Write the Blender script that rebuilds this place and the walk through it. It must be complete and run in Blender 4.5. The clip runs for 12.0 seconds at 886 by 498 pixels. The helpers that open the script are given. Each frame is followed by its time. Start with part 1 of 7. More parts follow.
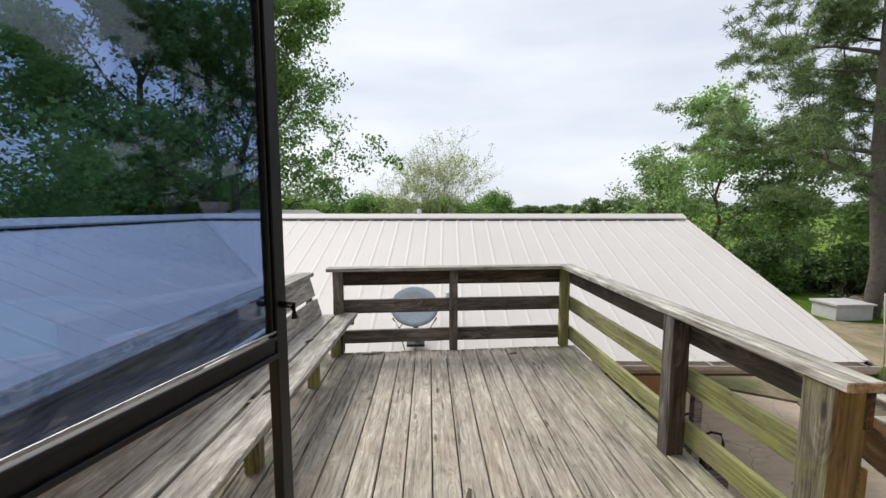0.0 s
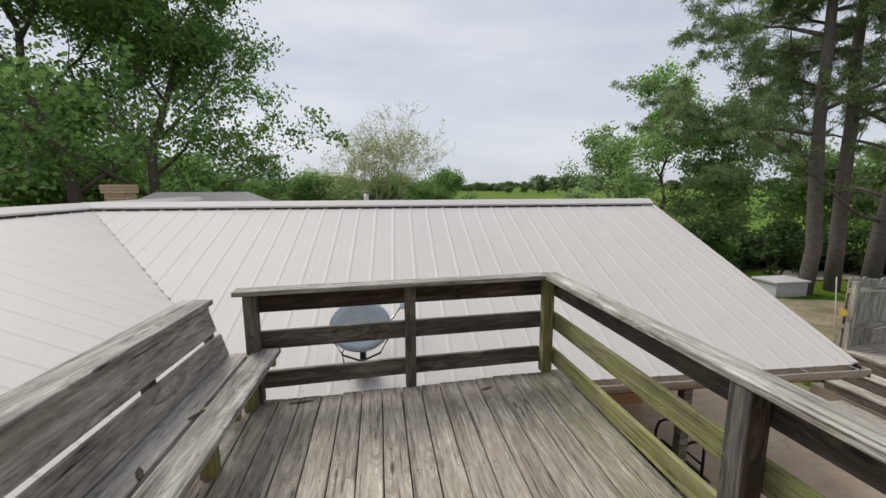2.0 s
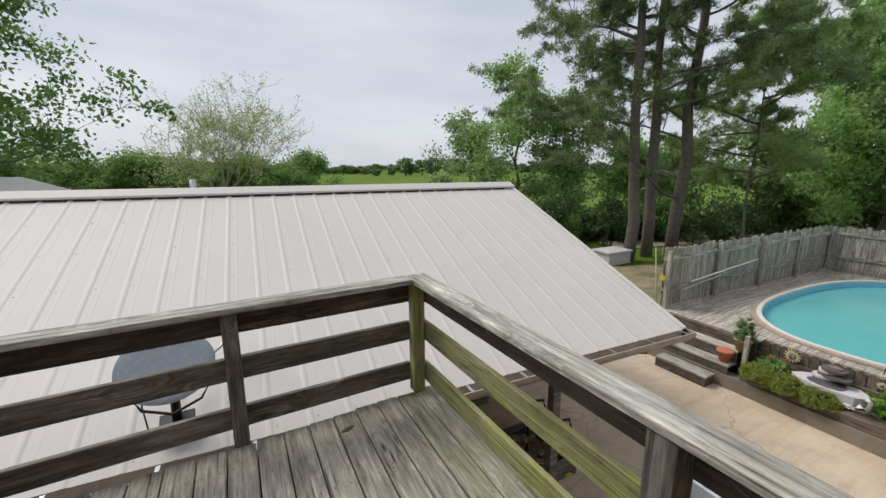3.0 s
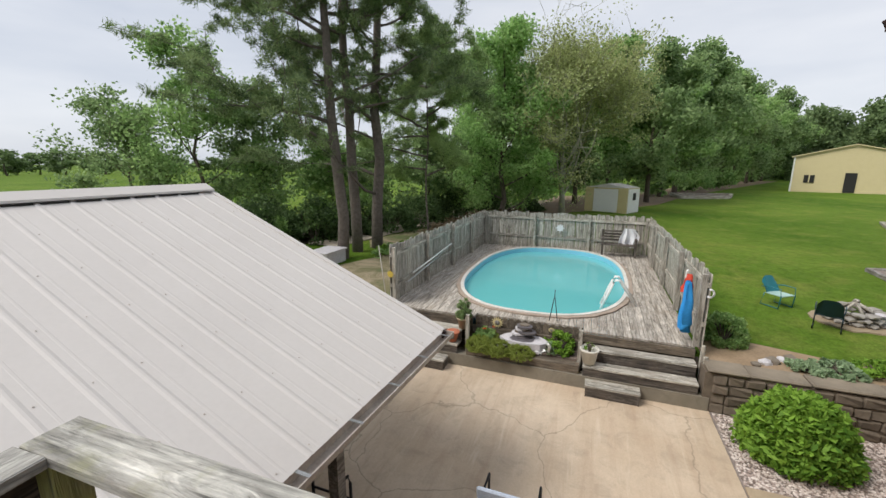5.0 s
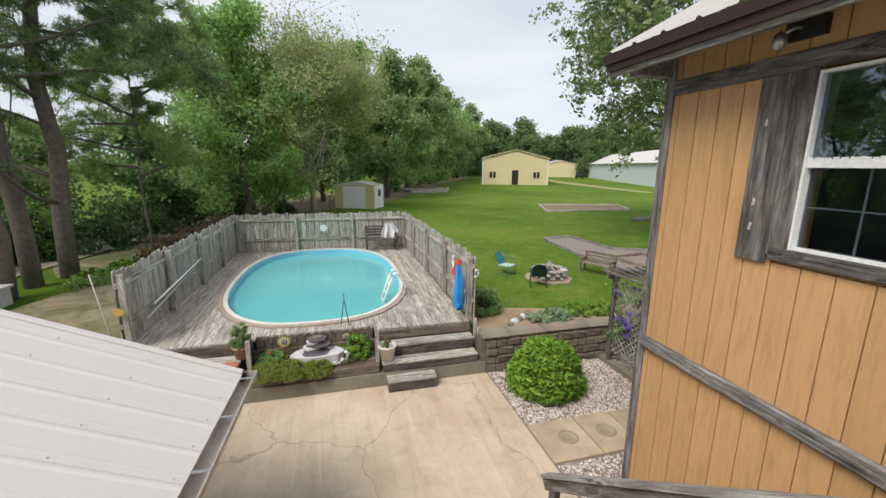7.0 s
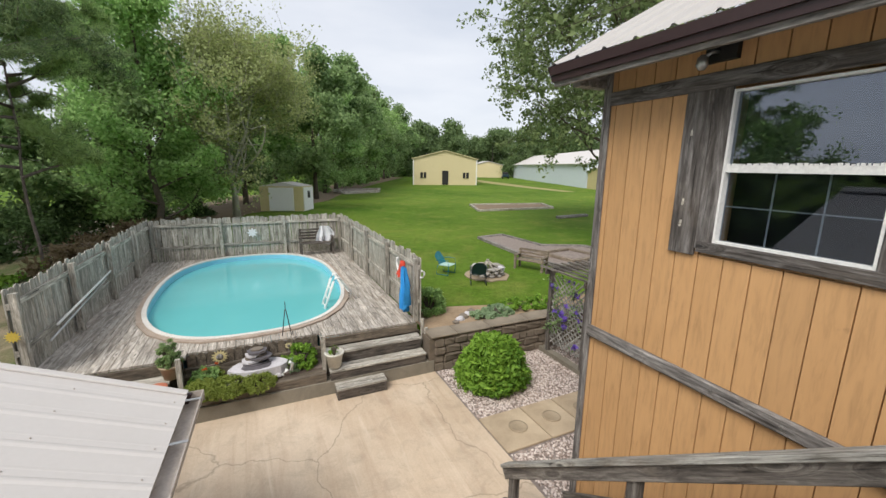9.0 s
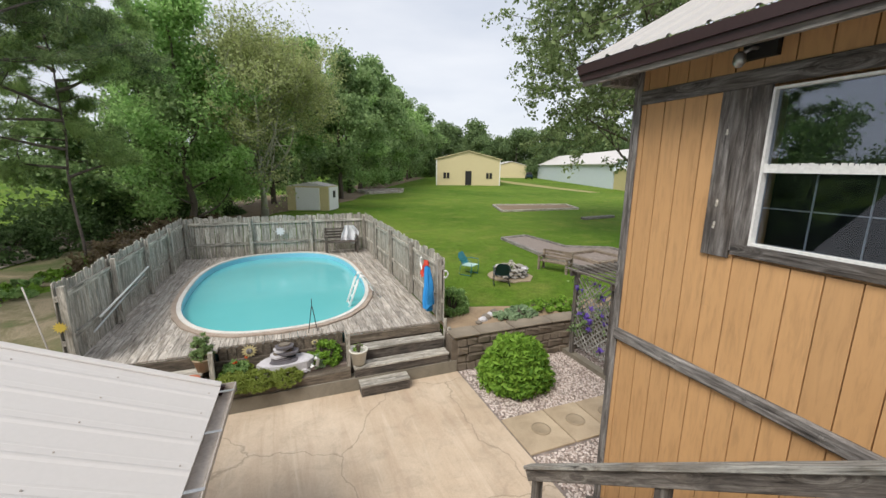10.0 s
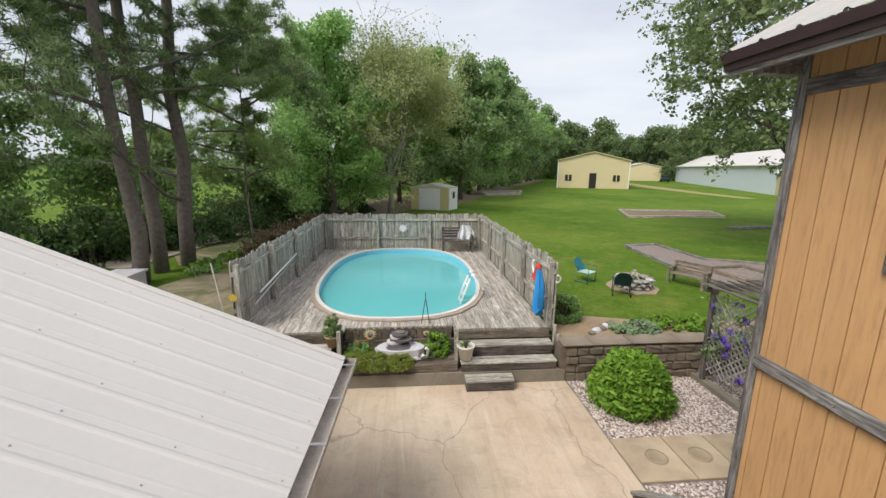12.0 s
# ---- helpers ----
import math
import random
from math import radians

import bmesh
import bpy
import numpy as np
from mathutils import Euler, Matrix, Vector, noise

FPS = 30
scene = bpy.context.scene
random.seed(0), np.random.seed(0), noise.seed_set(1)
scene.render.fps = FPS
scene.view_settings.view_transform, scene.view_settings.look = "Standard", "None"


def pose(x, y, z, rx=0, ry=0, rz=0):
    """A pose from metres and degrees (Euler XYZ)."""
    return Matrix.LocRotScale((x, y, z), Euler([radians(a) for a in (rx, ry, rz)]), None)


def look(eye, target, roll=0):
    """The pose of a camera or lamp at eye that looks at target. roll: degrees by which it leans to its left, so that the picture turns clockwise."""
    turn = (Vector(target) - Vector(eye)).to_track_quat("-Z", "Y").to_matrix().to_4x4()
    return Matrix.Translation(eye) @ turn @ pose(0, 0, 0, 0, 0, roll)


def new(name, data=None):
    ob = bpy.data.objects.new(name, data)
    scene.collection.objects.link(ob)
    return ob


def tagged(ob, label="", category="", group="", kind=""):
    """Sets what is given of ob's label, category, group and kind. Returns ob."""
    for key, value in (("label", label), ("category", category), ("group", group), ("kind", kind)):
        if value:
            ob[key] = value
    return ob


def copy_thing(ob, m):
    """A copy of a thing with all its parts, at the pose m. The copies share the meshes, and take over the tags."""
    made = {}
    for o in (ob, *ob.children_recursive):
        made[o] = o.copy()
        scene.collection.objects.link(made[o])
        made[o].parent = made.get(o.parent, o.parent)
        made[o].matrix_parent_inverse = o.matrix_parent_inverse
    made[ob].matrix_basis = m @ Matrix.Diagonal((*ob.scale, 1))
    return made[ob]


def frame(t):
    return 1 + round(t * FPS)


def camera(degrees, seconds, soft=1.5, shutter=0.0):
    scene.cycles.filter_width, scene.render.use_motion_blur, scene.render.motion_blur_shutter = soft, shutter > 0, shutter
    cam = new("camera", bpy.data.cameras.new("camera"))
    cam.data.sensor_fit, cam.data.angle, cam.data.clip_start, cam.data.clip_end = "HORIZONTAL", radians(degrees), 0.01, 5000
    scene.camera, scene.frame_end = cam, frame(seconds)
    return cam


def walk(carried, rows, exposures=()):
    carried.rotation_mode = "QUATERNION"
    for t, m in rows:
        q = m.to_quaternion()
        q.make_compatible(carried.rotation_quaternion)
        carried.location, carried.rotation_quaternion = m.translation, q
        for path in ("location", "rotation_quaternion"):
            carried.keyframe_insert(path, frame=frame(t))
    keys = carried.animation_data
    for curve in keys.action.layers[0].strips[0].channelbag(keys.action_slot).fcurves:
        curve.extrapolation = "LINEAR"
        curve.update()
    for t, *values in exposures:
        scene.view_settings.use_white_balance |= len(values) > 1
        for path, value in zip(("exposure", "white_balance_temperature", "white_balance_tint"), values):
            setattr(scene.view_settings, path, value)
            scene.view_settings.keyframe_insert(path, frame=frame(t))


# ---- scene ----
# ---- camera ----
cam = camera(95.8, 12.0, soft=1.5)
METRES, EYE, TILT, LEAN, TURN = 4.3, 1.5, 0.0, 0.0, -2.0
ROWS = [
    (0.0, 0.0, 0.0, 0.0, -0.0, -5.88, 0.01),
    (0.5, -0.0118, 0.0559, 0.0088, 1.78, -6.6, 0.06),
    (1.0, -0.0111, 0.1062, 0.0281, 1.86, -6.7, 0.12),
    (1.5, -0.0159, 0.174, 0.0356, 0.07, -6.88, 0.01),
    (2.0, -0.0009, 0.2355, 0.035, -7.03, -9.09, 0.18),
    (2.5, 0.0398, 0.3069, 0.0392, -16.11, -11.3, 0.25),
    (3.0, 0.0666, 0.3857, 0.0372, -25.55, -11.52, 0.1),
    (5.0, 0.1875, 0.6626, 0.0365, -67.29, -11.82, -0.23),
    (5.5, 0.215, 0.7187, 0.0401, -77.96, -11.97, -0.31),
    (6.0, 0.2365, 0.7706, 0.0382, -86.75, -11.9, -0.5),
    (6.5, 0.2563, 0.8083, 0.0347, -95.73, -11.83, -0.56),
    (7.0, 0.2751, 0.8233, 0.0346, -102.97, -11.83, -0.53),
    (7.5, 0.2862, 0.8399, 0.0381, -108.17, -11.77, -0.69),
    (9.5, 0.2856, 0.8907, 0.0399, -112.97, -11.68, -0.73),
    (10.0, 0.2835, 0.8929, 0.0398, -109.67, -11.68, -0.71),
    (10.5, 0.2798, 0.8942, 0.0388, -105.81, -11.66, -0.69),
    (11.0, 0.2743, 0.8921, 0.0372, -101.44, -11.61, -0.65),
    (11.5, 0.2664, 0.8884, 0.038, -96.67, -11.6, -0.61),
    (12.0, 0.2607, 0.8838, 0.0387, -92.96, -11.6, -0.61),
]
walk(cam, [(t, pose(0, 0, EYE, TILT, LEAN, TURN) @ pose(METRES * x, METRES * y, METRES * z, 90 + pitch, roll, yaw)) for t, x, y, z, yaw, pitch, roll in ROWS],
     [(0.0, 0.82), (0.5, 0.62), (1.0, 0.5), (1.6, 0.45), (3.2, 0.47), (5.0, 0.6), (7.0, 0.72), (12, 0.72)])

# ---- world and light ----
world = bpy.data.worlds.new("world")
scene.world = world
world.use_nodes = True
wn, wl = world.node_tree.nodes, world.node_tree.links
wn.clear()
SUN_EL, SUN_ROT = radians(50), radians(322)
wout, wbg, wsky, wmix = wn.new("ShaderNodeOutputWorld"), wn.new("ShaderNodeBackground"), wn.new("ShaderNodeTexSky"), wn.new("ShaderNodeMix")
wsky.sky_type, wsky.sun_disc, wsky.sun_elevation, wsky.sun_rotation = "NISHITA", False, SUN_EL, SUN_ROT
wmix.data_type = "RGBA"
wco, wmap, wnoi, wramp = wn.new("ShaderNodeTexCoord"), wn.new("ShaderNodeMapping"), wn.new("ShaderNodeTexNoise"), wn.new("ShaderNodeValToRGB")
wmap.inputs["Scale"].default_value = (1.2, 1.2, 5.0)
wnoi.inputs["Scale"].default_value, wnoi.inputs["Detail"].default_value = 1.6, 6.0
wramp.color_ramp.elements[0].position, wramp.color_ramp.elements[1].position = 0.3, 0.72
wramp.color_ramp.elements[0].color, wramp.color_ramp.elements[1].color = (6.6, 7.1, 8.1, 1), (9.2, 9.4, 9.9, 1)
wl.new(wco.outputs["Generated"], wmap.inputs["Vector"])
wl.new(wmap.outputs["Vector"], wnoi.inputs["Vector"])
wl.new(wnoi.outputs["Fac"], wramp.inputs["Fac"])
wl.new(wsky.outputs["Color"], wmix.inputs["A"])
wl.new(wramp.outputs["Color"], wmix.inputs["B"])
wmix.inputs["Factor"].default_value = 0.88
wl.new(wmix.outputs["Result"], wbg.inputs["Color"])
wbg.inputs["Strength"].default_value = 0.065
wl.new(wbg.outputs["Background"], wout.inputs["Surface"])
sun = new("sun", bpy.data.lights.new("sun", "SUN"))
sun.data.energy, sun.data.angle, sun.data.color = 2.1, radians(30), (1.0, 0.95, 0.88)
sun.matrix_world = look((0, 0, 0), (-math.sin(SUN_ROT) * math.cos(SUN_EL), -math.cos(SUN_ROT) * math.cos(SUN_EL), -math.sin(SUN_EL)))

# ---- materials ----
def material(name, rough=0.6, metal=0.0):
    m = bpy.data.materials.new(name)
    m.use_nodes = True
    b = m.node_tree.nodes["Principled BSDF"]
    b.inputs["Roughness"].default_value, b.inputs["Metallic"].default_value = rough, metal
    return m, m.node_tree.nodes, m.node_tree.links, b


def noise_node(n, l, vec, scale, detail=4.0, rough=0.55, dist=0.0):
    k = n.new("ShaderNodeTexNoise")
    k.inputs["Scale"].default_value, k.inputs["Detail"].default_value = scale, detail
    k.inputs["Roughness"].default_value, k.inputs["Distortion"].default_value = rough, dist
    l.new(vec, k.inputs["Vector"])
    return k.outputs["Fac"]


def ramp_node(n, l, fac, stops):
    r = n.new("ShaderNodeValToRGB")
    e = r.color_ramp.elements
    while len(e) < len(stops):
        e.new(0.5)
    for i, (p, c) in enumerate(stops):
        e[i].position = p
        e[i].color = (*c, 1) if not isinstance(c, (int, float)) else (c, c, c, 1)
    l.new(fac, r.inputs["Fac"])
    return r.outputs["Color"]


def mix_node(n, l, fac, a, b, mode="MIX"):
    k = n.new("ShaderNodeMix")
    k.data_type, k.blend_type = "RGBA", mode
    for key, v in (("Factor", fac), ("A", a), ("B", b)):
        if isinstance(v, (int, float)):
            k.inputs[key].default_value = v if key == "Factor" else (v, v, v, 1)
        elif isinstance(v, tuple):
            k.inputs[key].default_value = (*v, 1)
        else:
            l.new(v, k.inputs[key])
    return k.outputs["Result"]


def bump_node(n, l, b, height, strength, distance=0.01):
    k = n.new("ShaderNodeBump")
    k.inputs["Strength"].default_value, k.inputs["Distance"].default_value = strength, distance
    l.new(height, k.inputs["Height"])
    l.new(k.outputs["Normal"], b.inputs["Normal"])


def shifted(n, l, scale=(1, 1, 1), spread=40.0):
    """Object coordinates, moved by each object's own random number."""
    co, info, mul, add, mp = n.new("ShaderNodeTexCoord"), n.new("ShaderNodeObjectInfo"), n.new("ShaderNodeMath"), n.new("ShaderNodeVectorMath"), n.new("ShaderNodeMapping")
    mul.operation, mul.inputs[1].default_value = "MULTIPLY", spread
    l.new(info.outputs["Random"], mul.inputs[0])
    l.new(co.outputs["Object"], add.inputs[0])
    l.new(mul.outputs[0], add.inputs[1])
    mp.inputs["Scale"].default_value = scale
    l.new(add.outputs[0], mp.inputs["Vector"])
    return mp.outputs["Vector"], add.outputs[0], info.outputs["Random"]


def wood(name, dark, mid, light, moss=0.0, moss_col=(0.16, 0.19, 0.045), warm=0.3, crack=0.8):
    """Weathered timber, grain along the piece's own x."""
    m, n, l, b = material(name, 0.85)
    grain0, plain, rnd = shifted(n, l, (1.7, 15, 15))
    vor = n.new("ShaderNodeTexVoronoi")
    mp = n.new("ShaderNodeMapping")
    mp.inputs["Scale"].default_value = (1.5, 5.5, 5.5)
    l.new(plain, mp.inputs["Vector"])
    l.new(mp.outputs["Vector"], vor.inputs["Vector"])
    vor.inputs["Scale"].default_value = 1.0
    swirl = ramp_node(n, l, vor.outputs["Distance"], [(0.0, 1.0), (0.12, 0.55), (0.34, 0.0)])
    turned = n.new("ShaderNodeVectorMath")
    turned.operation = "MULTIPLY_ADD"
    l.new(swirl, turned.inputs[0])
    turned.inputs[1].default_value = (0.0, 3.2, 3.2)
    l.new(grain0, turned.inputs[2])
    grain = turned.outputs[0]
    g1 = noise_node(n, l, grain, 1.1, 6, 0.6, 0.8)
    g2 = noise_node(n, l, grain, 6.0, 5, 0.65, 0.5)
    base = ramp_node(n, l, g1, [(0.28, dark), (0.48, mid), (0.7, light)])
    fine = ramp_node(n, l, g2, [(0.28, 0.36), (0.42, 0.85), (0.55, 1.0), (0.72, 1.22)])
    col = mix_node(n, l, crack, base, fine, "MULTIPLY")
    thin = n.new("ShaderNodeMapping")
    thin.inputs["Scale"].default_value = (2.4, 52, 52)
    l.new(plain, thin.inputs["Vector"])
    split = noise_node(n, l, thin.outputs["Vector"], 1.0, 3, 0.5, 0.5)
    dark_split = ramp_node(n, l, split, [(0.31, 0.08), (0.37, 0.72), (0.5, 1.0), (0.68, 1.2)])
    where = ramp_node(n, l, noise_node(n, l, plain, 3.1, 4, 0.6), [(0.36, 0.25), (0.6, 1.0)])
    col = mix_node(n, l, where, col, mix_node(n, l, 1.0, col, dark_split, "MULTIPLY"))
    blot = n.new("ShaderNodeMapping")
    blot.inputs["Scale"].default_value = (3.0, 13, 13)
    l.new(plain, blot.inputs["Vector"])
    worn = noise_node(n, l, blot.outputs["Vector"], 1.2, 6, 0.7, 1.2)
    col = mix_node(n, l, 1.0, col, ramp_node(n, l, worn, [(0.3, 0.45), (0.42, 0.85), (0.55, 1.0), (0.7, 1.4)]), "MULTIPLY")
    patch = noise_node(n, l, plain, 2.3, 4)
    col = mix_node(n, l, ramp_node(n, l, patch, [(0.5, 0.0), (0.7, warm * 0.7)]), col, (0.28, 0.215, 0.155))
    knot = ramp_node(n, l, vor.outputs["Distance"], [(0.03, 0.25), (0.06, 0.6), (0.1, 1.12), (0.2, 1.0)])
    col = mix_node(n, l, 1.0, col, knot, "MULTIPLY")
    tone = ramp_node(n, l, rnd, [(0.0, 0.78), (1.0, 1.18)])
    col = mix_node(n, l, 1.0, col, tone, "MULTIPLY")
    if moss:
        mo = noise_node(n, l, plain, 4.5, 6, 0.7)
        green = mix_node(n, l, 0.6, moss_col, dark_split, "MULTIPLY")
        col = mix_node(n, l, ramp_node(n, l, mo, [(0.55 - 0.25 * moss, 0.0), (0.78 - 0.22 * moss, 0.8)]), col, green)
    l.new(col, b.inputs["Base Color"])
    bump_node(n, l, b, split, 0.9, 0.012)
    return m


def plain(name, a, b_col, scale=3.0, rough=0.6, metal=0.0, bump=0.1, fine=40.0):
    m, n, l, b = material(name, rough, metal)
    _, vec, rnd = shifted(n, l)
    n1 = noise_node(n, l, vec, scale, 5)
    n2 = noise_node(n, l, vec, fine, 3)
    col = mix_node(n, l, n1, a, b_col)
    col = mix_node(n, l, 0.35, col, ramp_node(n, l, n2, [(0.3, 0.6), (0.7, 1.2)]), "MULTIPLY")
    l.new(col, b.inputs["Base Color"])
    if bump:
        bump_node(n, l, b, n2, bump, 0.01)
    return m


def leaf(name, a, b_col, light=0.35):
    m, n, l, b = material(name, 0.6)
    b.inputs["Specular IOR Level"].default_value = 0.2
    geo = n.new("ShaderNodeNewGeometry")
    _, vec, rnd = shifted(n, l)
    big = noise_node(n, l, vec, 0.5, 3)
    fac = n.new("ShaderNodeMath")
    fac.operation = "MULTIPLY_ADD"
    l.new(geo.outputs["Random Per Island"], fac.inputs[0])
    fac.inputs[1].default_value = 0.6
    l.new(big, fac.inputs[2])
    col = ramp_node(n, l, fac.outputs[0], [(0.35, a), (1.0, b_col)])
    l.new(col, b.inputs["Base Color"])
    tr, mx = n.new("ShaderNodeBsdfTranslucent"), n.new("ShaderNodeMixShader")
    l.new(col, tr.inputs["Color"])
    mx.inputs[0].default_value = light
    l.new(b.outputs[0], mx.inputs[1])
    l.new(tr.outputs[0], mx.inputs[2])
    l.new(mx.outputs[0], n["Material Output"].inputs["Surface"])
    return m


M_DECK = wood("weathered deck board", (0.24, 0.21, 0.17), (0.35, 0.32, 0.27), (0.47, 0.435, 0.375), warm=0.4)
M_DECKMOSS = wood("greened deck board", (0.15, 0.14, 0.10), (0.28, 0.265, 0.21), (0.44, 0.42, 0.35), moss=0.25, moss_col=(0.24, 0.25, 0.1))
M_RAIL = wood("weathered rail timber", (0.05, 0.042, 0.037), (0.12, 0.105, 0.093), (0.25, 0.23, 0.205), warm=0.25)
M_SEAT = wood("pale sun-bleached seat timber", (0.2, 0.185, 0.16), (0.42, 0.4, 0.36), (0.6, 0.57, 0.53), warm=0.35)
# Rail timber with the shade below an overhang mixed into its colour.
M_SHADED = wood("rail timber darkened with overhead shade", (0.025, 0.018, 0.014), (0.06, 0.045, 0.036), (0.13, 0.105, 0.085), warm=0.2)
M_BENCH = wood("grey bench timber", (0.17, 0.15, 0.13), (0.37, 0.335, 0.3), (0.56, 0.52, 0.475), warm=0.3)
M_MOSS = wood("mossy rail timber", (0.10, 0.09, 0.055), (0.23, 0.215, 0.12), (0.34, 0.33, 0.2), moss=0.75, moss_col=(0.24, 0.26, 0.07))
M_CAP = wood("rail cap timber", (0.16, 0.15, 0.13), (0.31, 0.30, 0.275), (0.47, 0.46, 0.42))
M_POSTMOSS = wood("dulled mossy post timber", (0.1, 0.09, 0.06), (0.23, 0.21, 0.15), (0.36, 0.34, 0.25), moss=0.4, moss_col=(0.2, 0.2, 0.07))
M_CAPMOSS = wood("greened cap timber", (0.17, 0.16, 0.14), (0.34, 0.33, 0.3), (0.52, 0.505, 0.46), moss=0.1, moss_col=(0.27, 0.27, 0.14))
M_OAK = wood("brown bench timber", (0.10, 0.075, 0.055), (0.22, 0.175, 0.13), (0.35, 0.29, 0.225), warm=0.3)
M_FENCE = wood("weathered fence picket", (0.15, 0.135, 0.11), (0.38, 0.355, 0.305), (0.62, 0.585, 0.52), warm=0.3)
M_TRIM = wood("grey wall trim timber", (0.032, 0.027, 0.024), (0.10, 0.088, 0.08), (0.24, 0.225, 0.215), warm=0.15)
M_TRIM_L = wood("lighter grey wall timber", (0.045, 0.04, 0.037), (0.17, 0.155, 0.145), (0.33, 0.315, 0.3), warm=0.15)
M_POOLDECK = wood("pool deck board", (0.17, 0.145, 0.12), (0.41, 0.37, 0.32), (0.64, 0.59, 0.53), warm=0.45)
M_STEP = wood("dark step board", (0.09, 0.08, 0.07), (0.2, 0.185, 0.17), (0.36, 0.34, 0.32), warm=0.15)
M_SOFFIT = plain("dark brown trim metal", (0.03, 0.014, 0.015), (0.045, 0.024, 0.023), 4, 0.4)
M_GUTTER = plain("brown gutter metal", (0.27, 0.22, 0.18), (0.6, 0.55, 0.5), 6, 0.5, 0.1)
M_WHITE = plain("white paint", (0.78, 0.78, 0.76), (0.82, 0.82, 0.8), 5, 0.45, bump=0.02)
M_STEEL = plain("galvanised steel", (0.45, 0.46, 0.47), (0.6, 0.6, 0.6), 8, 0.35, 0.8)
M_BLACK = plain("black metal", (0.009, 0.01, 0.014), (0.018, 0.018, 0.024), 8, 0.45, 0.2)
# Near-black for dark parts; also paints the darkness of unlit rooms and gaps.
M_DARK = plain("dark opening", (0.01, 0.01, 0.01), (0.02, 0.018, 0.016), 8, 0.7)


def roofing(name="off-white ribbed roof metal", k=1.0):
    m, n, l, b = material(name, 0.6)
    b.inputs["Specular IOR Level"].default_value = 0.3
    co = n.new("ShaderNodeTexCoord")
    vec = co.outputs["Object"]
    big = noise_node(n, l, vec, 0.9, 4)
    fine = noise_node(n, l, vec, 26, 3)
    col = mix_node(n, l, big, tuple(k * v for v in (0.54, 0.51, 0.488)), tuple(k * v for v in (0.61, 0.582, 0.558)))
    col = mix_node(n, l, 0.06, col, ramp_node(n, l, fine, [(0.3, 0.5), (0.7, 1.1)]), "MULTIPLY")
    l.new(col, b.inputs["Base Color"])
    l.new(ramp_node(n, l, fine, [(0.2, 0.5), (0.8, 0.7)]), b.inputs["Roughness"])
    return m


M_ROOF = roofing()
# Same roof metal at 0.75: its dimness at a grazing angle, put into the colour.
M_ROOF_GRAZING = roofing("roof metal greyed for grazing light", 0.75)


def siding():
    m, n, l, b = material("tan painted siding", 0.65)
    vec, flat, rnd = shifted(n, l, (12, 12, 1.5))
    big = noise_node(n, l, flat, 1.3, 5)
    streak = noise_node(n, l, vec, 2.5, 5, 0.6, 0.4)
    col = mix_node(n, l, big, (0.50, 0.28, 0.12), (0.60, 0.355, 0.165))
    col = mix_node(n, l, 0.55, col, ramp_node(n, l, streak, [(0.25, 0.62), (0.5, 1.0), (0.75, 1.12)]), "MULTIPLY")
    spots = noise_node(n, l, flat, 9, 4, 0.7)
    col = mix_node(n, l, ramp_node(n, l, spots, [(0.66, 0.0), (0.75, 0.35)]), col, (0.24, 0.13, 0.06))
    col = mix_node(n, l, 1.0, col, ramp_node(n, l, rnd, [(0.0, 0.93), (1.0, 1.07)]), "MULTIPLY")
    l.new(col, b.inputs["Base Color"])
    bump_node(n, l, b, streak, 0.35, 0.005)
    return m


M_SIDING = siding()


def concrete(name, a, b_col, crack=0.4, scale=0.42, streaked=False):
    m, n, l, b = material(name, 0.8)
    co = n.new("ShaderNodeTexCoord")
    vec = co.outputs["Object"]
    w = noise_node(n, l, vec, 0.7, 5, 0.6)
    f = noise_node(n, l, vec, 45, 4)
    s = noise_node(n, l, vec, 2.6, 6, 0.7, 0.8)
    col = mix_node(n, l, ramp_node(n, l, w, [(0.35, 0.0), (0.65, 1.0)]), a, b_col)
    col = mix_node(n, l, 0.5, col, ramp_node(n, l, s, [(0.28, 0.6), (0.5, 1.0), (0.75, 1.12)]), "MULTIPLY")
    col = mix_node(n, l, 0.3, col, ramp_node(n, l, f, [(0.3, 0.75), (0.7, 1.1)]), "MULTIPLY")
    if streaked:
        mp = n.new("ShaderNodeMapping")
        mp.inputs["Scale"].default_value = (0.5, 4.5, 1)
        l.new(vec, mp.inputs["Vector"])
        swept = noise_node(n, l, mp.outputs["Vector"], 1.3, 5, 0.65, 0.6)
        col = mix_node(n, l, ramp_node(n, l, swept, [(0.3, 0.35), (0.5, 0.0)]), col, (0.36, 0.24, 0.16))
        col = mix_node(n, l, ramp_node(n, l, swept, [(0.56, 0.0), (0.72, 0.45)]), col, (0.68, 0.58, 0.46))
    warp = n.new("ShaderNodeVectorMath")
    warp.operation = "ADD"
    nz = n.new("ShaderNodeTexNoise")
    nz.inputs["Scale"].default_value, nz.inputs["Detail"].default_value = 0.9, 8
    l.new(vec, nz.inputs["Vector"])
    l.new(vec, warp.inputs[0])
    l.new(nz.outputs["Color"], warp.inputs[1])
    v = n.new("ShaderNodeTexVoronoi")
    v.feature = "DISTANCE_TO_EDGE"
    v.inputs["Scale"].default_value = scale
    l.new(warp.outputs[0], v.inputs["Vector"])
    line = ramp_node(n, l, v.outputs["Distance"], [(0.0, crack), (0.006, 0.0)])
    col = mix_node(n, l, line, col, (0.16, 0.13, 0.09))
    l.new(col, b.inputs["Base Color"])
    bump_node(n, l, b, f, 0.2, 0.004)
    return m


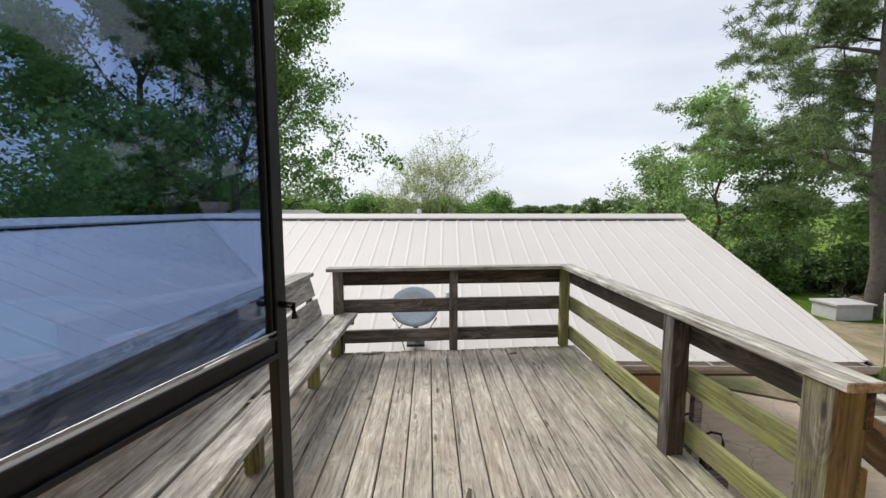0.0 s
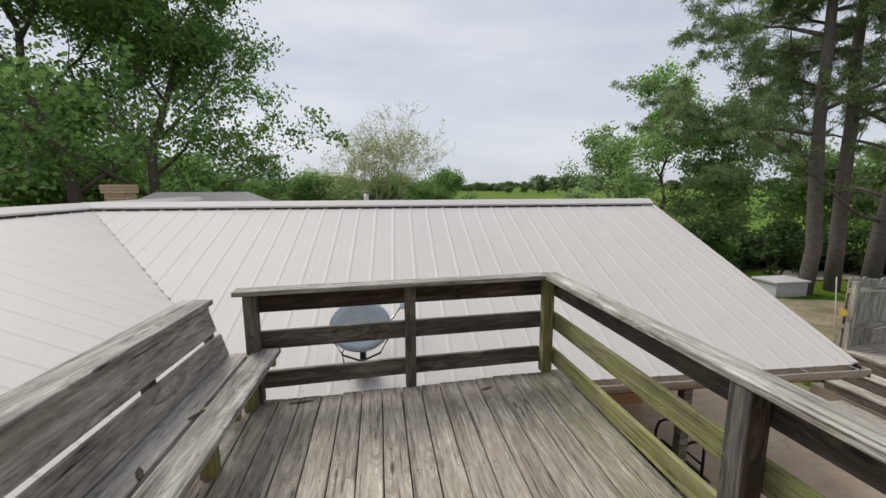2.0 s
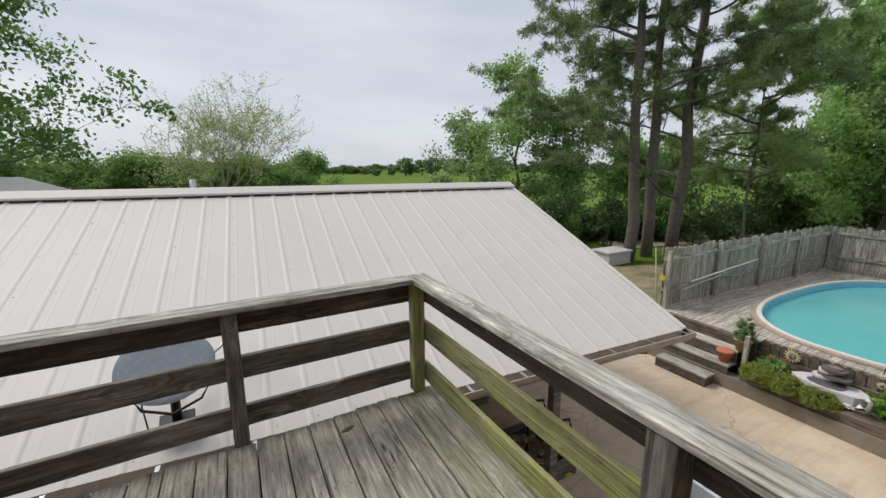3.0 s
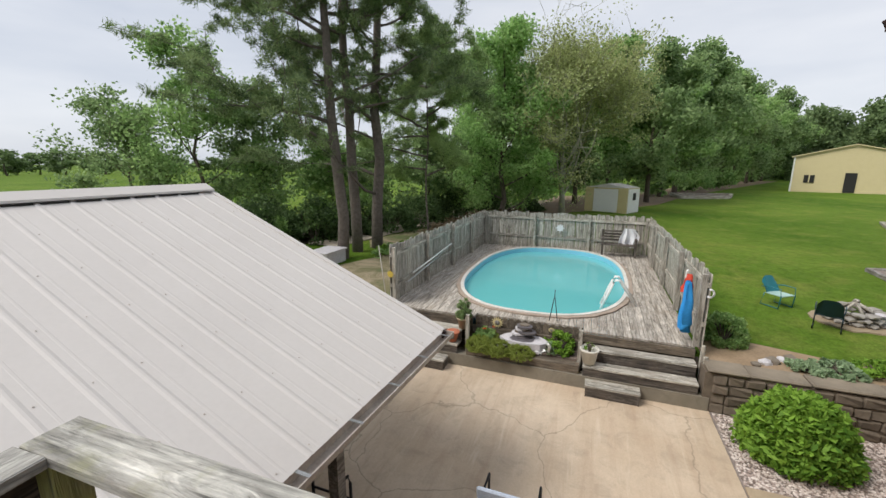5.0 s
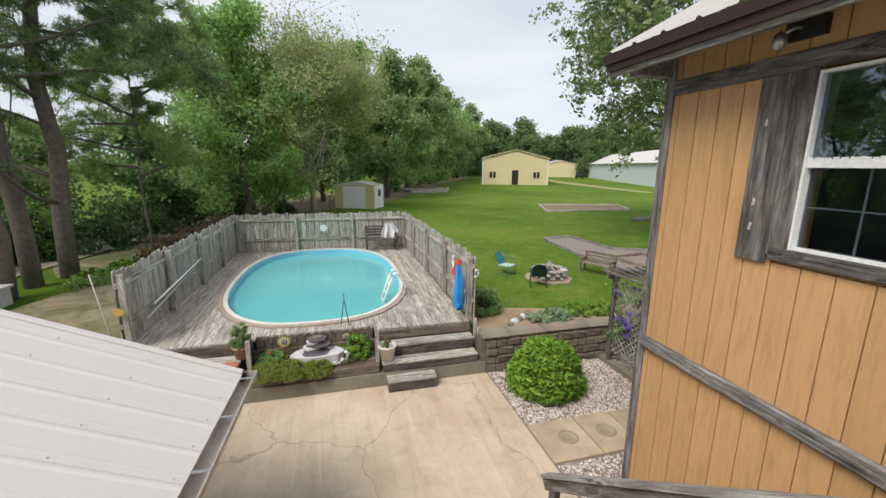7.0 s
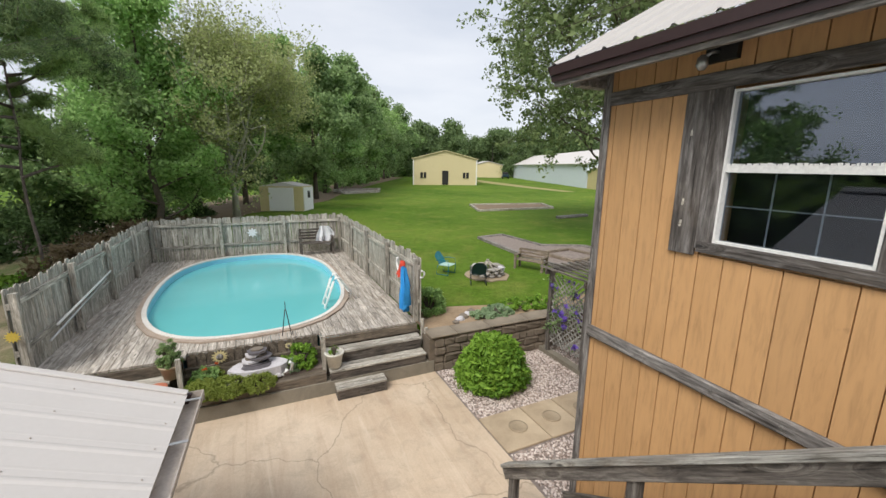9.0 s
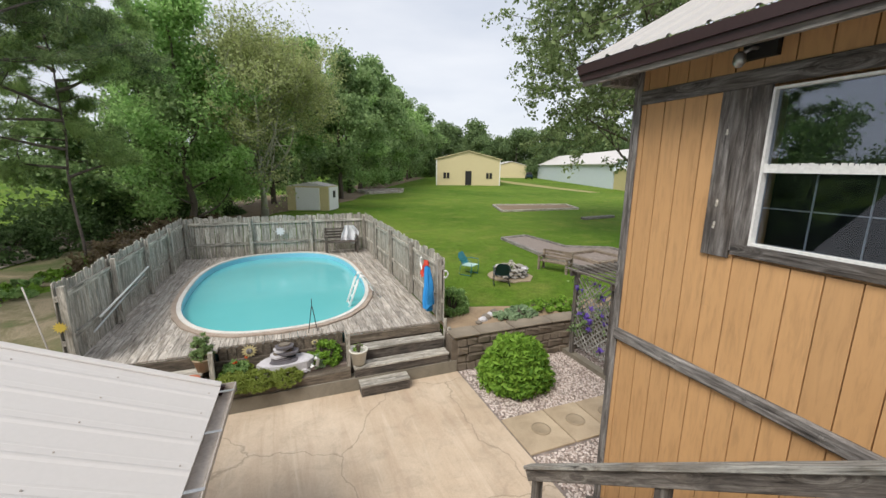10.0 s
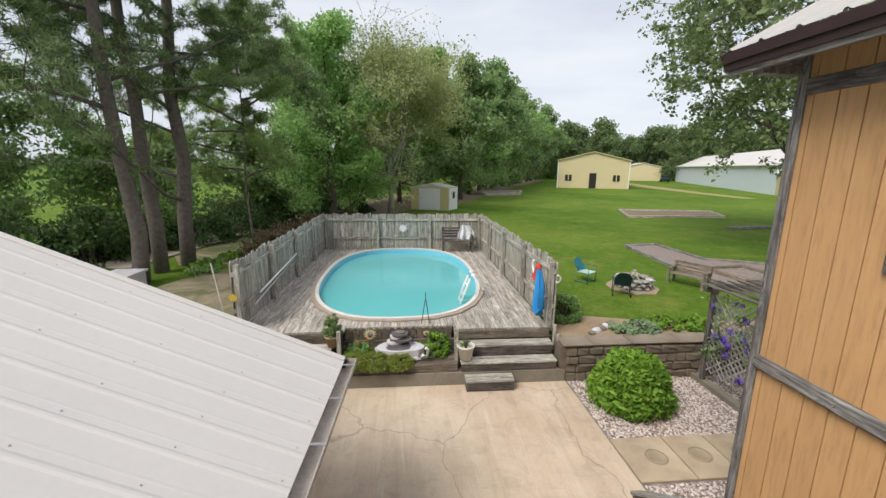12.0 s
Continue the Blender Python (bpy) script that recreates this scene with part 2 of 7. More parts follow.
M_PATIO = concrete("tan patio concrete", (0.5, 0.39, 0.28), (0.61, 0.495, 0.375), 0.55, 0.5, True)
M_APRON = concrete("sandy stone apron", (0.26, 0.2, 0.13), (0.4, 0.32, 0.22), 0.2, 2.0)
M_KERB = concrete("grey kerb concrete", (0.17, 0.15, 0.115), (0.27, 0.24, 0.19), 0.1)
M_SLAB = concrete("stepping slab concrete", (0.37, 0.285, 0.19), (0.5, 0.4, 0.28), 0.0)


def earth_mat():
    m, n, l, b = material("patchy earth and thin grass", 0.95)
    co = n.new("ShaderNodeTexCoord")
    vec = co.outputs["Object"]
    big, fine = noise_node(n, l, vec, 0.8, 6, 0.65, 0.6), noise_node(n, l, vec, 25, 4, 0.7)
    col = ramp_node(n, l, big, [(0.35, (0.10, 0.13, 0.04)), (0.47, (0.19, 0.17, 0.09)), (0.6, (0.33, 0.27, 0.18))])
    col = mix_node(n, l, 0.6, col, ramp_node(n, l, fine, [(0.3, 0.5), (0.7, 1.3)]), "MULTIPLY")
    l.new(col, b.inputs["Base Color"])
    bump_node(n, l, b, fine, 0.6, 0.03)
    return m


M_EARTH = earth_mat()


def ground_mat():
    m, n, l, b = material("lawn and fields", 0.9)
    b.inputs["Specular IOR Level"].default_value = 0.08
    co = n.new("ShaderNodeTexCoord")
    vec = co.outputs["Object"]
    big = noise_node(n, l, vec, 0.07, 5, 0.6, 0.5)
    mid = noise_node(n, l, vec, 0.9, 5)
    tuft = noise_node(n, l, vec, 4.5, 5, 0.65)
    fine = noise_node(n, l, vec, 22, 5, 0.7)
    col = mix_node(n, l, ramp_node(n, l, big, [(0.38, 0.0), (0.66, 1.0)]), (0.068, 0.138, 0.012), (0.135, 0.208, 0.028))
    col = mix_node(n, l, ramp_node(n, l, mid, [(0.5, 0.0), (0.75, 0.6)]), col, (0.22, 0.235, 0.055))
    col = mix_node(n, l, 0.7, col, ramp_node(n, l, fine, [(0.3, 0.4), (0.7, 1.4)]), "MULTIPLY")
    col = mix_node(n, l, 1.0, col, ramp_node(n, l, tuft, [(0.3, 0.74), (0.5, 1.0), (0.7, 1.2)]), "MULTIPLY")
    l.new(col, b.inputs["Base Color"])
    bump_node(n, l, b, fine, 0.6, 0.04)
    return m


M_GRASS = ground_mat()
M_DIRT = plain("bare brown earth", (0.15, 0.105, 0.065), (0.24, 0.175, 0.11), 0.8, 0.95, bump=0.5, fine=18)
M_BEDGRAVEL = plain("mauve-grey bed gravel", (0.15, 0.12, 0.105), (0.35, 0.295, 0.265), 8, 0.95, bump=0.8, fine=16)
M_DRYSOIL = plain("straw-brown dry soil", (0.2, 0.135, 0.08), (0.42, 0.31, 0.2), 2.5, 0.95, bump=0.6, fine=22)
M_MULCH = plain("mulch", (0.11, 0.082, 0.065), (0.25, 0.195, 0.165), 3, 0.95, bump=0.6, fine=30)
M_ROAD = plain("pale track", (0.30, 0.26, 0.21), (0.38, 0.33, 0.27), 1.2, 0.95, bump=0.3, fine=20)
M_STONE = plain("grey field stone", (0.11, 0.09, 0.07), (0.26, 0.22, 0.175), 4, 0.85, bump=0.5, fine=18)
M_PEBBLE = plain("pale gravel", (0.28, 0.25, 0.22), (0.58, 0.55, 0.52), 9, 0.8, bump=0.3)
M_ROCK = plain("pale pond rock", (0.42, 0.4, 0.42), (0.68, 0.66, 0.68), 5, 0.7, bump=0.4)
M_PONDROCK = plain("dark wet pond rock", (0.05, 0.045, 0.05), (0.2, 0.185, 0.2), 6, 0.4, bump=0.4)
M_BARK = plain("brown bark", (0.07, 0.055, 0.042), (0.14, 0.115, 0.09), 6, 0.95, bump=0.8, fine=14)
M_PINEBARK = plain("pine bark", (0.05, 0.042, 0.037), (0.25, 0.21, 0.185), 9, 0.95, bump=0.8, fine=10)
M_TWIG = plain("pale twig bark", (0.27, 0.265, 0.2), (0.4, 0.39, 0.31), 6, 0.9, bump=0.3)
M_LEAF = leaf("broad green leaves", (0.12, 0.24, 0.07), (0.4, 0.57, 0.22), 0.55)
M_LEAF_D = leaf("dark green leaves", (0.09, 0.17, 0.067), (0.34, 0.46, 0.205), 0.55)
M_LEAF_L = leaf("young yellow-green leaves", (0.23, 0.27, 0.105), (0.5, 0.55, 0.25), 0.5)
# Undergrowth greens kept very dark, to carry the hedgerow's shade in the leaf colour.
M_THICKET = leaf("thicket leaves with shade in their colour", (0.025, 0.05, 0.018), (0.11, 0.18, 0.065), 0.35)
M_MAPLE = leaf("bright maple leaves", (0.16, 0.31, 0.085), (0.44, 0.64, 0.25), 0.6)
M_OAKLEAF = leaf("olive new oak leaves", (0.08, 0.125, 0.045), (0.29, 0.36, 0.16), 0.45)
M_NEEDLE_L = leaf("young pine needles", (0.11, 0.19, 0.075), (0.48, 0.62, 0.26), 0.55)
M_LEAF_S = leaf("shaded dark hardwood leaves", (0.055, 0.12, 0.032), (0.23, 0.37, 0.11), 0.45)
M_NEEDLE = leaf("pine needles", (0.04, 0.08, 0.037), (0.26, 0.345, 0.15), 0.4)
M_BUSH = leaf("bright shrub leaves", (0.05, 0.14, 0.016), (0.25, 0.42, 0.06))
M_FAR = leaf("distant leaves", (0.10, 0.16, 0.07), (0.19, 0.27, 0.11), 0.4)
M_COVER = leaf("groundcover leaves", (0.15, 0.20, 0.03), (0.32, 0.38, 0.09), 0.4)
M_BRICK = plain("tan brick", (0.45, 0.31, 0.2), (0.6, 0.44, 0.3), 8, 0.9, bump=0.4)
M_SAGE = leaf("grey-green herb leaves", (0.17, 0.26, 0.14), (0.33, 0.44, 0.26))

# ---- building blocks ----
def mesh_from(name, bm, mat):
    me = bpy.data.meshes.new(name)
    bm.to_mesh(me)
    bm.free()
    me.materials.append(mat)
    return me


def thing(name, at=(0, 0, 0), label="", category="", group="", kind=""):
    e = new(name)
    e.matrix_basis = Matrix.Translation(at)
    return tagged(e, label, category, group, kind)


def attach(ob, parent, m=None):
    """Make ob a part of parent, at the world pose m."""
    if parent is None:
        ob.matrix_basis = m if m is not None else Matrix()
        return ob
    ob.parent = parent
    world_of = Matrix()
    p = parent
    while p:
        world_of = p.matrix_basis @ world_of
        p = p.parent
    ob.matrix_basis = world_of.inverted() @ (m if m is not None else Matrix())
    return ob


def part(name, bm, mat, parent=None, label="", m=None, kind="", smooth=False):
    me = mesh_from(name, bm, mat)
    if smooth:
        me.polygons.foreach_set("use_smooth", [True] * len(me.polygons))
    return tagged(attach(new(name, me), parent, m), label, kind=kind)


def box_bm(sx, sy, sz, bevel=0.0, centre=(0, 0, 0)):
    bm = bmesh.new()
    bmesh.ops.create_cube(bm, size=1.0, matrix=Matrix.Translation(centre) @ Matrix.Diagonal((sx, sy, sz, 1)))
    if bevel:
        bmesh.ops.bevel(bm, geom=bm.edges[:], offset=bevel, segments=1, affect="EDGES")
    return bm


def block(name, lo, hi, mat, parent=None, label="", bevel=0.0, kind=""):
    c = [(a + b) / 2 for a, b in zip(lo, hi)]
    return part(name, box_bm(*[b - a for a, b in zip(lo, hi)], bevel), mat, parent, label, Matrix.Translation(c), kind)


def along(p, q, up=(0, 0, 1)):
    """A frame whose x runs from p to q, centred between them."""
    p, q = Vector(p), Vector(q)
    x = (q - p).normalized()
    y = Vector(up).cross(x)
    y = y.normalized() if y.length > 1e-4 else Vector((0, 1, 0))
    z = x.cross(y)
    return Matrix.Translation((p + q) / 2) @ Matrix((x, y, z)).transposed().to_4x4()


BOARDS = {}


def board(name, p, q, wide, thick, mat, parent=None, label="", bevel=0.004, up=(0, 0, 1), kind=""):
    """A timber from p to q: wide across, thick along up; its mesh is shared by timbers of one size."""
    size = (round((Vector(q) - Vector(p)).length, 3), wide, thick, mat.name, bevel)
    if size not in BOARDS:
        BOARDS[size] = mesh_from(name, box_bm(size[0], wide, thick, bevel), mat)
    return tagged(attach(new(name, BOARDS[size]), parent, along(p, q, up)), label, kind=kind)


def tube_data(vs, fs, pts, radii, n=6):
    """Adds a tapered tube through pts to the lists."""
    base = len(vs)
    pts = [Vector(p) for p in pts]
    for i, p in enumerate(pts):
        d = (pts[min(i + 1, len(pts) - 1)] - pts[max(i - 1, 0)]).normalized()
        a = d.orthogonal().normalized()
        b = d.cross(a)
        for k in range(n):
            t = 2 * math.pi * k / n
            vs.append(tuple(p + radii[i] * (math.cos(t) * a + math.sin(t) * b)))
    for i in range(len(pts) - 1):
        for k in range(n):
            a, b = base + i * n + k, base + i * n + (k + 1) % n
            fs.append((a, b, b + n, a + n))
    fs.append(tuple(range(base + n - 1, base - 1, -1)))
    fs.append(tuple(range(base + (len(pts) - 1) * n, base + len(pts) * n)))


def data_part(name, vs, fs, mat, parent=None, label="", m=None, kind="", smooth=False):
    me = bpy.data.meshes.new(name)
    me.from_pydata(vs, [], fs)
    me.materials.append(mat)
    if smooth:
        me.polygons.foreach_set("use_smooth", [True] * len(me.polygons))
    return tagged(attach(new(name, me), parent, m), label, kind=kind)


def pipe(name, pts, radius, mat, parent=None, label="", n=8, m=None):
    vs, fs = [], []
    tube_data(vs, fs, pts, [radius] * len(pts), n)
    return data_part(name, vs, fs, mat, parent, label, m, smooth=True)


def lathe(name, profile, mat, parent=None, label="", at=(0, 0, 0), n=20):
    """A turned shape from (radius, height) pairs."""
    vs, fs = [], []
    for r, z in profile:
        for k in range(n):
            t = 2 * math.pi * k / n
            vs.append((r * math.cos(t), r * math.sin(t), z))
    for i in range(len(profile) - 1):
        for k in range(n):
            a, b = i * n + k, i * n + (k + 1) % n
            fs.append((a, b, b + n, a + n))
    fs.append(tuple(range(n - 1, -1, -1)))
    fs.append(tuple(range((len(profile) - 1) * n, len(profile) * n)))
    return data_part(name, vs, fs, mat, parent, label, Matrix.Translation(at), smooth=True)


def slab_poly(name, pts, z0, z1, mat, parent=None, label="", kind=""):
    """A flat plate with the outline pts."""
    n = len(pts)
    vs = [(x, y, z0) for x, y in pts] + [(x, y, z1) for x, y in pts]
    fs = [tuple(range(n - 1, -1, -1)), tuple(range(n, 2 * n))] + [(i, (i + 1) % n, n + (i + 1) % n, n + i) for i in range(n)]
    return data_part(name, vs, fs, mat, parent, label, kind=kind)


def stone_bm(r, seed, flat=0.7, sub=1, rough=0.25):
    bm = bmesh.new()
    bmesh.ops.create_icosphere(bm, subdivisions=sub, radius=1.0)
    rnd = random.Random(seed)
    off = Vector((rnd.random() * 50, rnd.random() * 50, rnd.random() * 50))
    for v in bm.verts:
        k = 1 + rough * noise.noise(v.co * 1.7 + off) * 2
        v.co = Vector((v.co.x * r * k, v.co.y * r * k, v.co.z * r * flat * k))
    return bm

# ---- plants: generators ----
def leaf_mesh(name, centres, spread, count, size, mat, seed, squash=0.8, long=1.6):
    """count small leaves gathered in clumps round the centres."""
    rng = np.random.default_rng(seed)
    centres = np.asarray(centres, float)
    pick = rng.integers(0, len(centres), count)
    sp = np.asarray(spread, float) * np.ones(len(centres))
    off = rng.normal(size=(count, 3))
    off /= np.linalg.norm(off, axis=1)[:, None]
    off *= (0.92 * rng.random(count) ** 0.45 * sp[pick])[:, None]
    off[:, 2] *= squash
    c = centres[pick] + off
    face = rng.normal(size=(count, 3)) * (0.8, 0.8, 0.7) + (0, 0, 0.45)
    face /= np.linalg.norm(face, axis=1)[:, None]
    a = np.cross(face, rng.normal(size=(count, 3)))
    a /= np.linalg.norm(a, axis=1)[:, None]
    b = np.cross(face, a)
    s = size * rng.uniform(0.6, 1.3, count)[:, None]
    v = np.stack([c - a * s * long / 2, c + b * s / 2, c + a * s * long / 2, c - b * s / 2], 1).reshape(-1, 3)
    me = bpy.data.meshes.new(name)
    me.vertices.add(count * 4)
    me.vertices.foreach_set("co", v.ravel())
    me.loops.add(count * 4)
    me.loops.foreach_set("vertex_index", np.arange(count * 4))
    me.polygons.add(count)
    me.polygons.foreach_set("loop_start", np.arange(count) * 4)
    me.update(calc_edges=True)
    me.materials.append(mat)
    return me


def needle_mesh(name, tufts, count, length, mat, seed):
    """Sprays of thin needles round each tuft."""
    rng = np.random.default_rng(seed)
    tufts = np.asarray(tufts, float)
    c = np.repeat(tufts, count, 0)
    k = len(c)
    d = rng.normal(size=(k, 3))
    d[:, 2] += 0.35
    d /= np.linalg.norm(d, axis=1)[:, None]
    c = c + rng.normal(0, 0.08, (k, 3)) * (1, 1, 0.6)
    b = np.cross(d, rng.normal(size=(k, 3)))
    b /= np.linalg.norm(b, axis=1)[:, None]
    ln = length * rng.uniform(0.6, 1.2, k)[:, None]
    w = 0.014
    v = np.stack([c - b * w, c + b * w, c + d * ln], 1).reshape(-1, 3)
    me = bpy.data.meshes.new(name)
    me.vertices.add(k * 3)
    me.vertices.foreach_set("co", v.ravel())
    me.loops.add(k * 3)
    me.loops.foreach_set("vertex_index", np.arange(k * 3))
    me.polygons.add(k)
    me.polygons.foreach_set("loop_start", np.arange(k) * 3)
    me.update(calc_edges=True)
    me.materials.append(mat)
    return me


def grow(rng, start, way, length, radius, depth, forks, lift, bend, vs, fs, tips, n=5, spread=0.75):
    """One limb and its forks; tips gathers where leaves hang."""
    pts, radii, p, d = [Vector(start)], [radius], Vector(start), Vector(way).normalized()
    steps = 4
    for i in range(steps):
        d = (d + Vector((rng.uniform(-bend, bend), rng.uniform(-bend, bend), rng.uniform(-bend, bend) * 0.6 + lift))).normalized()
        p = p + d * length / steps
        pts.append(p.copy())
        radii.append(max(0.011, radius * (1 - 0.62 * (i + 1) / steps)))
    tube_data(vs, fs, pts, radii, n if depth > 1 else 3)
    if depth == 0:
        tips += [pts[2], pts[3], pts[4]]
        return
    tips += [pts[2], pts[4]] if depth == 1 else [pts[3], pts[4]]
    for k in range(forks):
        f = 0.4 + 0.6 * (k + 1) / forks
        i = min(int(f * steps), steps - 1)
        at = pts[i].lerp(pts[i + 1], f * steps - i) if i + 1 < len(pts) else pts[-1]
        side = Vector((rng.uniform(-1, 1), rng.uniform(-1, 1), rng.uniform(-0.5, 0.7)))
        way2 = (d * (1 - spread) + side.normalized() * spread).normalized()
        grow(rng, at, way2, length * rng.uniform(0.55, 0.75), radii[min(i + 1, steps)] * 0.72, depth - 1, forks, lift, bend, vs, fs, tips, n, spread)


def broad_tree(at, height, width, seed, leaves=9000, size=0.16, leaf_mat=None, bark=None, label="", clear=0.25, lean=(0, 0), depth=3, forks=3, clump=0.9, lift=0.08, name="tree", group="", trunk=0.022, limbs=7, top=1.0, bare=0.0):
    rng = random.Random(seed)
    t = thing(name, at, label, "tree", group)
    m = Matrix.Translation(at)
    vs, fs, tips = [], [], []
    pts = [Vector((0, 0, -0.3))]
    for i in range(1, 7):
        f = i / 6
        pts.append(Vector((lean[0] * f + rng.uniform(-1, 1) * 0.025 * height, lean[1] * f + rng.uniform(-1, 1) * 0.025 * height, height * 0.82 * f)))
    r0 = trunk * height
    tube_data(vs, fs, pts[:7 if top > 0.9 else 4], [r0 * (1.25 if i == 0 else 1 - 0.8 * i / 6) for i in range(7 if top > 0.9 else 4)], 8)
    data_part("trunk", vs, fs, bark or M_BARK, t, m=m, smooth=True)
    vs, fs = [], []
    for k in range(limbs):
        f = clear + (top - clear) * (k + rng.random() * 0.7) / limbs
        i = min(int(f * 6), 5)
        p = pts[i].lerp(pts[i + 1], f * 6 - i)
        a = k * 2.4 + rng.uniform(-0.5, 0.5)
        reach = width * 0.5 * (1.0 - 0.55 * max(0, f - 0.45) / 0.55) * rng.uniform(0.75, 1.1)
        up = 0.25 + 0.9 * f if top > 0.9 else rng.uniform(0.45, 1.9)
        grow(rng, p, (math.cos(a), math.sin(a), up), (reach * 0.75 if top > 0.9 else height * rng.uniform(0.5, 0.62)), r0 * 0.42 * (1 - 0.5 * f), depth - 1, forks, lift, 0.28, vs, fs, tips)
    data_part("limbwork", vs, fs, bark or M_BARK, t, m=m, smooth=True)
    tips = np.array([tuple(p) for p in tips])
    rr = np.random.default_rng(seed)
    if bare:
        z = tips[:, 2] / tips[:, 2].max()
        tips = tips[(z < bare) | (rr.random(len(tips)) < 0.05)]
    big = rr.uniform(0.5, 1.3, len(tips)) * clump
    me = leaf_mesh("crown", tips, big, leaves, size, leaf_mat or M_LEAF, seed)
    attach(new("crown", me), t, m)
    return t


def pine_tree(at, height, seed, label, clear=0.3, width=7.0, tufts=14, lean=(0, 0), r0=0.24, dense=1.4, mat=None):
    rng = random.Random(seed)
    t = thing("pine_tree", at, label, "tree", "pines beside the yard")
    m = Matrix.Translation(at)
    vs, fs = [], []
    pts = [Vector((lean[0] * i / 8, lean[1] * i / 8, -0.3 + (height + 0.3) * i / 8)) + Vector((rng.uniform(-0.12, 0.12), rng.uniform(-0.12, 0.12), 0)) for i in range(9)]
    tube_data(vs, fs, pts, [r0 * (1 - 0.75 * i / 8) for i in range(9)], 10)
    data_part("trunk", vs, fs, M_PINEBARK, t, m=m, smooth=True)
    vs, fs, tips = [], [], []
    count = int((1 - clear) * height * dense)
    for k in range(count):
        f = clear + (1 - clear) * k / count
        i = min(int(f * 8), 7)
        p = pts[i].lerp(pts[i + 1], f * 8 - i)
        a = rng.uniform(0, 2 * math.pi)
        reach = width * 0.5 * (1 - 0.6 * max(0, (f - 0.4) / 0.6)) * rng.uniform(0.45, 1.15)
        if rng.random() < 0.12:
            grow(rng, p, (math.cos(a), math.sin(a), -0.1), reach * 0.5, 0.03, 1, 2, 0, 0.3, vs, fs, [], 4, 0.5)
            continue
        grow(rng, p, (math.cos(a), math.sin(a), 0.22), reach * 0.85, 0.075, 2, 3, 0.05, 0.34, vs, fs, tips, 4, 0.55)
    data_part("limbwork", vs, fs, M_PINEBARK, t, m=m, smooth=True)
    rr = np.random.default_rng(seed)
    c = np.array([tuple(p) for p in tips])
    c = np.repeat(c, 4, 0) + rr.normal(0, 0.14, (len(c) * 4, 3)) * (1, 1, 0.5)
    attach(new("crown", needle_mesh("crown", c, int(2.4 * tufts), 0.23, mat or M_NEEDLE, seed)), t, m)
    return t


def shrub(name, at, r, h, leaves, size, mat, seed, label, category="shrub", clumps=60):
    t = thing(name, at, label, category)
    rng = random.Random(seed)
    m = Matrix.Translation(at)
    vs, fs, tips = [], [], []
    for k in range(9):
        a = k * 2.4
        tube_data(vs, fs, [(0, 0, -0.02), (math.cos(a) * r * 0.35, math.sin(a) * r * 0.35, h * 0.4), (math.cos(a) * r * 0.6, math.sin(a) * r * 0.6, h * 0.7)], [0.02, 0.014, 0.006], 4)
    data_part("stems", vs, fs, M_BARK, t, m=m)
    for k in range(clumps):
        a, e = rng.uniform(0, 6.283), math.asin(rng.uniform(-0.15, 1))
        q = 1 + 0.12 * rng.uniform(-1, 1)
        tips.append((math.cos(a) * math.cos(e) * r * 0.86 * q, math.sin(a) * math.cos(e) * r * 0.86 * q, h * 0.18 + math.sin(e) * h * 0.72 * q))
    me = leaf_mesh("foliage", tips, min(r, h) * (0.36 if clumps < 200 else 0.2), leaves, size, mat, seed, long=1.6 if clumps < 200 else 2.6)
    attach(new("foliage", me), t, m)
    return t


# ---- ground ----
LAWN, PATIO, POOL_Z = -1.6, -2.3, -1.43


def grid_ground():
    """One sheet: the high lawn east of the pool, falling to the yard round the house, out to the horizon."""
    xs = sorted(set([-3000, -1500, -700, -350, -180, -100, -60, -40, -30] + list(range(-20, 60, 2)) + [8.45, 7.95, 8.2, 8.7, 16.2, 16.4] + [70, 90, 120, 170, 250, 400, 800, 1600, 3000]))
    ys = sorted(set([-3000, -1500, -700, -350, -180, -100, -70, -50] + list(range(-40, 41, 2)) + [0.85, 0.9, 1.2, 6.8, 7.0, 7.2, 7.4] + [50, 70, 100, 160, 280, 500, 1000, 2000, 3000]))
    def z(x, y):
        if 8.6 < x < 16.3 and 1.1 < y < 6.9:
            return PATIO
        if x <= 8.5 and 0.84 < y < 7.1:
            return PATIO - 0.03
        if x <= 8.2 and -14 < y < 9:
            return PATIO - 0.03
        if x < -22 or x > 200 or abs(y) > 120:
            return -2.4 if abs(x) < 250 and abs(y) < 250 else -4.0
        if y < 7.3 and x > 8.2:
            return LAWN
        if x > 8.2:
            return -2.02
        return -2.3
    vs = [(x, y, z(x, y)) for y in ys for x in xs]
    w = len(xs)
    fs = [(j * w + i, j * w + i + 1, (j + 1) * w + i + 1, (j + 1) * w + i) for j in range(len(ys) - 1) for i in range(w - 1)]
    data_part("ground", vs, fs, M_GRASS, None, "green mown lawn running out to flat fields", kind="structure")


grid_ground()
slab_poly("patio", [(-1.2, 0.8), (8.13, 0.8), (8.13, 6.6), (5.3, 8.4), (-1.2, 8.4)], PATIO - 0.02, PATIO, M_PATIO, None, "tan concrete patio slab with hairline cracks", "structure")
slab_poly("gravel_bed", [(4.3, -7), (8.2, -7), (8.1, 0.79), (4.3, 0.79)], PATIO - 0.025, PATIO - 0.01, M_BEDGRAVEL, None, "bare bed under pale gravel beside the patio", "structure")
slab_poly("bare_ground", [(8.5, 7.42), (16.3, 7.42), (16.2, 9.6), (15.3, 10.8), (13.0, 11.6), (10.5, 12.4), (8.3, 10)], -2.08, -2.005, M_EARTH, None, "patchy bare brown earth beside the pool fence", "structure")
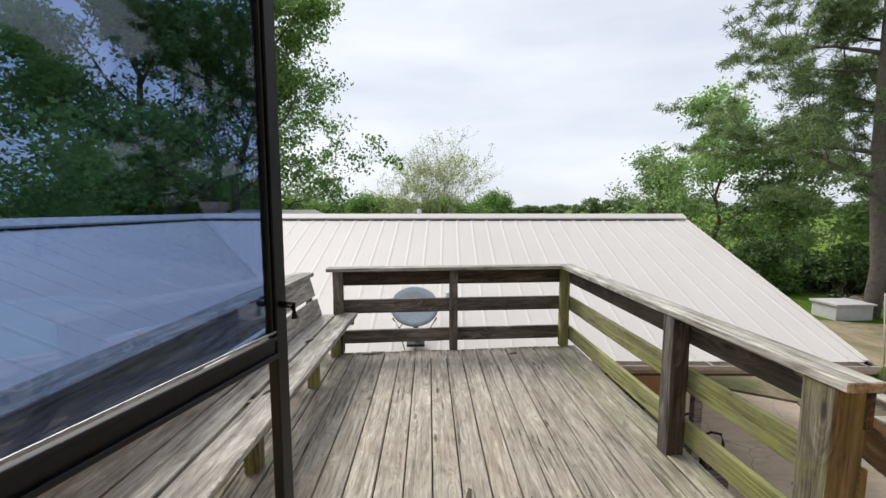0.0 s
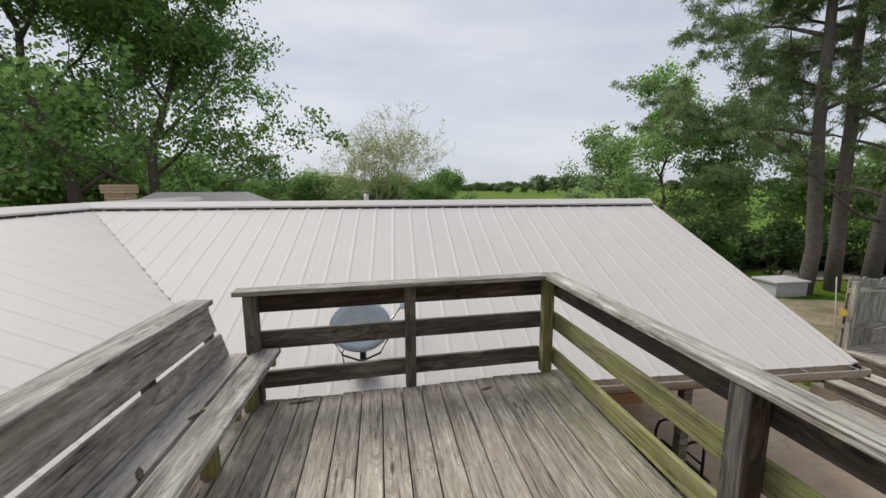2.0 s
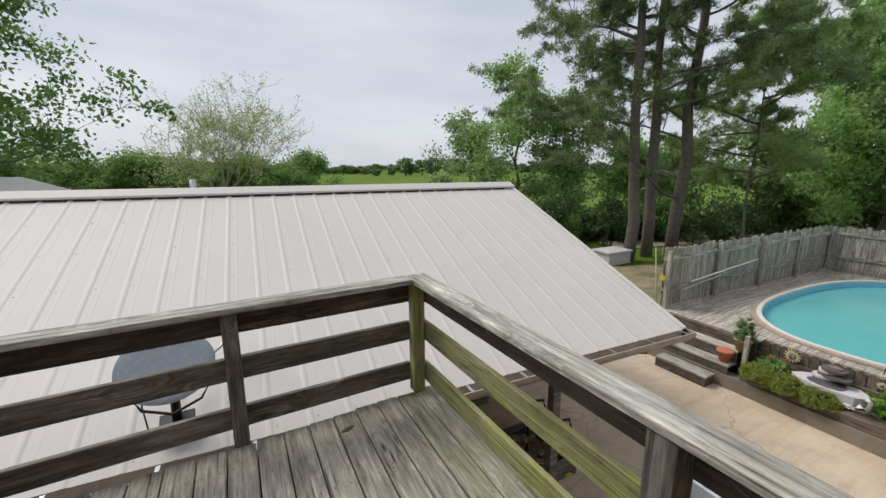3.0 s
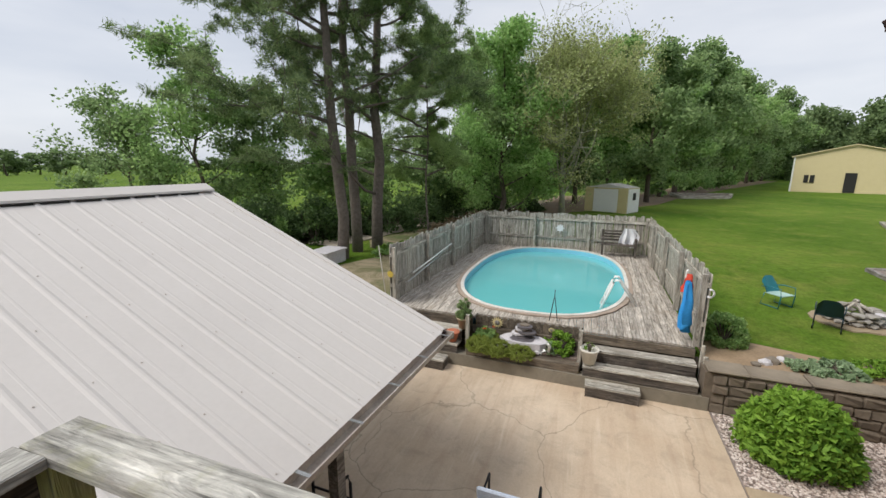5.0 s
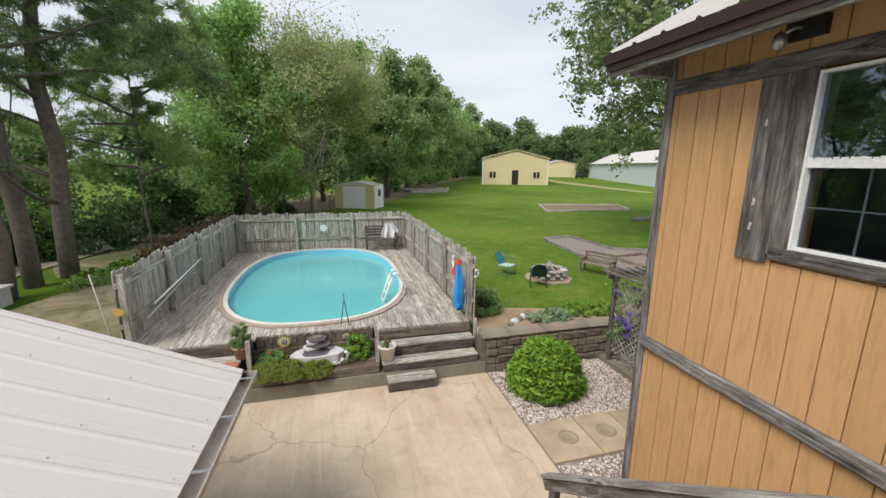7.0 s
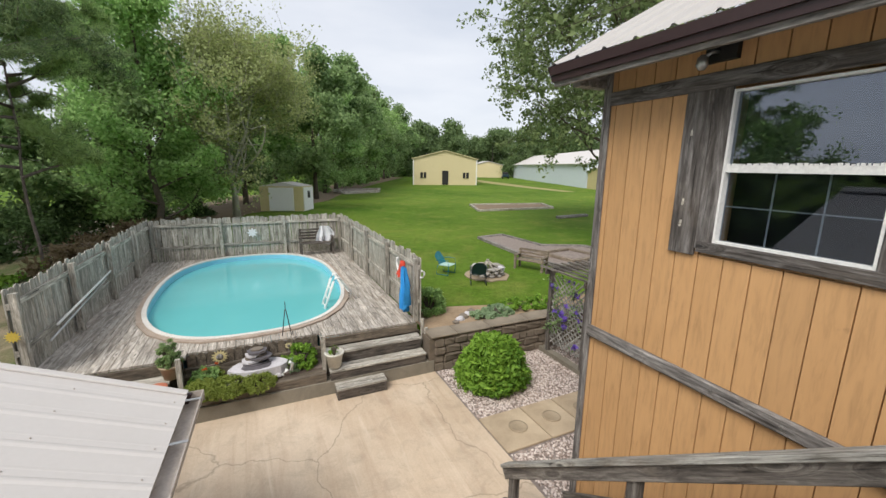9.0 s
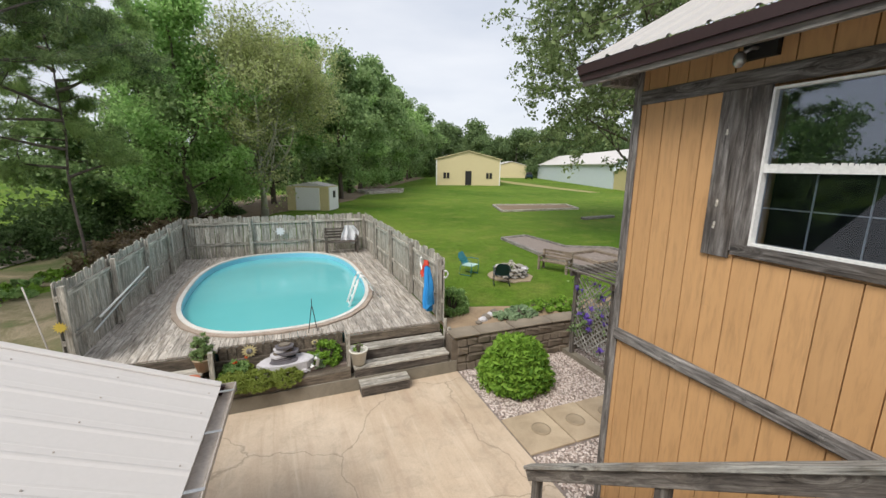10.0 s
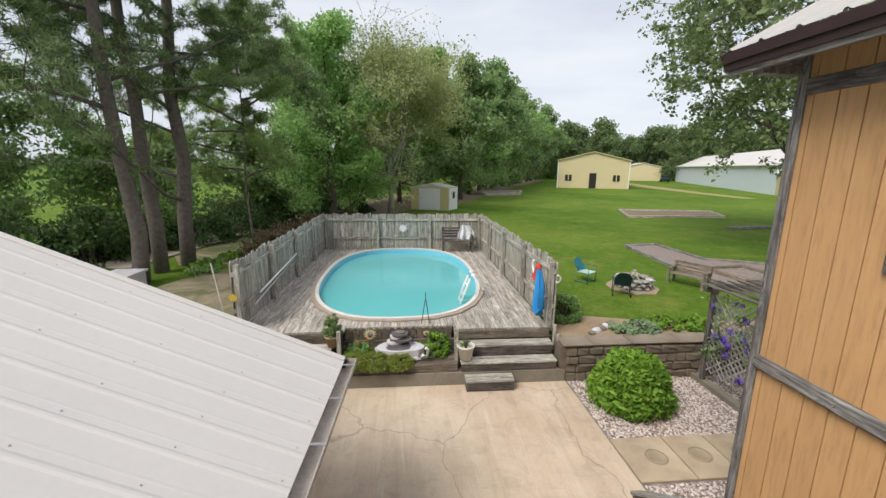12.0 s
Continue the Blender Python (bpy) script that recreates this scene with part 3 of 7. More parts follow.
slab_poly("bare_ground", [(16.65, 7.42), (30, 7.42), (25, 11.6), (18, 13.2), (16.4, 12.2)], -2.08, -2.004, M_EARTH, None, "bare earth and thin grass behind the pool fence", "structure")
slab_poly("yard_ground", [(5.35, 8.42), (8.15, 6.65), (8.4, 7.2), (8.4, 13), (7.4, 16.5), (5.4, 15)], -2.4, -2.27, M_EARTH, None, "worn olive-brown yard grass beyond the low house", "structure")

# ---- near house: low ribbed roof ----
RIDGE_Z, EAVE_Z, RIDGE_Y, EAVE_Y, END_X, VAL_X = 1.30, -0.33, 8.45, 4.5, 5.3, -5.0


def ribbed(name, origin, run, down, length, clip, step=0.305, label="", rib=1.0):
    """A roof slope: sheet and trapezoid ribs. run along the eave, down the slope; clip(u) gives where a rib starts and stops."""
    vs, fs, cols = [], [], []
    o, r, d = Vector(origin), Vector(run).normalized(), Vector(down).normalized()
    up = r.cross(d)
    if up.z < 0:
        up = -up
    n = int(length / step)
    for i in range(n + 1):
        u0, u1 = i * step, min((i + 1) * step, length)
        if u1 - u0 < 0.01:
            continue
        uc = [u0, u0 + 0.022, u0 + 0.040, u0 + 0.062, u0 + 0.115, u0 + 0.12, u0 + 0.135, u0 + 0.14, u1]
        hh = [0, 0.006, 0.006, 0, 0, 0.001, 0.001, 0, 0]
        cols += [(c, h * rib) for c, h in zip(uc[:-1], hh[:-1])]
    cols.append((length, 0))
    for u, h in cols:
        for v in clip(min(u, length)):
            vs.append(tuple(o + r * min(u, length) + d * v + up * h))
    fs = [(2 * k, 2 * k + 1, 2 * k + 3, 2 * k + 2) for k in range(len(cols) - 1)]
    return data_part(name, vs, fs, M_ROOF, None, label, kind="structure")


SL = math.hypot(RIDGE_Y - EAVE_Y, RIDGE_Z - EAVE_Z)
low_house = thing("low_house", (0, 8.4, PATIO), "low single-storey house with an off-white ribbed metal roof", "house")
r1 = ribbed("roof", (VAL_X, RIDGE_Y, RIDGE_Z), (1, 0, 0), (0, EAVE_Y - RIDGE_Y, EAVE_Z - RIDGE_Z), END_X - VAL_X,
            lambda u: (0.0, SL if u > RIDGE_Y - EAVE_Y else SL * max(0.02, u / (RIDGE_Y - EAVE_Y))), label="off-white ribbed metal roof slope")
r2 = ribbed("roof", (VAL_X, -2.0, RIDGE_Z), (0, 1, 0), (RIDGE_Y - EAVE_Y, 0, EAVE_Z - RIDGE_Z), RIDGE_Y + 2.0,
            lambda u: (0.0, SL * (3.35 / 3.95) if u < EAVE_Y + 2.0 + 0.45 else SL * max(0.02, min(3.35 / 3.95, (RIDGE_Y + 2.0 - u) / 3.95))), label="off-white ribbed metal roof wing")
for r in (r1, r2):
    del r["kind"]
    attach(r, low_house)
back1 = slab_poly("roof_back", [(VAL_X, RIDGE_Y), (END_X, RIDGE_Y), (END_X, 12.4), (VAL_X, 12.4)], 0, 0.001, M_ROOF, low_house, "far slope of off-white metal roof")
for v in back1.data.vertices:
    v.co.z += RIDGE_Z - 0.41 * (v.co.y - RIDGE_Y) - 0.006
back2 = slab_poly("roof_back", [(VAL_X - 4, -2), (VAL_X, -2), (VAL_X, 12.4), (VAL_X - 4, 12.4)], 0, 0.001, M_ROOF, low_house, "far slope of off-white metal roof wing")
for v in back2.data.vertices:
    v.co.z += RIDGE_Z - 0.41 * (VAL_X - v.co.x) - 0.006


def cap(p, q, wid=0.17):
    """A folded ridge cap with a dark closure strip under its edge."""
    vs, fs = [], []
    p, q = Vector(p), Vector(q)
    s = (q - p).cross(Vector((0, 0, 1))).normalized()
    for e in (p, q):
        for k, z in ((-1, -0.082), (-0.96, -0.055), (0, 0.03), (0.96, -0.055), (1, -0.082)):
            vs.append(tuple(e + s * wid * k + Vector((0, 0, z))))
    fs = [(i, i + 1, i + 6, i + 5) for i in range(4)]
    return data_part("ridge_cap", vs, fs, M_ROOF, low_house, "off-white folded metal ridge cap")


cap((VAL_X - 0.1, RIDGE_Y, RIDGE_Z + 0.045), (END_X + 0.03, RIDGE_Y, RIDGE_Z + 0.045))
cap((VAL_X, -2.0, RIDGE_Z + 0.043), (VAL_X, 12.3, RIDGE_Z + 0.043))
for i in range(44):
    x = VAL_X + 0.07 + i * 0.305
    if x + 0.25 < END_X:
        block("foam_closure", (x, RIDGE_Y - 0.178, RIDGE_Z - 0.066), (x + 0.24, RIDGE_Y - 0.15, RIDGE_Z - 0.05), M_DARK, low_house, "dark closure strip")
for i in range(44):
    y = -1.9 + i * 0.305
    if y < RIDGE_Y - 0.2:
        block("foam_closure", (VAL_X + 0.15, y, RIDGE_Z - 0.066), (VAL_X + 0.178, y + 0.24, RIDGE_Z - 0.045), M_DARK, low_house, "dark closure strip")
# valley flashing and end trims
for i in range(26):
    a = i / 26
    p = Vector((VAL_X + 3.95 * a, RIDGE_Y - 3.95 * a, RIDGE_Z - 1.63 * a + 0.022))
    if p.y > 5.0:
        q = p + Vector((0.07, -0.07, -0.03))
        board("valley_seam", p, q, 0.018, 0.006, M_GUTTER, low_house, "dark valley seam", 0)
rake = board("rake_trim", (END_X + 0.01, RIDGE_Y, RIDGE_Z + 0.012), (END_X + 0.01, EAVE_Y, EAVE_Z + 0.012), 0.07, 0.02, M_ROOF, low_house, "off-white rake trim")
board("rake_fascia", (END_X + 0.03, RIDGE_Y, RIDGE_Z - 0.09), (END_X + 0.03, EAVE_Y, EAVE_Z - 0.09), 0.03, 0.16, M_SOFFIT, low_house, "brown rake fascia")
board("rake_fascia", (END_X + 0.03, RIDGE_Y, RIDGE_Z - 0.09), (END_X + 0.03, 12.4, RIDGE_Z - 0.09 - 0.41 * 3.95), 0.03, 0.16, M_SOFFIT, low_house, "brown rake fascia")
block("eave_fascia", (-1.0, EAVE_Y + 0.05, EAVE_Z - 0.2), (END_X, EAVE_Y + 0.075, EAVE_Z - 0.02), M_SOFFIT, low_house, "dark eave fascia")
block("porch_soffit", (-1.2, EAVE_Y + 0.08, EAVE_Z - 0.16), (END_X - 0.02, 7.2, EAVE_Z - 0.12), M_STEP, low_house, "dark porch ceiling")
block("wall", (-9, 7.2, PATIO), (4.7, 7.35, 0.5), M_SIDING, low_house, "tan house wall under the porch")
block("gable_wall", (4.6, 7.36, PATIO), (4.7, 12, -0.3), M_SIDING, low_house, "tan gable wall")
block("wing_wall", (-1.9, -6, PATIO), (-1.8, 4.6, -0.25), M_SIDING, low_house, "tan wing wall")


def gutter():
    g = thing("gutter", (2, EAVE_Y, EAVE_Z), "weathered brown eave gutter with bright hanger straps on the low roof", "gutter")
    vs, fs = [], []
    prof = [(0.05, -0.012), (0.05, -0.11), (-0.06, -0.12), (-0.105, -0.06), (-0.105, -0.014), (-0.095, -0.010), (-0.093, -0.055), (-0.055, -0.106), (0.042, -0.1), (0.042, -0.012)]
    for x in (-1.1, END_X + 0.06):
        for y, z in prof:
            vs.append((x, EAVE_Y + y - 0.01, EAVE_Z + z + 0.0))
    n = len(prof)
    fs = [(i, (i + 1) % n, n + (i + 1) % n, n + i) for i in range(n)]
    data_part("trough", vs, fs, M_GUTTER, g)
    block("end_cap", (END_X + 0.06, EAVE_Y - 0.115, EAVE_Z - 0.11), (END_X + 0.066, EAVE_Y + 0.045, EAVE_Z - 0.01), M_GUTTER, g)
    for i in range(11):
        x = -0.8 + i * 0.6
        block("hanger", (x, EAVE_Y - 0.12, EAVE_Z - 0.010), (x + 0.028, EAVE_Y + 0.06, EAVE_Z - 0.005), M_STEEL, g, "bright hanger strap")


gutter()
for x in (3.45, 0.4):
    p = thing("porch_post", (x, EAVE_Y + 0.2, PATIO), "dark brown square porch post standing on the patio", "post", "porch posts")
    block("shaft", (x - 0.05, EAVE_Y + 0.15, PATIO), (x + 0.05, EAVE_Y + 0.25, EAVE_Z - 0.2), M_STEP, p)
def screws():
    """Small roof screws in rows beside the ribs."""
    vs, fs = [], []
    d = Vector((0, EAVE_Y - RIDGE_Y, EAVE_Z - RIDGE_Z)).normalized()
    up = Vector((0, -d.z, d.y)) * -1
    if up.z < 0:
        up = -up
    for i in range(45):
        for k in range(7):
            v = 0.12 + k * 0.68
            u = i * 0.305 + 0.085
            if u > END_X - VAL_X - 0.05 or v > SL or (u < 3.95 and v > SL * u / 3.95 - 0.08):
                continue
            c = Vector((VAL_X, RIDGE_Y, RIDGE_Z)) + Vector((u, 0, 0)) + d * v
            b = len(vs)
            for q in range(6):
                t = q * 1.0472
                for h in (0.0, 0.006):
                    p = c + Vector((math.cos(t) * 0.006, 0, 0)) + d * math.sin(t) * 0.006 + up * h
                    vs.append(tuple(p))
            fs += [(b + 2 * q, b + 2 * ((q + 1) % 6), b + 2 * ((q + 1) % 6) + 1, b + 2 * q + 1) for q in range(6)]
            fs.append(tuple(b + 2 * q + 1 for q in range(6)))
    data_part("roof_screw", vs, fs, M_GUTTER, low_house, "small grey roof screws", kind="stuff")


screws()
# far wing and chimney
far_roof = thing("far_roof", (-9, 16.6, 0), "off-white metal gable roof beyond the main ridge", "roof")
vs = [(-9.6, 13.6, 0.35), (-4.0, 13.6, 0.35), (-5.2, 16.6, 1.42), (-8.4, 16.6, 1.42), (-4.0, 20.6, 0.35), (-9.6, 20.6, 0.35)]
data_part("slopes", vs, [(0, 1, 2, 3), (3, 2, 4, 5), (1, 4, 2), (0, 3, 5)], M_ROOF, far_roof)
block("outer_wall", (-9.4, 13.8, -2.4), (-4.2, 20.4, 0.3), M_SIDING, far_roof)
chim = thing("chimney", (-7.2, 12.8, 0), "tan brick chimney with a corbelled top behind the ridge", "chimney")
for k in range(16):
    z = 0.42 + k * 0.08
    w = 0.25 if k not in (13, 14, 15) else 0.3
    block("brick_course", (-7.2 - w, 12.8 - w, z), (-7.2 + w, 12.8 + w, z + 0.07), M_BRICK, chim)

# ---- upper deck ----
A, B, C = Vector((-0.95, 4.05, 0)), Vector((0.235, 4.13, 0)), Vector((1.44, 4.19, 0))
D_, E_ = Vector((1.45, 2.28, 0)), Vector((1.50, 1.37, 0))
deck = thing("deck", (0, 2.3, 0), "weathered grey timber deck outside an upper door", "deck")
rngd = random.Random(4)
x = 0.019 - 0.158 * 10
i = 0
while x < 1.45:
    w = 0.15
    y1 = 4.06 + (x + 1) * 0.06 + rngd.uniform(-0.012, 0.012)
    board("deck_board", (x + w / 2 + rngd.uniform(-0.002, 0.002), 0.66, -0.019 + rngd.uniform(-0.003, 0.003)), (x + w / 2, y1, -0.019 + rngd.uniform(-0.002, 0.002)), w, 0.038, M_DECKMOSS if x > 1.2 or x < -1.1 else M_DECK, deck, bevel=0.005)
    x += 0.158
    i += 1
block("threshold", (-0.7, 0.6, -0.04), (0.83, 0.658, -0.004), M_STEP, deck, "dark door threshold")
# Added near-black sheet; gives the gaps between boards their shade.
block("underlay", (-1.55, 0.66, -0.046), (1.5, 4.0, -0.041), M_DARK, deck, "added dark sheet that darkens the board gaps")
for y in (0.7, 1.1, 1.5, 1.9, 2.3, 2.7, 3.1, 3.5, 3.9):
    block("joist", (-1.56, y, -0.19), (1.5, y + 0.04, -0.047), M_STEP, deck)
block("rim_joist", (1.505, 0.66, -0.24), (1.54, 4.2, -0.045), M_RAIL, deck)
for x, y in ((1.42, 4.12), (1.42, 1.5), (0.0, 1.6)):
    block("support_post", (x - 0.05, y - 0.05, PATIO), (x + 0.05, y + 0.05, -0.2), M_RAIL, deck)


def deck_nails():
    vs, fs = [], []
    rng = random.Random(6)
    for i in range(20):
        for y in (0.72, 1.12, 1.52, 1.92, 2.32, 2.72, 3.12, 3.52, 3.92):
            for s in (0.03, 0.115):
                x = 0.019 - 1.58 + i * 0.158 + s + rng.uniform(-0.006, 0.006)
                b = len(vs)
                for q in range(6):
                    t = q * 1.0472
                    vs.append((x + 0.0045 * math.cos(t), y + 0.0045 * math.sin(t) + rng.uniform(-0.0, 0.0), 0.0045))
                fs.append(tuple(range(b, b + 6)))
    data_part("nail", vs, fs, M_BLACK, deck, "dark nail heads", kind="stuff")


deck_nails()


def railing():
    r = thing("deck_railing", (1.4, 4.1, 0), "weathered deck railing with three boards and flat cap, partly mossy", "railing")
    for p, s, mat in ((A, 0.09, M_RAIL), (B, 0.085, M_RAIL), (C, 0.09, M_MOSS), (D_ + Vector((0.02, 0, 0)), 0.105, M_RAIL), (E_, 0.13, M_POSTMOSS)):
        z0 = 0.0 if p in (A, B, C) else -0.3
        o = board("post", p + Vector((0.02, 0.02, z0)), p + Vector((0.02, 0.02, 0.855)), s, s, mat, r)
    # Top boards (z > 0.7) take the timber darkened for the cap's shade.
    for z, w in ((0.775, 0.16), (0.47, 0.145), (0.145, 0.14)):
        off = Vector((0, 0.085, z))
        board("rail_board", A + off + Vector((-0.05, 0, 0)), B + off + Vector((0.01, 0, 0)), 0.036, w, M_SHADED if z > 0.7 else M_RAIL, r)
        board("rail_board", B + off + Vector((0.015, 0, 0)), C + off + Vector((-0.02, -0.01, 0)), 0.036, w, M_SHADED if z > 0.7 else M_RAIL, r)
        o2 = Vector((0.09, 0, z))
        board("rail_board", C + o2 + Vector((0.0, 0.08, 0)), D_ + o2 + Vector((0.02, 0.02, 0)), 0.036, w, M_SHADED if z > 0.7 else M_MOSS, r)
        board("rail_board", D_ + o2 + Vector((0.02, 0.015, 0)), E_ + o2 + Vector((0, -0.05, 0)), 0.036, w, M_SHADED if z > 0.7 else M_MOSS, r)
    board("rail_cap", A + Vector((-0.09, 0.015, 0.875)), C + Vector((-0.04, 0.012, 0.875)), 0.14, 0.036, M_CAP, r)
    board("rail_cap", C + Vector((0.032, 0.07, 0.876)), E_ + Vector((0.02, -0.09, 0.876)), 0.145, 0.038, M_CAPMOSS, r)


railing()


def bench():
    b = thing("deck_bench", (-1.1, 2.6, 0), "weathered built-in timber bench with a two-board leaning back on the deck", "bench")
    y0, y1 = 0.78, 4.06
    board("seat_board", (-1.16, y0, 0.40), (-1.06, y1 - 0.02, 0.40), 0.19, 0.038, M_SEAT, b)
    board("seat_board", (-0.95, y0, 0.402), (-0.84, y1 + 0.03, 0.402), 0.19, 0.038, M_SEAT, b)
    board("back_board", (-1.36, y0, 0.73), (-1.17, y1 - 0.12, 0.73), 0.036, 0.205, M_BENCH, b, up=(-0.28, 0, 1))
    board("back_board", (-1.305, y0, 0.505), (-1.125, y1 - 0.05, 0.505), 0.036, 0.17, M_BENCH, b, up=(-0.28, 0, 1))
    board("back_cap", (-1.44, y0, 0.845), (-1.24, y1 - 0.1, 0.845), 0.2, 0.036, M_CAP, b)
    for y in (0.9, 2.2, 3.28, 3.98):
        f = (y - y0) / (y1 - y0)
        board("seat_support", (-1.2 + 0.1 * f, y, 0.37), (-0.86 + 0.1 * f, y, 0.37), 0.04, 0.09, M_MOSS, b)
        board("seat_leg", (-1.05 + 0.1 * f, y, 0.0), (-1.05 + 0.1 * f, y, 0.33), 0.085, 0.085, M_MOSS, b)
        board("back_post", (-1.27 + 0.12 * f, y, 0.0), (-1.42 + 0.2 * f, y, 0.82), 0.04, 0.09, M_RAIL, b, up=(0, 1, 0))


bench()


def stairs():
    s = thing("deck_stairs", (3, 1.1, PATIO), "weathered timber stair running down beside the tan wall", "stairs")
    top, bot = Vector((1.56, 1.5, -0.12)), Vector((4.45, 1.5, PATIO + 0.02))
    n = 12
    for k in range(n):
        x = 1.7 + k * 0.235
        z = -0.19 * (k + 1)
        board("tread", (x, 0.7, z), (x, 1.44, z), 0.25, 0.038, M_DECK, s)
    for y in (0.68, 1.47):
        board("stringer", (1.6, y, -0.22), (4.4, y, -2.22), 0.04, 0.24, M_RAIL, s)
    rail = [(1.52, 1.5, 0.84), (4.52, 1.5, -1.52)]
    board("handrail_cap", rail[0], rail[1], 0.11, 0.036, M_CAP, s)
    board("handrail_board", Vector(rail[0]) + Vector((0.02, 0.0, -0.09)), Vector(rail[1]) + Vector((-0.01, 0.0, -0.09)), 0.036, 0.125, M_RAIL, s)
    board("mid_board", Vector(rail[0]) + Vector((0.02, 0.0, -0.45)), Vector(rail[1]) + Vector((-0.04, 0.0, -0.45)), 0.036, 0.1, M_RAIL, s)
    for x in (4.4, 3.0):
        z = 0.84 - (x - 1.52) * 2.36 / 3.0 - 0.05
        board("rail_post", (x, 1.45, z - 0.75 if x < 4 else PATIO), (x, 1.45, z), 0.085, 0.085, M_RAIL, s)


stairs()

# ---- tan house ----
WY = 0.64
house = thing("tan_house", (2, 0, PATIO), "tan plank-sided two-storey house with grey timber trim", "house")
block("wall_core", (-4.0, 0.47, PATIO), (-0.72, 0.612, 2.62), M_SIDING, house)
block("wall_core", (-0.72, 0.47, 2.16), (0.85, 0.612, 2.62), M_SIDING, house)
block("wall_core", (-0.72, 0.47, PATIO), (0.85, 0.612, -0.05), M_SIDING, house)
block("wall_core", (0.85, 0.47, PATIO), (2.30, 0.612, 2.62), M_SIDING, house)
block("wall_core", (2.30, 0.47, PATIO), (3.2, 0.612, 1.13), M_SIDING, house)
block("wall_core", (2.30, 0.47, 2.25), (3.2, 0.612, 2.62), M_SIDING, house)
block("wall_core", (3.2, 0.47, PATIO), (4.36, 0.612, 2.62), M_SIDING, house)
block("end_wall", (4.24, -7, PATIO), (4.36, 0.47, 2.62), M_SIDING, house)
block("rear_wall", (-4, -7.1, PATIO), (4.36, -7, 2.62), M_SIDING, house)
block("side_wall", (-4.1, -7, PATIO), (-4, 0.612, 2.62), M_SIDING, house)
block("inner_wall", (0.95, -3.2, 0), (1.05, 0.46, 2.4), M_WHITE, house)
block("inner_wall", (-1.3, -3.2, 0), (-1.2, 0.46, 2.4), M_WHITE, house)
block("inner_wall", (-1.3, -3.3, 0), (1.05, -3.2, 2.4), M_WHITE, house)
block("inner_floor", (-3.9, -6.9, -0.06), (4.2, 0.6, -0.012), M_STEP, house)
block("ceiling", (-3.9, -6.9, 2.42), (4.2, 0.46, 2.5), M_WHITE, house)
n_pl = 0
x = 4.44
while x > -1.7:
    w = 0.19
    x0 = x - w
    xe = min(x, 4.35) - 0.0085
    spans = [(PATIO + 0.02, 2.6)]
    if x0 < 3.28 and x > 2.2:
        spans = [(PATIO + 0.02, 1.02), (2.3, 2.6)]
    elif x0 < 0.86 and x > -0.72:
        spans = [(2.17, 2.6)]
    for z0, z1 in spans:
        block("siding_plank", (x0, 0.614, z0), (xe, WY, z1), M_SIDING, house)
    x -= 0.19
board("corner_board", (4.3675, 0.6125, PATIO), (4.3675, 0.6125, 2.6), 0.105, 0.035, M_TRIM_L, house, up=(1, 0, 0))
board("corner_board_face", (4.335, WY + 0.011, PATIO), (4.335, WY + 0.011, 2.6), 0.02, 0.07, M_TRIM_L, house, up=(1, 0, 0))
board("band_board", (4.30, WY + 0.014, 2.305), (1.0, WY + 0.014, 2.305), 0.026, 0.12, M_TRIM, house, "grey horizontal band board")
board("wall_rail", (4.32, WY + 0.028, 0.005), (1.62, WY + 0.028, -0.01), 0.052, 0.12, M_TRIM_L, house, "grey round-edged rail board", bevel=0.015)


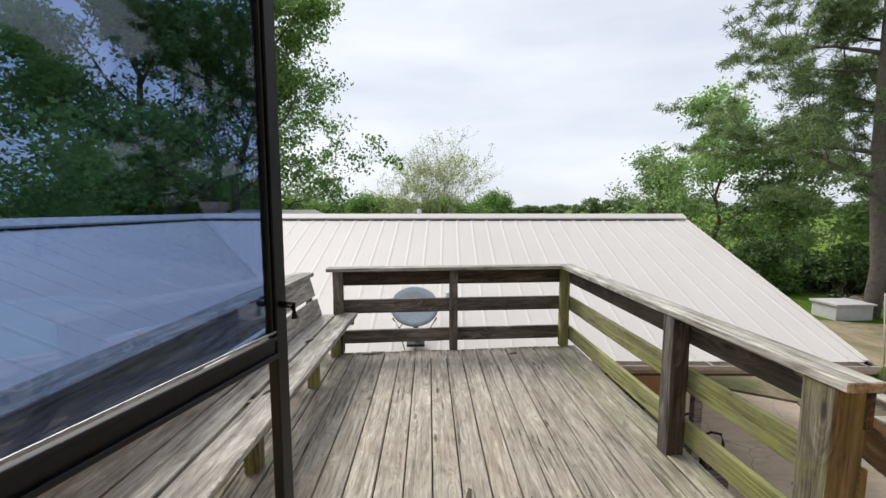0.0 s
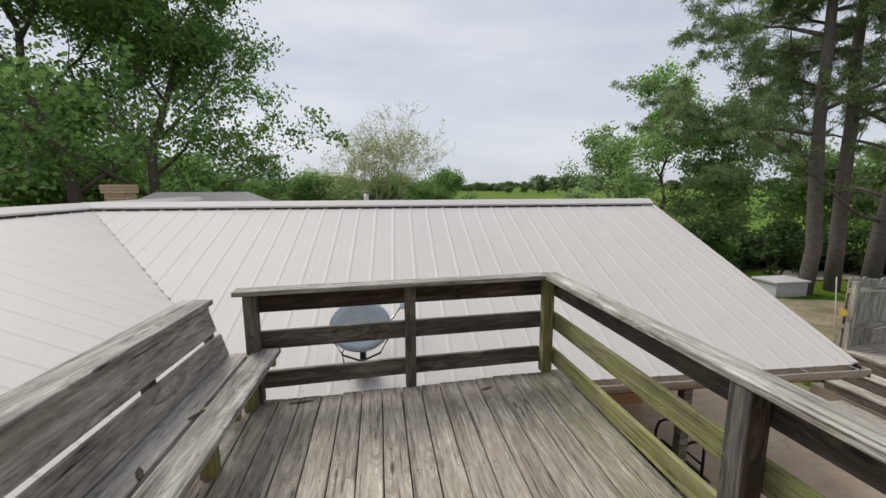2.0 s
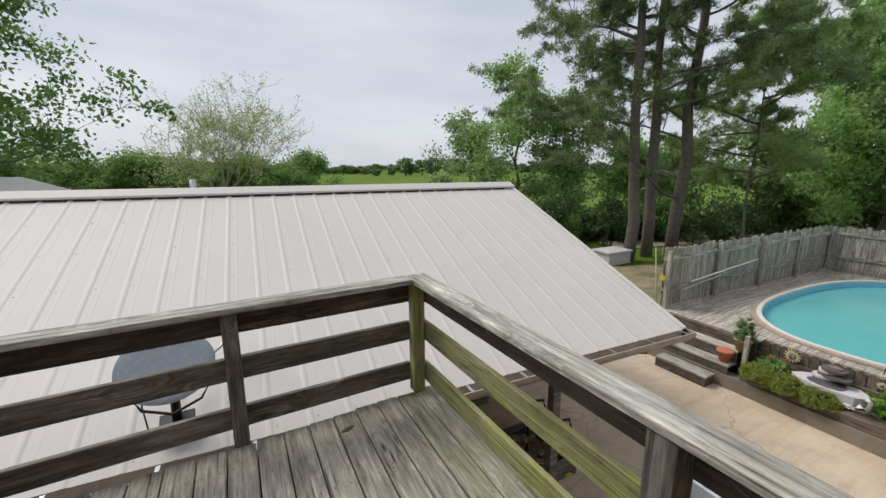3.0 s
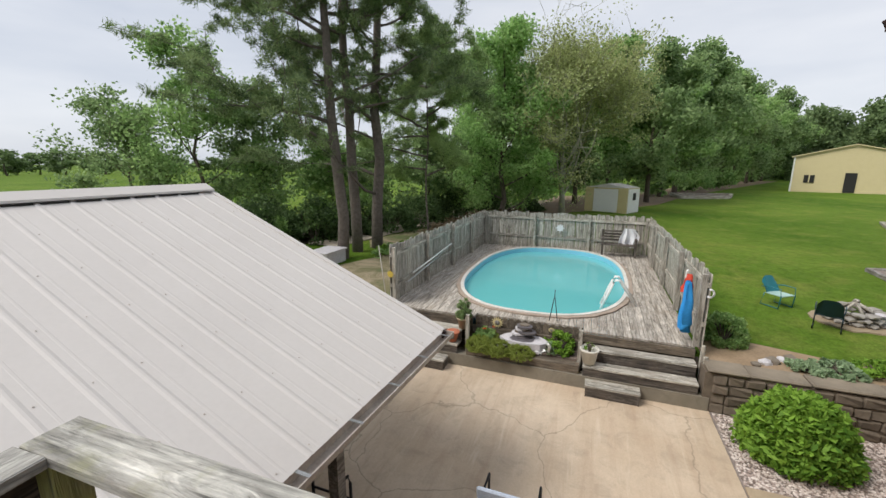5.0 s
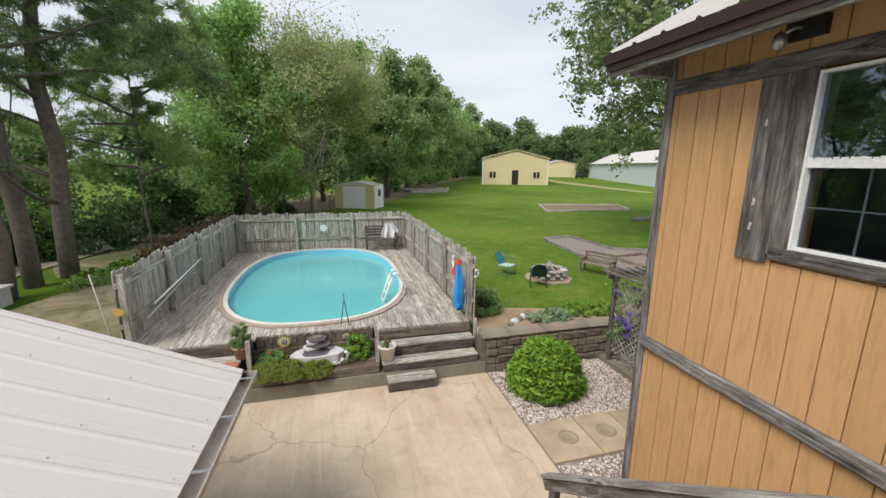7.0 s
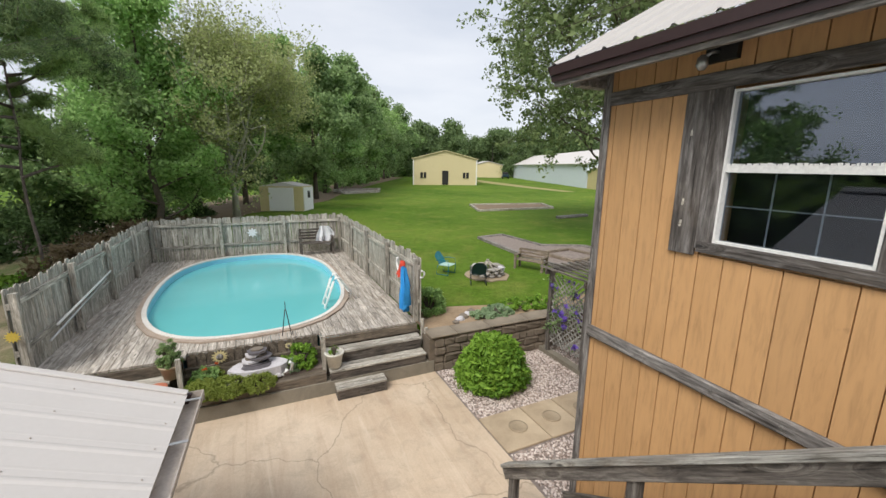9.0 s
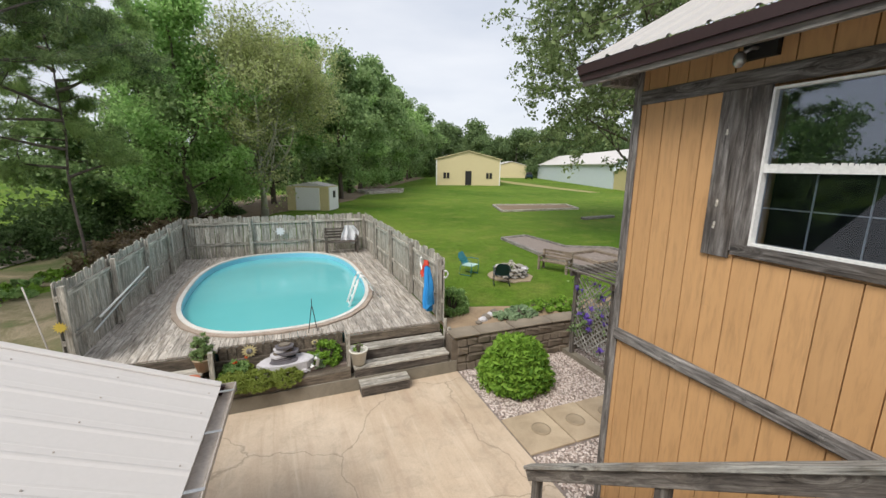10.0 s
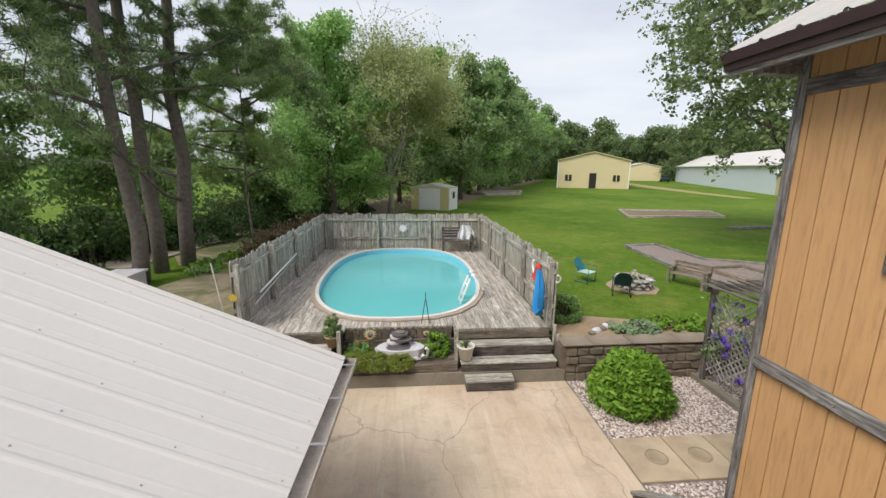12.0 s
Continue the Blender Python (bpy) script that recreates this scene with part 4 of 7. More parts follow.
def window():
    w = tagged(thing("window_1", (2.75, WY, 1.7)), "white double-hung window in grey timber casing", kind="structure")
    x0, x1, z0, z1 = 2.30, 3.20, 1.13, 2.225
    for a, b in (((x1, z0 - 0.06), (x1 + 0.127, z1 + 0.02)), ((x0 - 0.11, z0 - 0.06), (x0, z1 + 0.02))):
        board("casing", ((a[0] + b[0]) / 2, WY + 0.013, a[1]), ((a[0] + b[0]) / 2, WY + 0.013, b[1]), 0.026, b[0] - a[0] - 0.003, M_TRIM, w, "grey weathered side casing", up=(1, 0, 0))
    board("sill_casing", (x0 - 0.11, WY + 0.016, z0 - 0.045), (x1 + 0.11, WY + 0.016, z0 - 0.045), 0.03, 0.085, M_TRIM, w, "grey weathered sill board")
    f = 0.017
    block("frame_left", (x1 - f, WY - 0.06, z0), (x1, WY + 0.016, z1), M_WHITE, w)
    block("frame_right", (x0, WY - 0.06, z0), (x0 + f, WY + 0.016, z1), M_WHITE, w)
    block("frame_top", (x0 + f, WY - 0.06, z1 - f), (x1 - f, WY + 0.016, z1), M_WHITE, w)
    block("frame_bottom", (x0 + f, WY - 0.06, z0), (x1 - f, WY + 0.016, z0 + f), M_WHITE, w)
    zm = 1.68
    block("meeting_rail", (x0 + f, WY - 0.05, zm - 0.026), (x1 - f, WY + 0.004, zm + 0.026), M_WHITE, w)
    block("pane", (x0 + f, WY - 0.03, zm + 0.026), (x1 - f, WY - 0.024, z1 - f), M_GLASS, w)
    block("pane", (x0 + f, WY - 0.045, z0 + f), (x1 - f, WY - 0.039, zm - 0.026), M_GLASS_LOW, w)
    for k in (1, 2):
        x = x0 + f + (x1 - x0 - 2 * f) * k / 3
        block("muntin", (x - 0.004, WY - 0.07, z0 + f), (x + 0.004, WY - 0.06, zm - 0.026), M_WHITE, w)
    block("muntin", (x0 + f, WY - 0.059, 1.403), (x1 - f, WY - 0.052, 1.411), M_WHITE, w)
    rngf = random.Random(3)
    xx = x0 + f
    while xx < x1 - f - 0.02:
        wd = rngf.uniform(0.008, 0.03)
        part("frayed_caulk", box_bm(wd, 0.006, rngf.uniform(0.006, 0.022)), M_WHITE, w, "frayed white caulk", Matrix.Translation((xx + wd / 2, WY + 0.002, zm + 0.03)))
        xx += wd + rngf.uniform(0.0, 0.012)
    # Added panel: the room's lack of light is painted as a near-black face.
    block("inner_shade", (x0 - 0.1, 0.40, z0 - 0.1), (x1 + 0.1, 0.44, z1 + 0.1), M_DARK, w, "near-black panel standing in for the unlit room")


def glass(gain=0.75, base=0.14, name="window glass"):
    m, n, l, b = material(name, 0.02)
    gl, tr, mx, fr = n.new("ShaderNodeBsdfGlossy"), n.new("ShaderNodeBsdfTransparent"), n.new("ShaderNodeMixShader"), n.new("ShaderNodeLayerWeight")
    gl.inputs["Roughness"].default_value = 0.0
    gl.inputs["Color"].default_value = (0.85, 0.9, 1.0, 1)
    tr.inputs["Color"].default_value = (0.6, 0.64, 0.68, 1)
    pw, ma = n.new("ShaderNodeMath"), n.new("ShaderNodeMath")
    pw.operation, ma.operation = "POWER", "MULTIPLY_ADD"
    fr.inputs["Blend"].default_value = 0.5
    l.new(fr.outputs["Facing"], pw.inputs[0])
    pw.inputs[1].default_value = 2.2
    l.new(pw.outputs[0], ma.inputs[0])
    ma.inputs[1].default_value, ma.inputs[2].default_value = gain, base
    l.new(ma.outputs[0], mx.inputs[0])
    l.new(tr.outputs[0], mx.inputs[1])
    l.new(gl.outputs[0], mx.inputs[2])
    l.new(mx.outputs[0], n["Material Output"].inputs["Surface"])
    return m


def tinted():
    m, n, l, b = material("tinted door glass", 0.02)
    gl, tr, mx, fr = n.new("ShaderNodeBsdfGlossy"), n.new("ShaderNodeBsdfTransparent"), n.new("ShaderNodeMixShader"), n.new("ShaderNodeLayerWeight")
    gl.inputs["Roughness"].default_value = 0.0
    tr.inputs["Color"].default_value = (0.43, 0.52, 0.70, 1)
    pw, ma = n.new("ShaderNodeMath"), n.new("ShaderNodeMath")
    pw.operation, ma.operation = "POWER", "MULTIPLY_ADD"
    fr.inputs["Blend"].default_value = 0.5
    l.new(fr.outputs["Facing"], pw.inputs[0])
    pw.inputs[1].default_value = 4.0
    l.new(pw.outputs[0], ma.inputs[0])
    ma.inputs[1].default_value, ma.inputs[2].default_value = 0.45, 0.07
    l.new(ma.outputs[0], mx.inputs[0])
    l.new(tr.outputs[0], mx.inputs[1])
    l.new(gl.outputs[0], mx.inputs[2])
    l.new(mx.outputs[0], n["Material Output"].inputs["Surface"])
    return m


M_GLASS, M_TINT = glass(), tinted()
M_GLASS_LOW = glass(0.4, 0.05, "window glass behind a screen")
window()
for kx in (3.62, 3.02, 2.55):
    part("knot", stone_bm(0.024, int(kx * 100), 1.2, 1, 0.2), M_STEP, house, "dark round knot", Matrix.Translation((kx, WY + 0.052, 0.0)) @ Matrix.Diagonal((1.0, 0.35, 0.9, 1)))
sh = tagged(thing("shutter", (3.42, WY, 1.6)), "grey weathered board shutter beside the window", "shutter")
board("shutter_board", (3.432, WY + 0.015, 1.01), (3.432, WY + 0.015, 2.245), 0.026, 0.212, M_TRIM, sh, up=(1, 0, 0))
for z in (1.25, 1.42, 1.95):
    part("knot", stone_bm(0.022, int(z * 100), 1.6, 1, 0.2), M_FENCE, sh, "pale raised knot", Matrix.Translation((3.46, WY + 0.022, z)) @ Matrix.Diagonal((0.7, 0.5, 1.3, 1)))

# eave over the tan wall
EX, EYY, EZ, PITCH = 4.67, 1.08, 2.63, 0.55
up_roof = ribbed("roof", (-1.5, EYY, EZ), (1, 0, 0), (0, -1, PITCH), EX + 1.5, lambda u: (0.0, 5.2), label="off-white ribbed metal upper roof", rib=3.2)
del up_roof["kind"]
# Upper slope takes the copy darkened for grazing light.
up_roof.data.materials[0] = M_ROOF_GRAZING
attach(up_roof, house)
block("fascia", (-1.5, EYY - 0.035, EZ - 0.15), (EX, EYY - 0.008, EZ - 0.012), M_SOFFIT, house, "dark red-brown eave fascia")
block("drip_edge", (-1.5, EYY - 0.008, EZ - 0.09), (EX + 0.01, EYY + 0.012, EZ - 0.012), M_SOFFIT, house, "dark red-brown drip edge")
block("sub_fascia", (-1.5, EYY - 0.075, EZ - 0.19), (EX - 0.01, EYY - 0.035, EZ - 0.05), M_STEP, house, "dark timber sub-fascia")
board("rake_fascia", (EX + 0.012, EYY, EZ - 0.08), (EX + 0.012, EYY - 4.6, EZ - 0.08 + PITCH * 4.6), 0.024, 0.14, M_SOFFIT, house, "dark red-brown rake fascia")
# The soffit reuses the shade-darkened timber.
sof = slab_poly("soffit", [(-1.5, WY), (EX, WY), (EX, EYY - 0.076), (-1.5, EYY - 0.076)], EZ - 0.06, EZ - 0.05, M_SHADED, house, "dark soffit boards")
block("corner_bracket", (4.36, WY + 0.0, EZ - 0.22), (4.46, EYY - 0.09, EZ - 0.065), M_STEP, house, "dark rafter tail")


def flood():
    f = thing("flood_light", (3.3, 0.8, 2.45), "small clear-glass lamp fixture under the eave on a dark mount", "lamp")
    # Near-black box paints the shadowed recess beside the lamp.
    block("mount", (3.2, WY + 0.001, 2.43), (3.42, WY + 0.05, 2.54), M_DARK, f, "near-black box standing in for a shadowed recess")
    pipe("arm", [(3.32, WY, 2.5), (3.33, WY + 0.10, 2.49), (3.36, WY + 0.14, 2.46)], 0.012, M_STEEL, f)
    lathe("lamp_head", [(0.015, 0.0), (0.035, -0.02), (0.04, -0.07), (0.02, -0.1)], M_STEEL, f, at=(3.37, WY + 0.15, 2.47), n=12)


flood()


def storm_door():
    h, e = Vector((-0.66, 0.50, 0)), Vector((-0.458, 1.236, 0))
    d = (e - h).normalized()
    door = tagged(thing("door_1", h), "open dark bronze storm door with blue-tinted upper glass", kind="structure")
    nrm = Vector((d.y, -d.x, 0))
    def stile(name, a, z0, z1, w, mat=M_BLACK, t=0.035):
        p = h + d * a
        return board(name, p + Vector((0, 0, z0)), p + Vector((0, 0, z1)), t, w, mat, door, up=tuple(d))
    wid = (e - h).length
    stile("free_stile", wid - 0.027, 0.03, 2.14, 0.054)
    stile("glass_stop", wid - 0.063, 1.12, 2.08, 0.016, M_DARK, 0.022)
    stile("hinge_stile", 0.03, 0.03, 2.14, 0.06)
    for z, w in ((1.085, 0.055), (2.12, 0.06), (0.07, 0.12)):
        board("rail", h + d * 0.06 + Vector((0, 0, z)), e - d * 0.056 + Vector((0, 0, z)), 0.03, w, M_BLACK, door)
    board("glass_bead", h + d * 0.06 + nrm * 0.017 + Vector((0, 0, 1.133)), e - d * 0.056 + nrm * 0.017 + Vector((0, 0, 1.133)), 0.004, 0.005, M_STEEL, door, "bright glazing bead")
    for z, w in ((1.115, 0.012), (1.062, 0.014)):
        board("rail_ridge", h + d * 0.06 + nrm * 0.021 + Vector((0, 0, z)), e - d * 0.056 + nrm * 0.021 + Vector((0, 0, z)), 0.012, w, M_BLACK, door, bevel=0.002)
    pane = board("pane", h + d * 0.06 + Vector((0, 0, 1.61)), e - d * 0.056 + Vector((0, 0, 1.61)), 0.005, 0.96, M_TINT, door, "blue-tinted pane", bevel=0)
    pane.visible_shadow = False
    pipe("door_handle", [e - d * 0.03 + nrm * 0.01 + Vector((0, 0, 1.21)), e - d * 0.03 + nrm * 0.06 + Vector((0, 0, 1.21)), e - d * 0.03 + nrm * 0.065 + Vector((0, 0, 1.17))], 0.011, M_BLACK, door, "black latch handle")
    pipe("door_handle", [e - d * 0.03 - nrm * 0.01 + Vector((0, 0, 1.21)), e - d * 0.03 - nrm * 0.06 + Vector((0, 0, 1.21))], 0.011, M_BLACK, door, "black latch handle")


storm_door()

# ---- pool ----
PX0, PX1, PY0, PY1 = 9.02, 16.35, 1.78, 6.22


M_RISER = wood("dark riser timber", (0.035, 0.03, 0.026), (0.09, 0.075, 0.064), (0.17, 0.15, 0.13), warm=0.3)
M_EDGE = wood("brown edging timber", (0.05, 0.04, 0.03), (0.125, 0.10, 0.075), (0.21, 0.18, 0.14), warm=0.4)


def oval(n, grow_by=0.0):
    """The pool's outline: straight sides, round ends."""
    cx, cy, a, b = (PX0 + PX1) / 2, (PY0 + PY1) / 2, (PX1 - PX0) / 2 + grow_by, (PY1 - PY0) / 2 + grow_by
    pts = []
    for k in range(n):
        t = 2 * math.pi * k / n
        c, s = math.cos(t), math.sin(t)
        q = 2.6
        pts.append((cx + a * math.copysign(abs(c) ** (2 / q), c), cy + b * math.copysign(abs(s) ** (2 / q), s)))
    return pts


def ring(name, inner, outer, z0, z1, mat, parent, label=""):
    n = len(inner)
    vs = [(x, y, z) for pts, z in ((inner, z0), (outer, z0), (outer, z1), (inner, z1)) for x, y in pts]
    fs = []
    for r in range(4):
        for k in range(n):
            a, b = r * n + k, r * n + (k + 1) % n
            c, d = ((r + 1) % 4) * n + (k + 1) % n, ((r + 1) % 4) * n + k
            fs.append((a, b, c, d))
    return data_part(name, vs, fs, mat, parent, label)


def water_mat():
    m, n, l, b = material("turquoise pool water", 0.12)
    co = n.new("ShaderNodeTexCoord")
    v = co.outputs["Object"]
    w = noise_node(n, l, v, 0.6, 4)
    l.new(mix_node(n, l, w, (0.125, 0.455, 0.475), (0.155, 0.53, 0.55)), b.inputs["Base Color"])
    b.inputs["Coat Weight"].default_value = 0.1
    bump_node(n, l, b, noise_node(n, l, v, 5, 3), 0.06, 0.02)
    return m


M_WATER = water_mat()
M_LINER = plain("light blue pool liner", (0.2, 0.56, 0.74), (0.27, 0.64, 0.8), 2, 0.4, bump=0)
M_COPING = plain("cream pool coping", (0.55, 0.52, 0.47), (0.78, 0.76, 0.72), 5, 0.6, bump=0.2)
M_POOLRIM = plain("worn pink-brown edging timber", (0.24, 0.175, 0.13), (0.5, 0.42, 0.35), 7, 0.8, bump=0.3)
pool = thing("pool", (12.7, 4, LAWN), "oval turquoise swimming pool with cream coping set in timber deck", "swimming pool")
ring("wall", oval(72, -0.13), oval(72, -0.10), -2.2, POOL_Z + 0.012, M_LINER, pool, "light blue liner wall")
ring("coping", oval(72, -0.12), oval(72, -0.035), POOL_Z + 0.004, POOL_Z + 0.05, M_COPING, pool, "cream coping ring")
ring("edging", oval(24, -0.033), oval(24, 0.075), POOL_Z + 0.004, POOL_Z + 0.034, M_POOLRIM, pool, "worn brown timber edging ring")
slab_poly("water", oval(72, -0.13), POOL_Z - 0.30, POOL_Z - 0.13, M_WATER, pool, "turquoise water")


def ladder():
    a = thing("pool_ladder", (10.7, 2.2, POOL_Z), "white plastic pool ladder hooked over the coping", "ladder")
    for x in (10.4, 10.74):
        pipe("side_rail", [(x, 1.78, POOL_Z + 0.02), (x, 2.1, POOL_Z + 0.48), (x, 2.16, POOL_Z + 0.57), (x, 2.24, POOL_Z + 0.57), (x, 2.29, POOL_Z + 0.48), (x, 2.56, POOL_Z - 0.3)], 0.028, M_WHITE, a)
    for z, y in ((0.3, 2.35), (0.08, 2.43), (-0.1, 2.49), (0.2, 1.95)):
        pipe("rung", [(10.41, y, POOL_Z + z), (10.73, y, POOL_Z + z)], 0.015, M_WHITE, a)


ladder()
pdeck = thing("pool_deck", (12, 4, LAWN), "weathered pale timber deck round the pool", "deck")
PD = (8.55, 16.35, 0.98, 7.0)


def pool_span(y):
    """Where the pool opening starts and stops at this y."""
    cx, cy, a, b = (PX0 + PX1) / 2, (PY0 + PY1) / 2, (PX1 - PX0) / 2, (PY1 - PY0) / 2
    s = abs((y - cy) / b)
    if s >= 1:
        return None
    c = (1 - s ** 2.6) ** (1 / 2.6)
    return cx - a * c, cx + a * c


rngp = random.Random(8)
y = PD[2]
while y < PD[3] - 0.05:
    yc = y + 0.07
    front = PD[0] if (yc < 2.9 or yc > 5.0) else 8.72
    sp = pool_span(yc)
    parts_ = [(front, PD[1])] if sp is None else [(front, max(front + 0.05, sp[0])), (min(sp[1], PD[1] - 0.05), PD[1])]
    for a, b in parts_:
        if b - a > 2.6:
            k = round((a + (b - a) * rngp.choice((0.4, 0.5, 0.62))) / 0.4) * 0.4
            seg = [(a, k - 0.003), (k + 0.003, b)]
        else:
            seg = [(a, b)]
        for s0, s1 in seg:
            board("deck_board", (s0, yc, POOL_Z - 0.019), (s1, yc, POOL_Z - 0.019), 0.136, 0.038, M_POOLDECK, pdeck, bevel=0)
    y += 0.143
for y0, y1, x, z, h in ((0.98, 2.88, 8.52, -1.545, 0.15), (5.02, 6.9, 8.52, -1.61, 0.28), (2.9, 5.0, 8.70, -1.79, 0.64)):
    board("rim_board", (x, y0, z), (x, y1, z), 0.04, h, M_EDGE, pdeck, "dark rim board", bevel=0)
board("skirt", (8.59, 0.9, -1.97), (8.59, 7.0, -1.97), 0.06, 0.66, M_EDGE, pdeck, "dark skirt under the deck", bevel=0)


def picket_mesh(h, w=0.135):
    bm = bmesh.new()
    c = 0.03
    pts = [(-w / 2, 0), (w / 2, 0), (w / 2, h - c), (w / 2 - c, h), (-w / 2 + c, h), (-w / 2, h - c)]
    lo = [bm.verts.new((z, x, -0.009)) for x, z in pts]
    hi = [bm.verts.new((z, x, 0.009)) for x, z in pts]
    bm.faces.new(list(reversed(lo)))
    bm.faces.new(hi)
    for i in range(6):
        bm.faces.new((lo[i], lo[(i + 1) % 6], hi[(i + 1) % 6], hi[i]))
    return mesh_from("picket", bm, M_FENCE)


PICKETS = [picket_mesh(h) for h in (1.36, 1.38, 1.40, 1.42)]


def fence_run(p, q, z, inside, label, hang=0.0):
    """Vertical pickets outside, posts and two rails inside."""
    p, q = Vector((*p, z)), Vector((*q, z))
    f = thing("fence", tuple((p + q) / 2), label, "fence", "pool fences")
    d = (q - p).normalized()
    ins = Vector((*inside, 0))
    n = int((q - p).length / 0.142)
    rng = random.Random(int(p.x * 7 + q.y * 3))
    for i in range(n):
        c = p + d * (i + 0.5) * (q - p).length / n
        drop = Vector((0, 0, -0.05 + rng.uniform(-0.012, 0.012)))
        tilt = rng.uniform(-0.012, 0.012)
        x = (Vector((0, 0, 1)) + d * tilt).normalized()
        y = (d - x * d.dot(x)).normalized()
        m = Matrix.Translation(c + drop) @ Matrix((x, y, x.cross(y))).transposed().to_4x4()
        attach(new("picket", rng.choice(PICKETS)), f, m)
    for h in (0.42, 1.12):
        s = ins * 0.03 + Vector((0, 0, h))
        board("rail", p + s, q + s, 0.038, 0.085, M_FENCE, f, bevel=0)
    k = max(2, round((q - p).length / 2.0))
    for i in range(k + 1):
        c = p + (q - p) * i / k + ins * 0.09 + (d * 0.05 if i == 0 else -d * 0.05 if i == k else Vector())
        board("post", c, c + Vector((0, 0, 1.3)), 0.09, 0.09, M_FENCE, f, bevel=0)


fence_run((16.45, 6.85), (16.4, 0.98), POOL_Z, (-1, 0), "weathered grey picket fence with a painted sun ornament behind the pool")
fence_run((8.62, 7.0), (16.45, 6.88), POOL_Z, (0, -1), "weathered grey picket fence with pool poles hung on it")
fence_run((16.4, 0.95), (8.55, 0.88), POOL_Z, (0, 1), "weathered grey picket fence with blue and red towels hung on it")


def pool_poles():
    p = thing("pool_pole", (10, 6.8, -0.9), "long white pool poles hung level on the fence", "pole")
    pipe("pole", [(9.3, 6.74, -0.85), (11.9, 6.70, -0.62)], 0.018, M_WHITE, p)
    pipe("pole", [(9.0, 6.74, -1.0), (11.6, 6.70, -0.70)], 0.016, M_STEEL, p)


pool_poles()
M_BLUE = plain("bright blue towel", (0.02, 0.24, 0.62), (0.04, 0.34, 0.75), 6, 0.9, bump=0.3)
M_RED = plain("red towel", (0.55, 0.05, 0.03), (0.68, 0.09, 0.05), 6, 0.9, bump=0.3)
M_CLOTH = plain("white cloth", (0.68, 0.68, 0.70), (0.8, 0.8, 0.82), 6, 0.9, bump=0.3)


def drape(name, at, w, h, mat, label, seed, across=(1, 0)):
    """Hanging cloth in folds."""
    t = thing(name, at, label, "towel")
    rng = random.Random(seed)
    vs, fs, nu, nv = [], [], 26, 14
    a, b = rng.uniform(0, 6), rng.uniform(5, 8)
    for side in (0, 1):
        for j in range(nv):
            v = j / (nv - 1)
            for i in range(nu):
                u = i / (nu - 1)
                k = (u - 0.5) * w * (0.5 + 0.5 * min(1, v * 2.2)) + 0.03 * math.sin(v * 5 + a)
                f = 0.06 * math.sin(u * b * 2.6 + a + v) * (0.5 + 0.7 * v) + (0.022 * math.sin(u * 27 + v * 3) + 0.012 * math.sin(u * 45 - v * 6)) * (0.4 + v) + side * 0.012
                vs.append((at[0] + across[0] * k - across[1] * f, at[1] + across[1] * k + across[0] * f, at[2] - v * h * (1 - 0.12 * math.sin(u * 7 + a))))
        base = side * nu * nv
        for j in range(nv - 1):
            for i in range(nu - 1):
                q = base + j * nu + i
                fs.append((q, q + 1, q + nu + 1, q + nu))
    data_part("cloth", vs, fs, mat, t, smooth=True)


drape("towel", (8.75, 1.15, -0.33), 0.36, 0.84, M_BLUE, "bright blue towel hanging from the fence in folds", 3)
drape("towel", (8.98, 1.12, -0.24), 0.15, 0.3, M_RED, "red towel hanging on the fence", 5)


def ornament(name, at, r, mat, label, cat, rays=12, facing=(-1, 0, 0)):
    t = thing(name, at, label, cat)
    vs, fs, n = [], [], rays * 2
    f = Vector(facing)
    a = f.cross(Vector((0, 0, 1))).normalized()
    for s in (0, 1):
        for k in range(n):
            q = r * (1.0 if k % 2 == 0 else 0.6)
            g = 2 * math.pi * k / n
            vs.append(tuple(Vector(at) + f * 0.015 * s + a * q * math.cos(g) + Vector((0, 0, q * math.sin(g)))))
    fs = [tuple(range(n)), tuple(range(2 * n - 1, n - 1, -1))] + [(k, (k + 1) % n, n + (k + 1) % n, n + k) for k in range(n)]
    data_part("face", vs, fs, mat, t)
    return t


M_STRAW = plain("straw yellow paint", (0.5, 0.42, 0.2), (0.62, 0.54, 0.3), 6, 0.7)
M_YELLOW = plain("faded yellow paint", (0.55, 0.40, 0.06), (0.65, 0.5, 0.1), 6, 0.6)
ornament("sun_ornament", (16.28, 3.95, -0.62), 0.17, M_CLOTH, "pale sun-shaped ornament on the back pool fence", "ornament", 8)
ornament("sun_ornament", (8.55, 6.95, -0.72), 0.09, M_YELLOW, "yellow sun-shaped ornament on the fence end", "ornament")
pipe("wall_ring", [(8.44 , 0.9 + 0.055 * math.cos(k * 0.6 + 1.2), -0.42 + 0.07 * math.sin(k * 0.6 + 1.2)) for k in range(8)], 0.018, M_CLOTH, tagged(thing("ring_ornament", (8.44, 0.9, -0.4)), "cream ring ornament on the fence post", "ornament"))


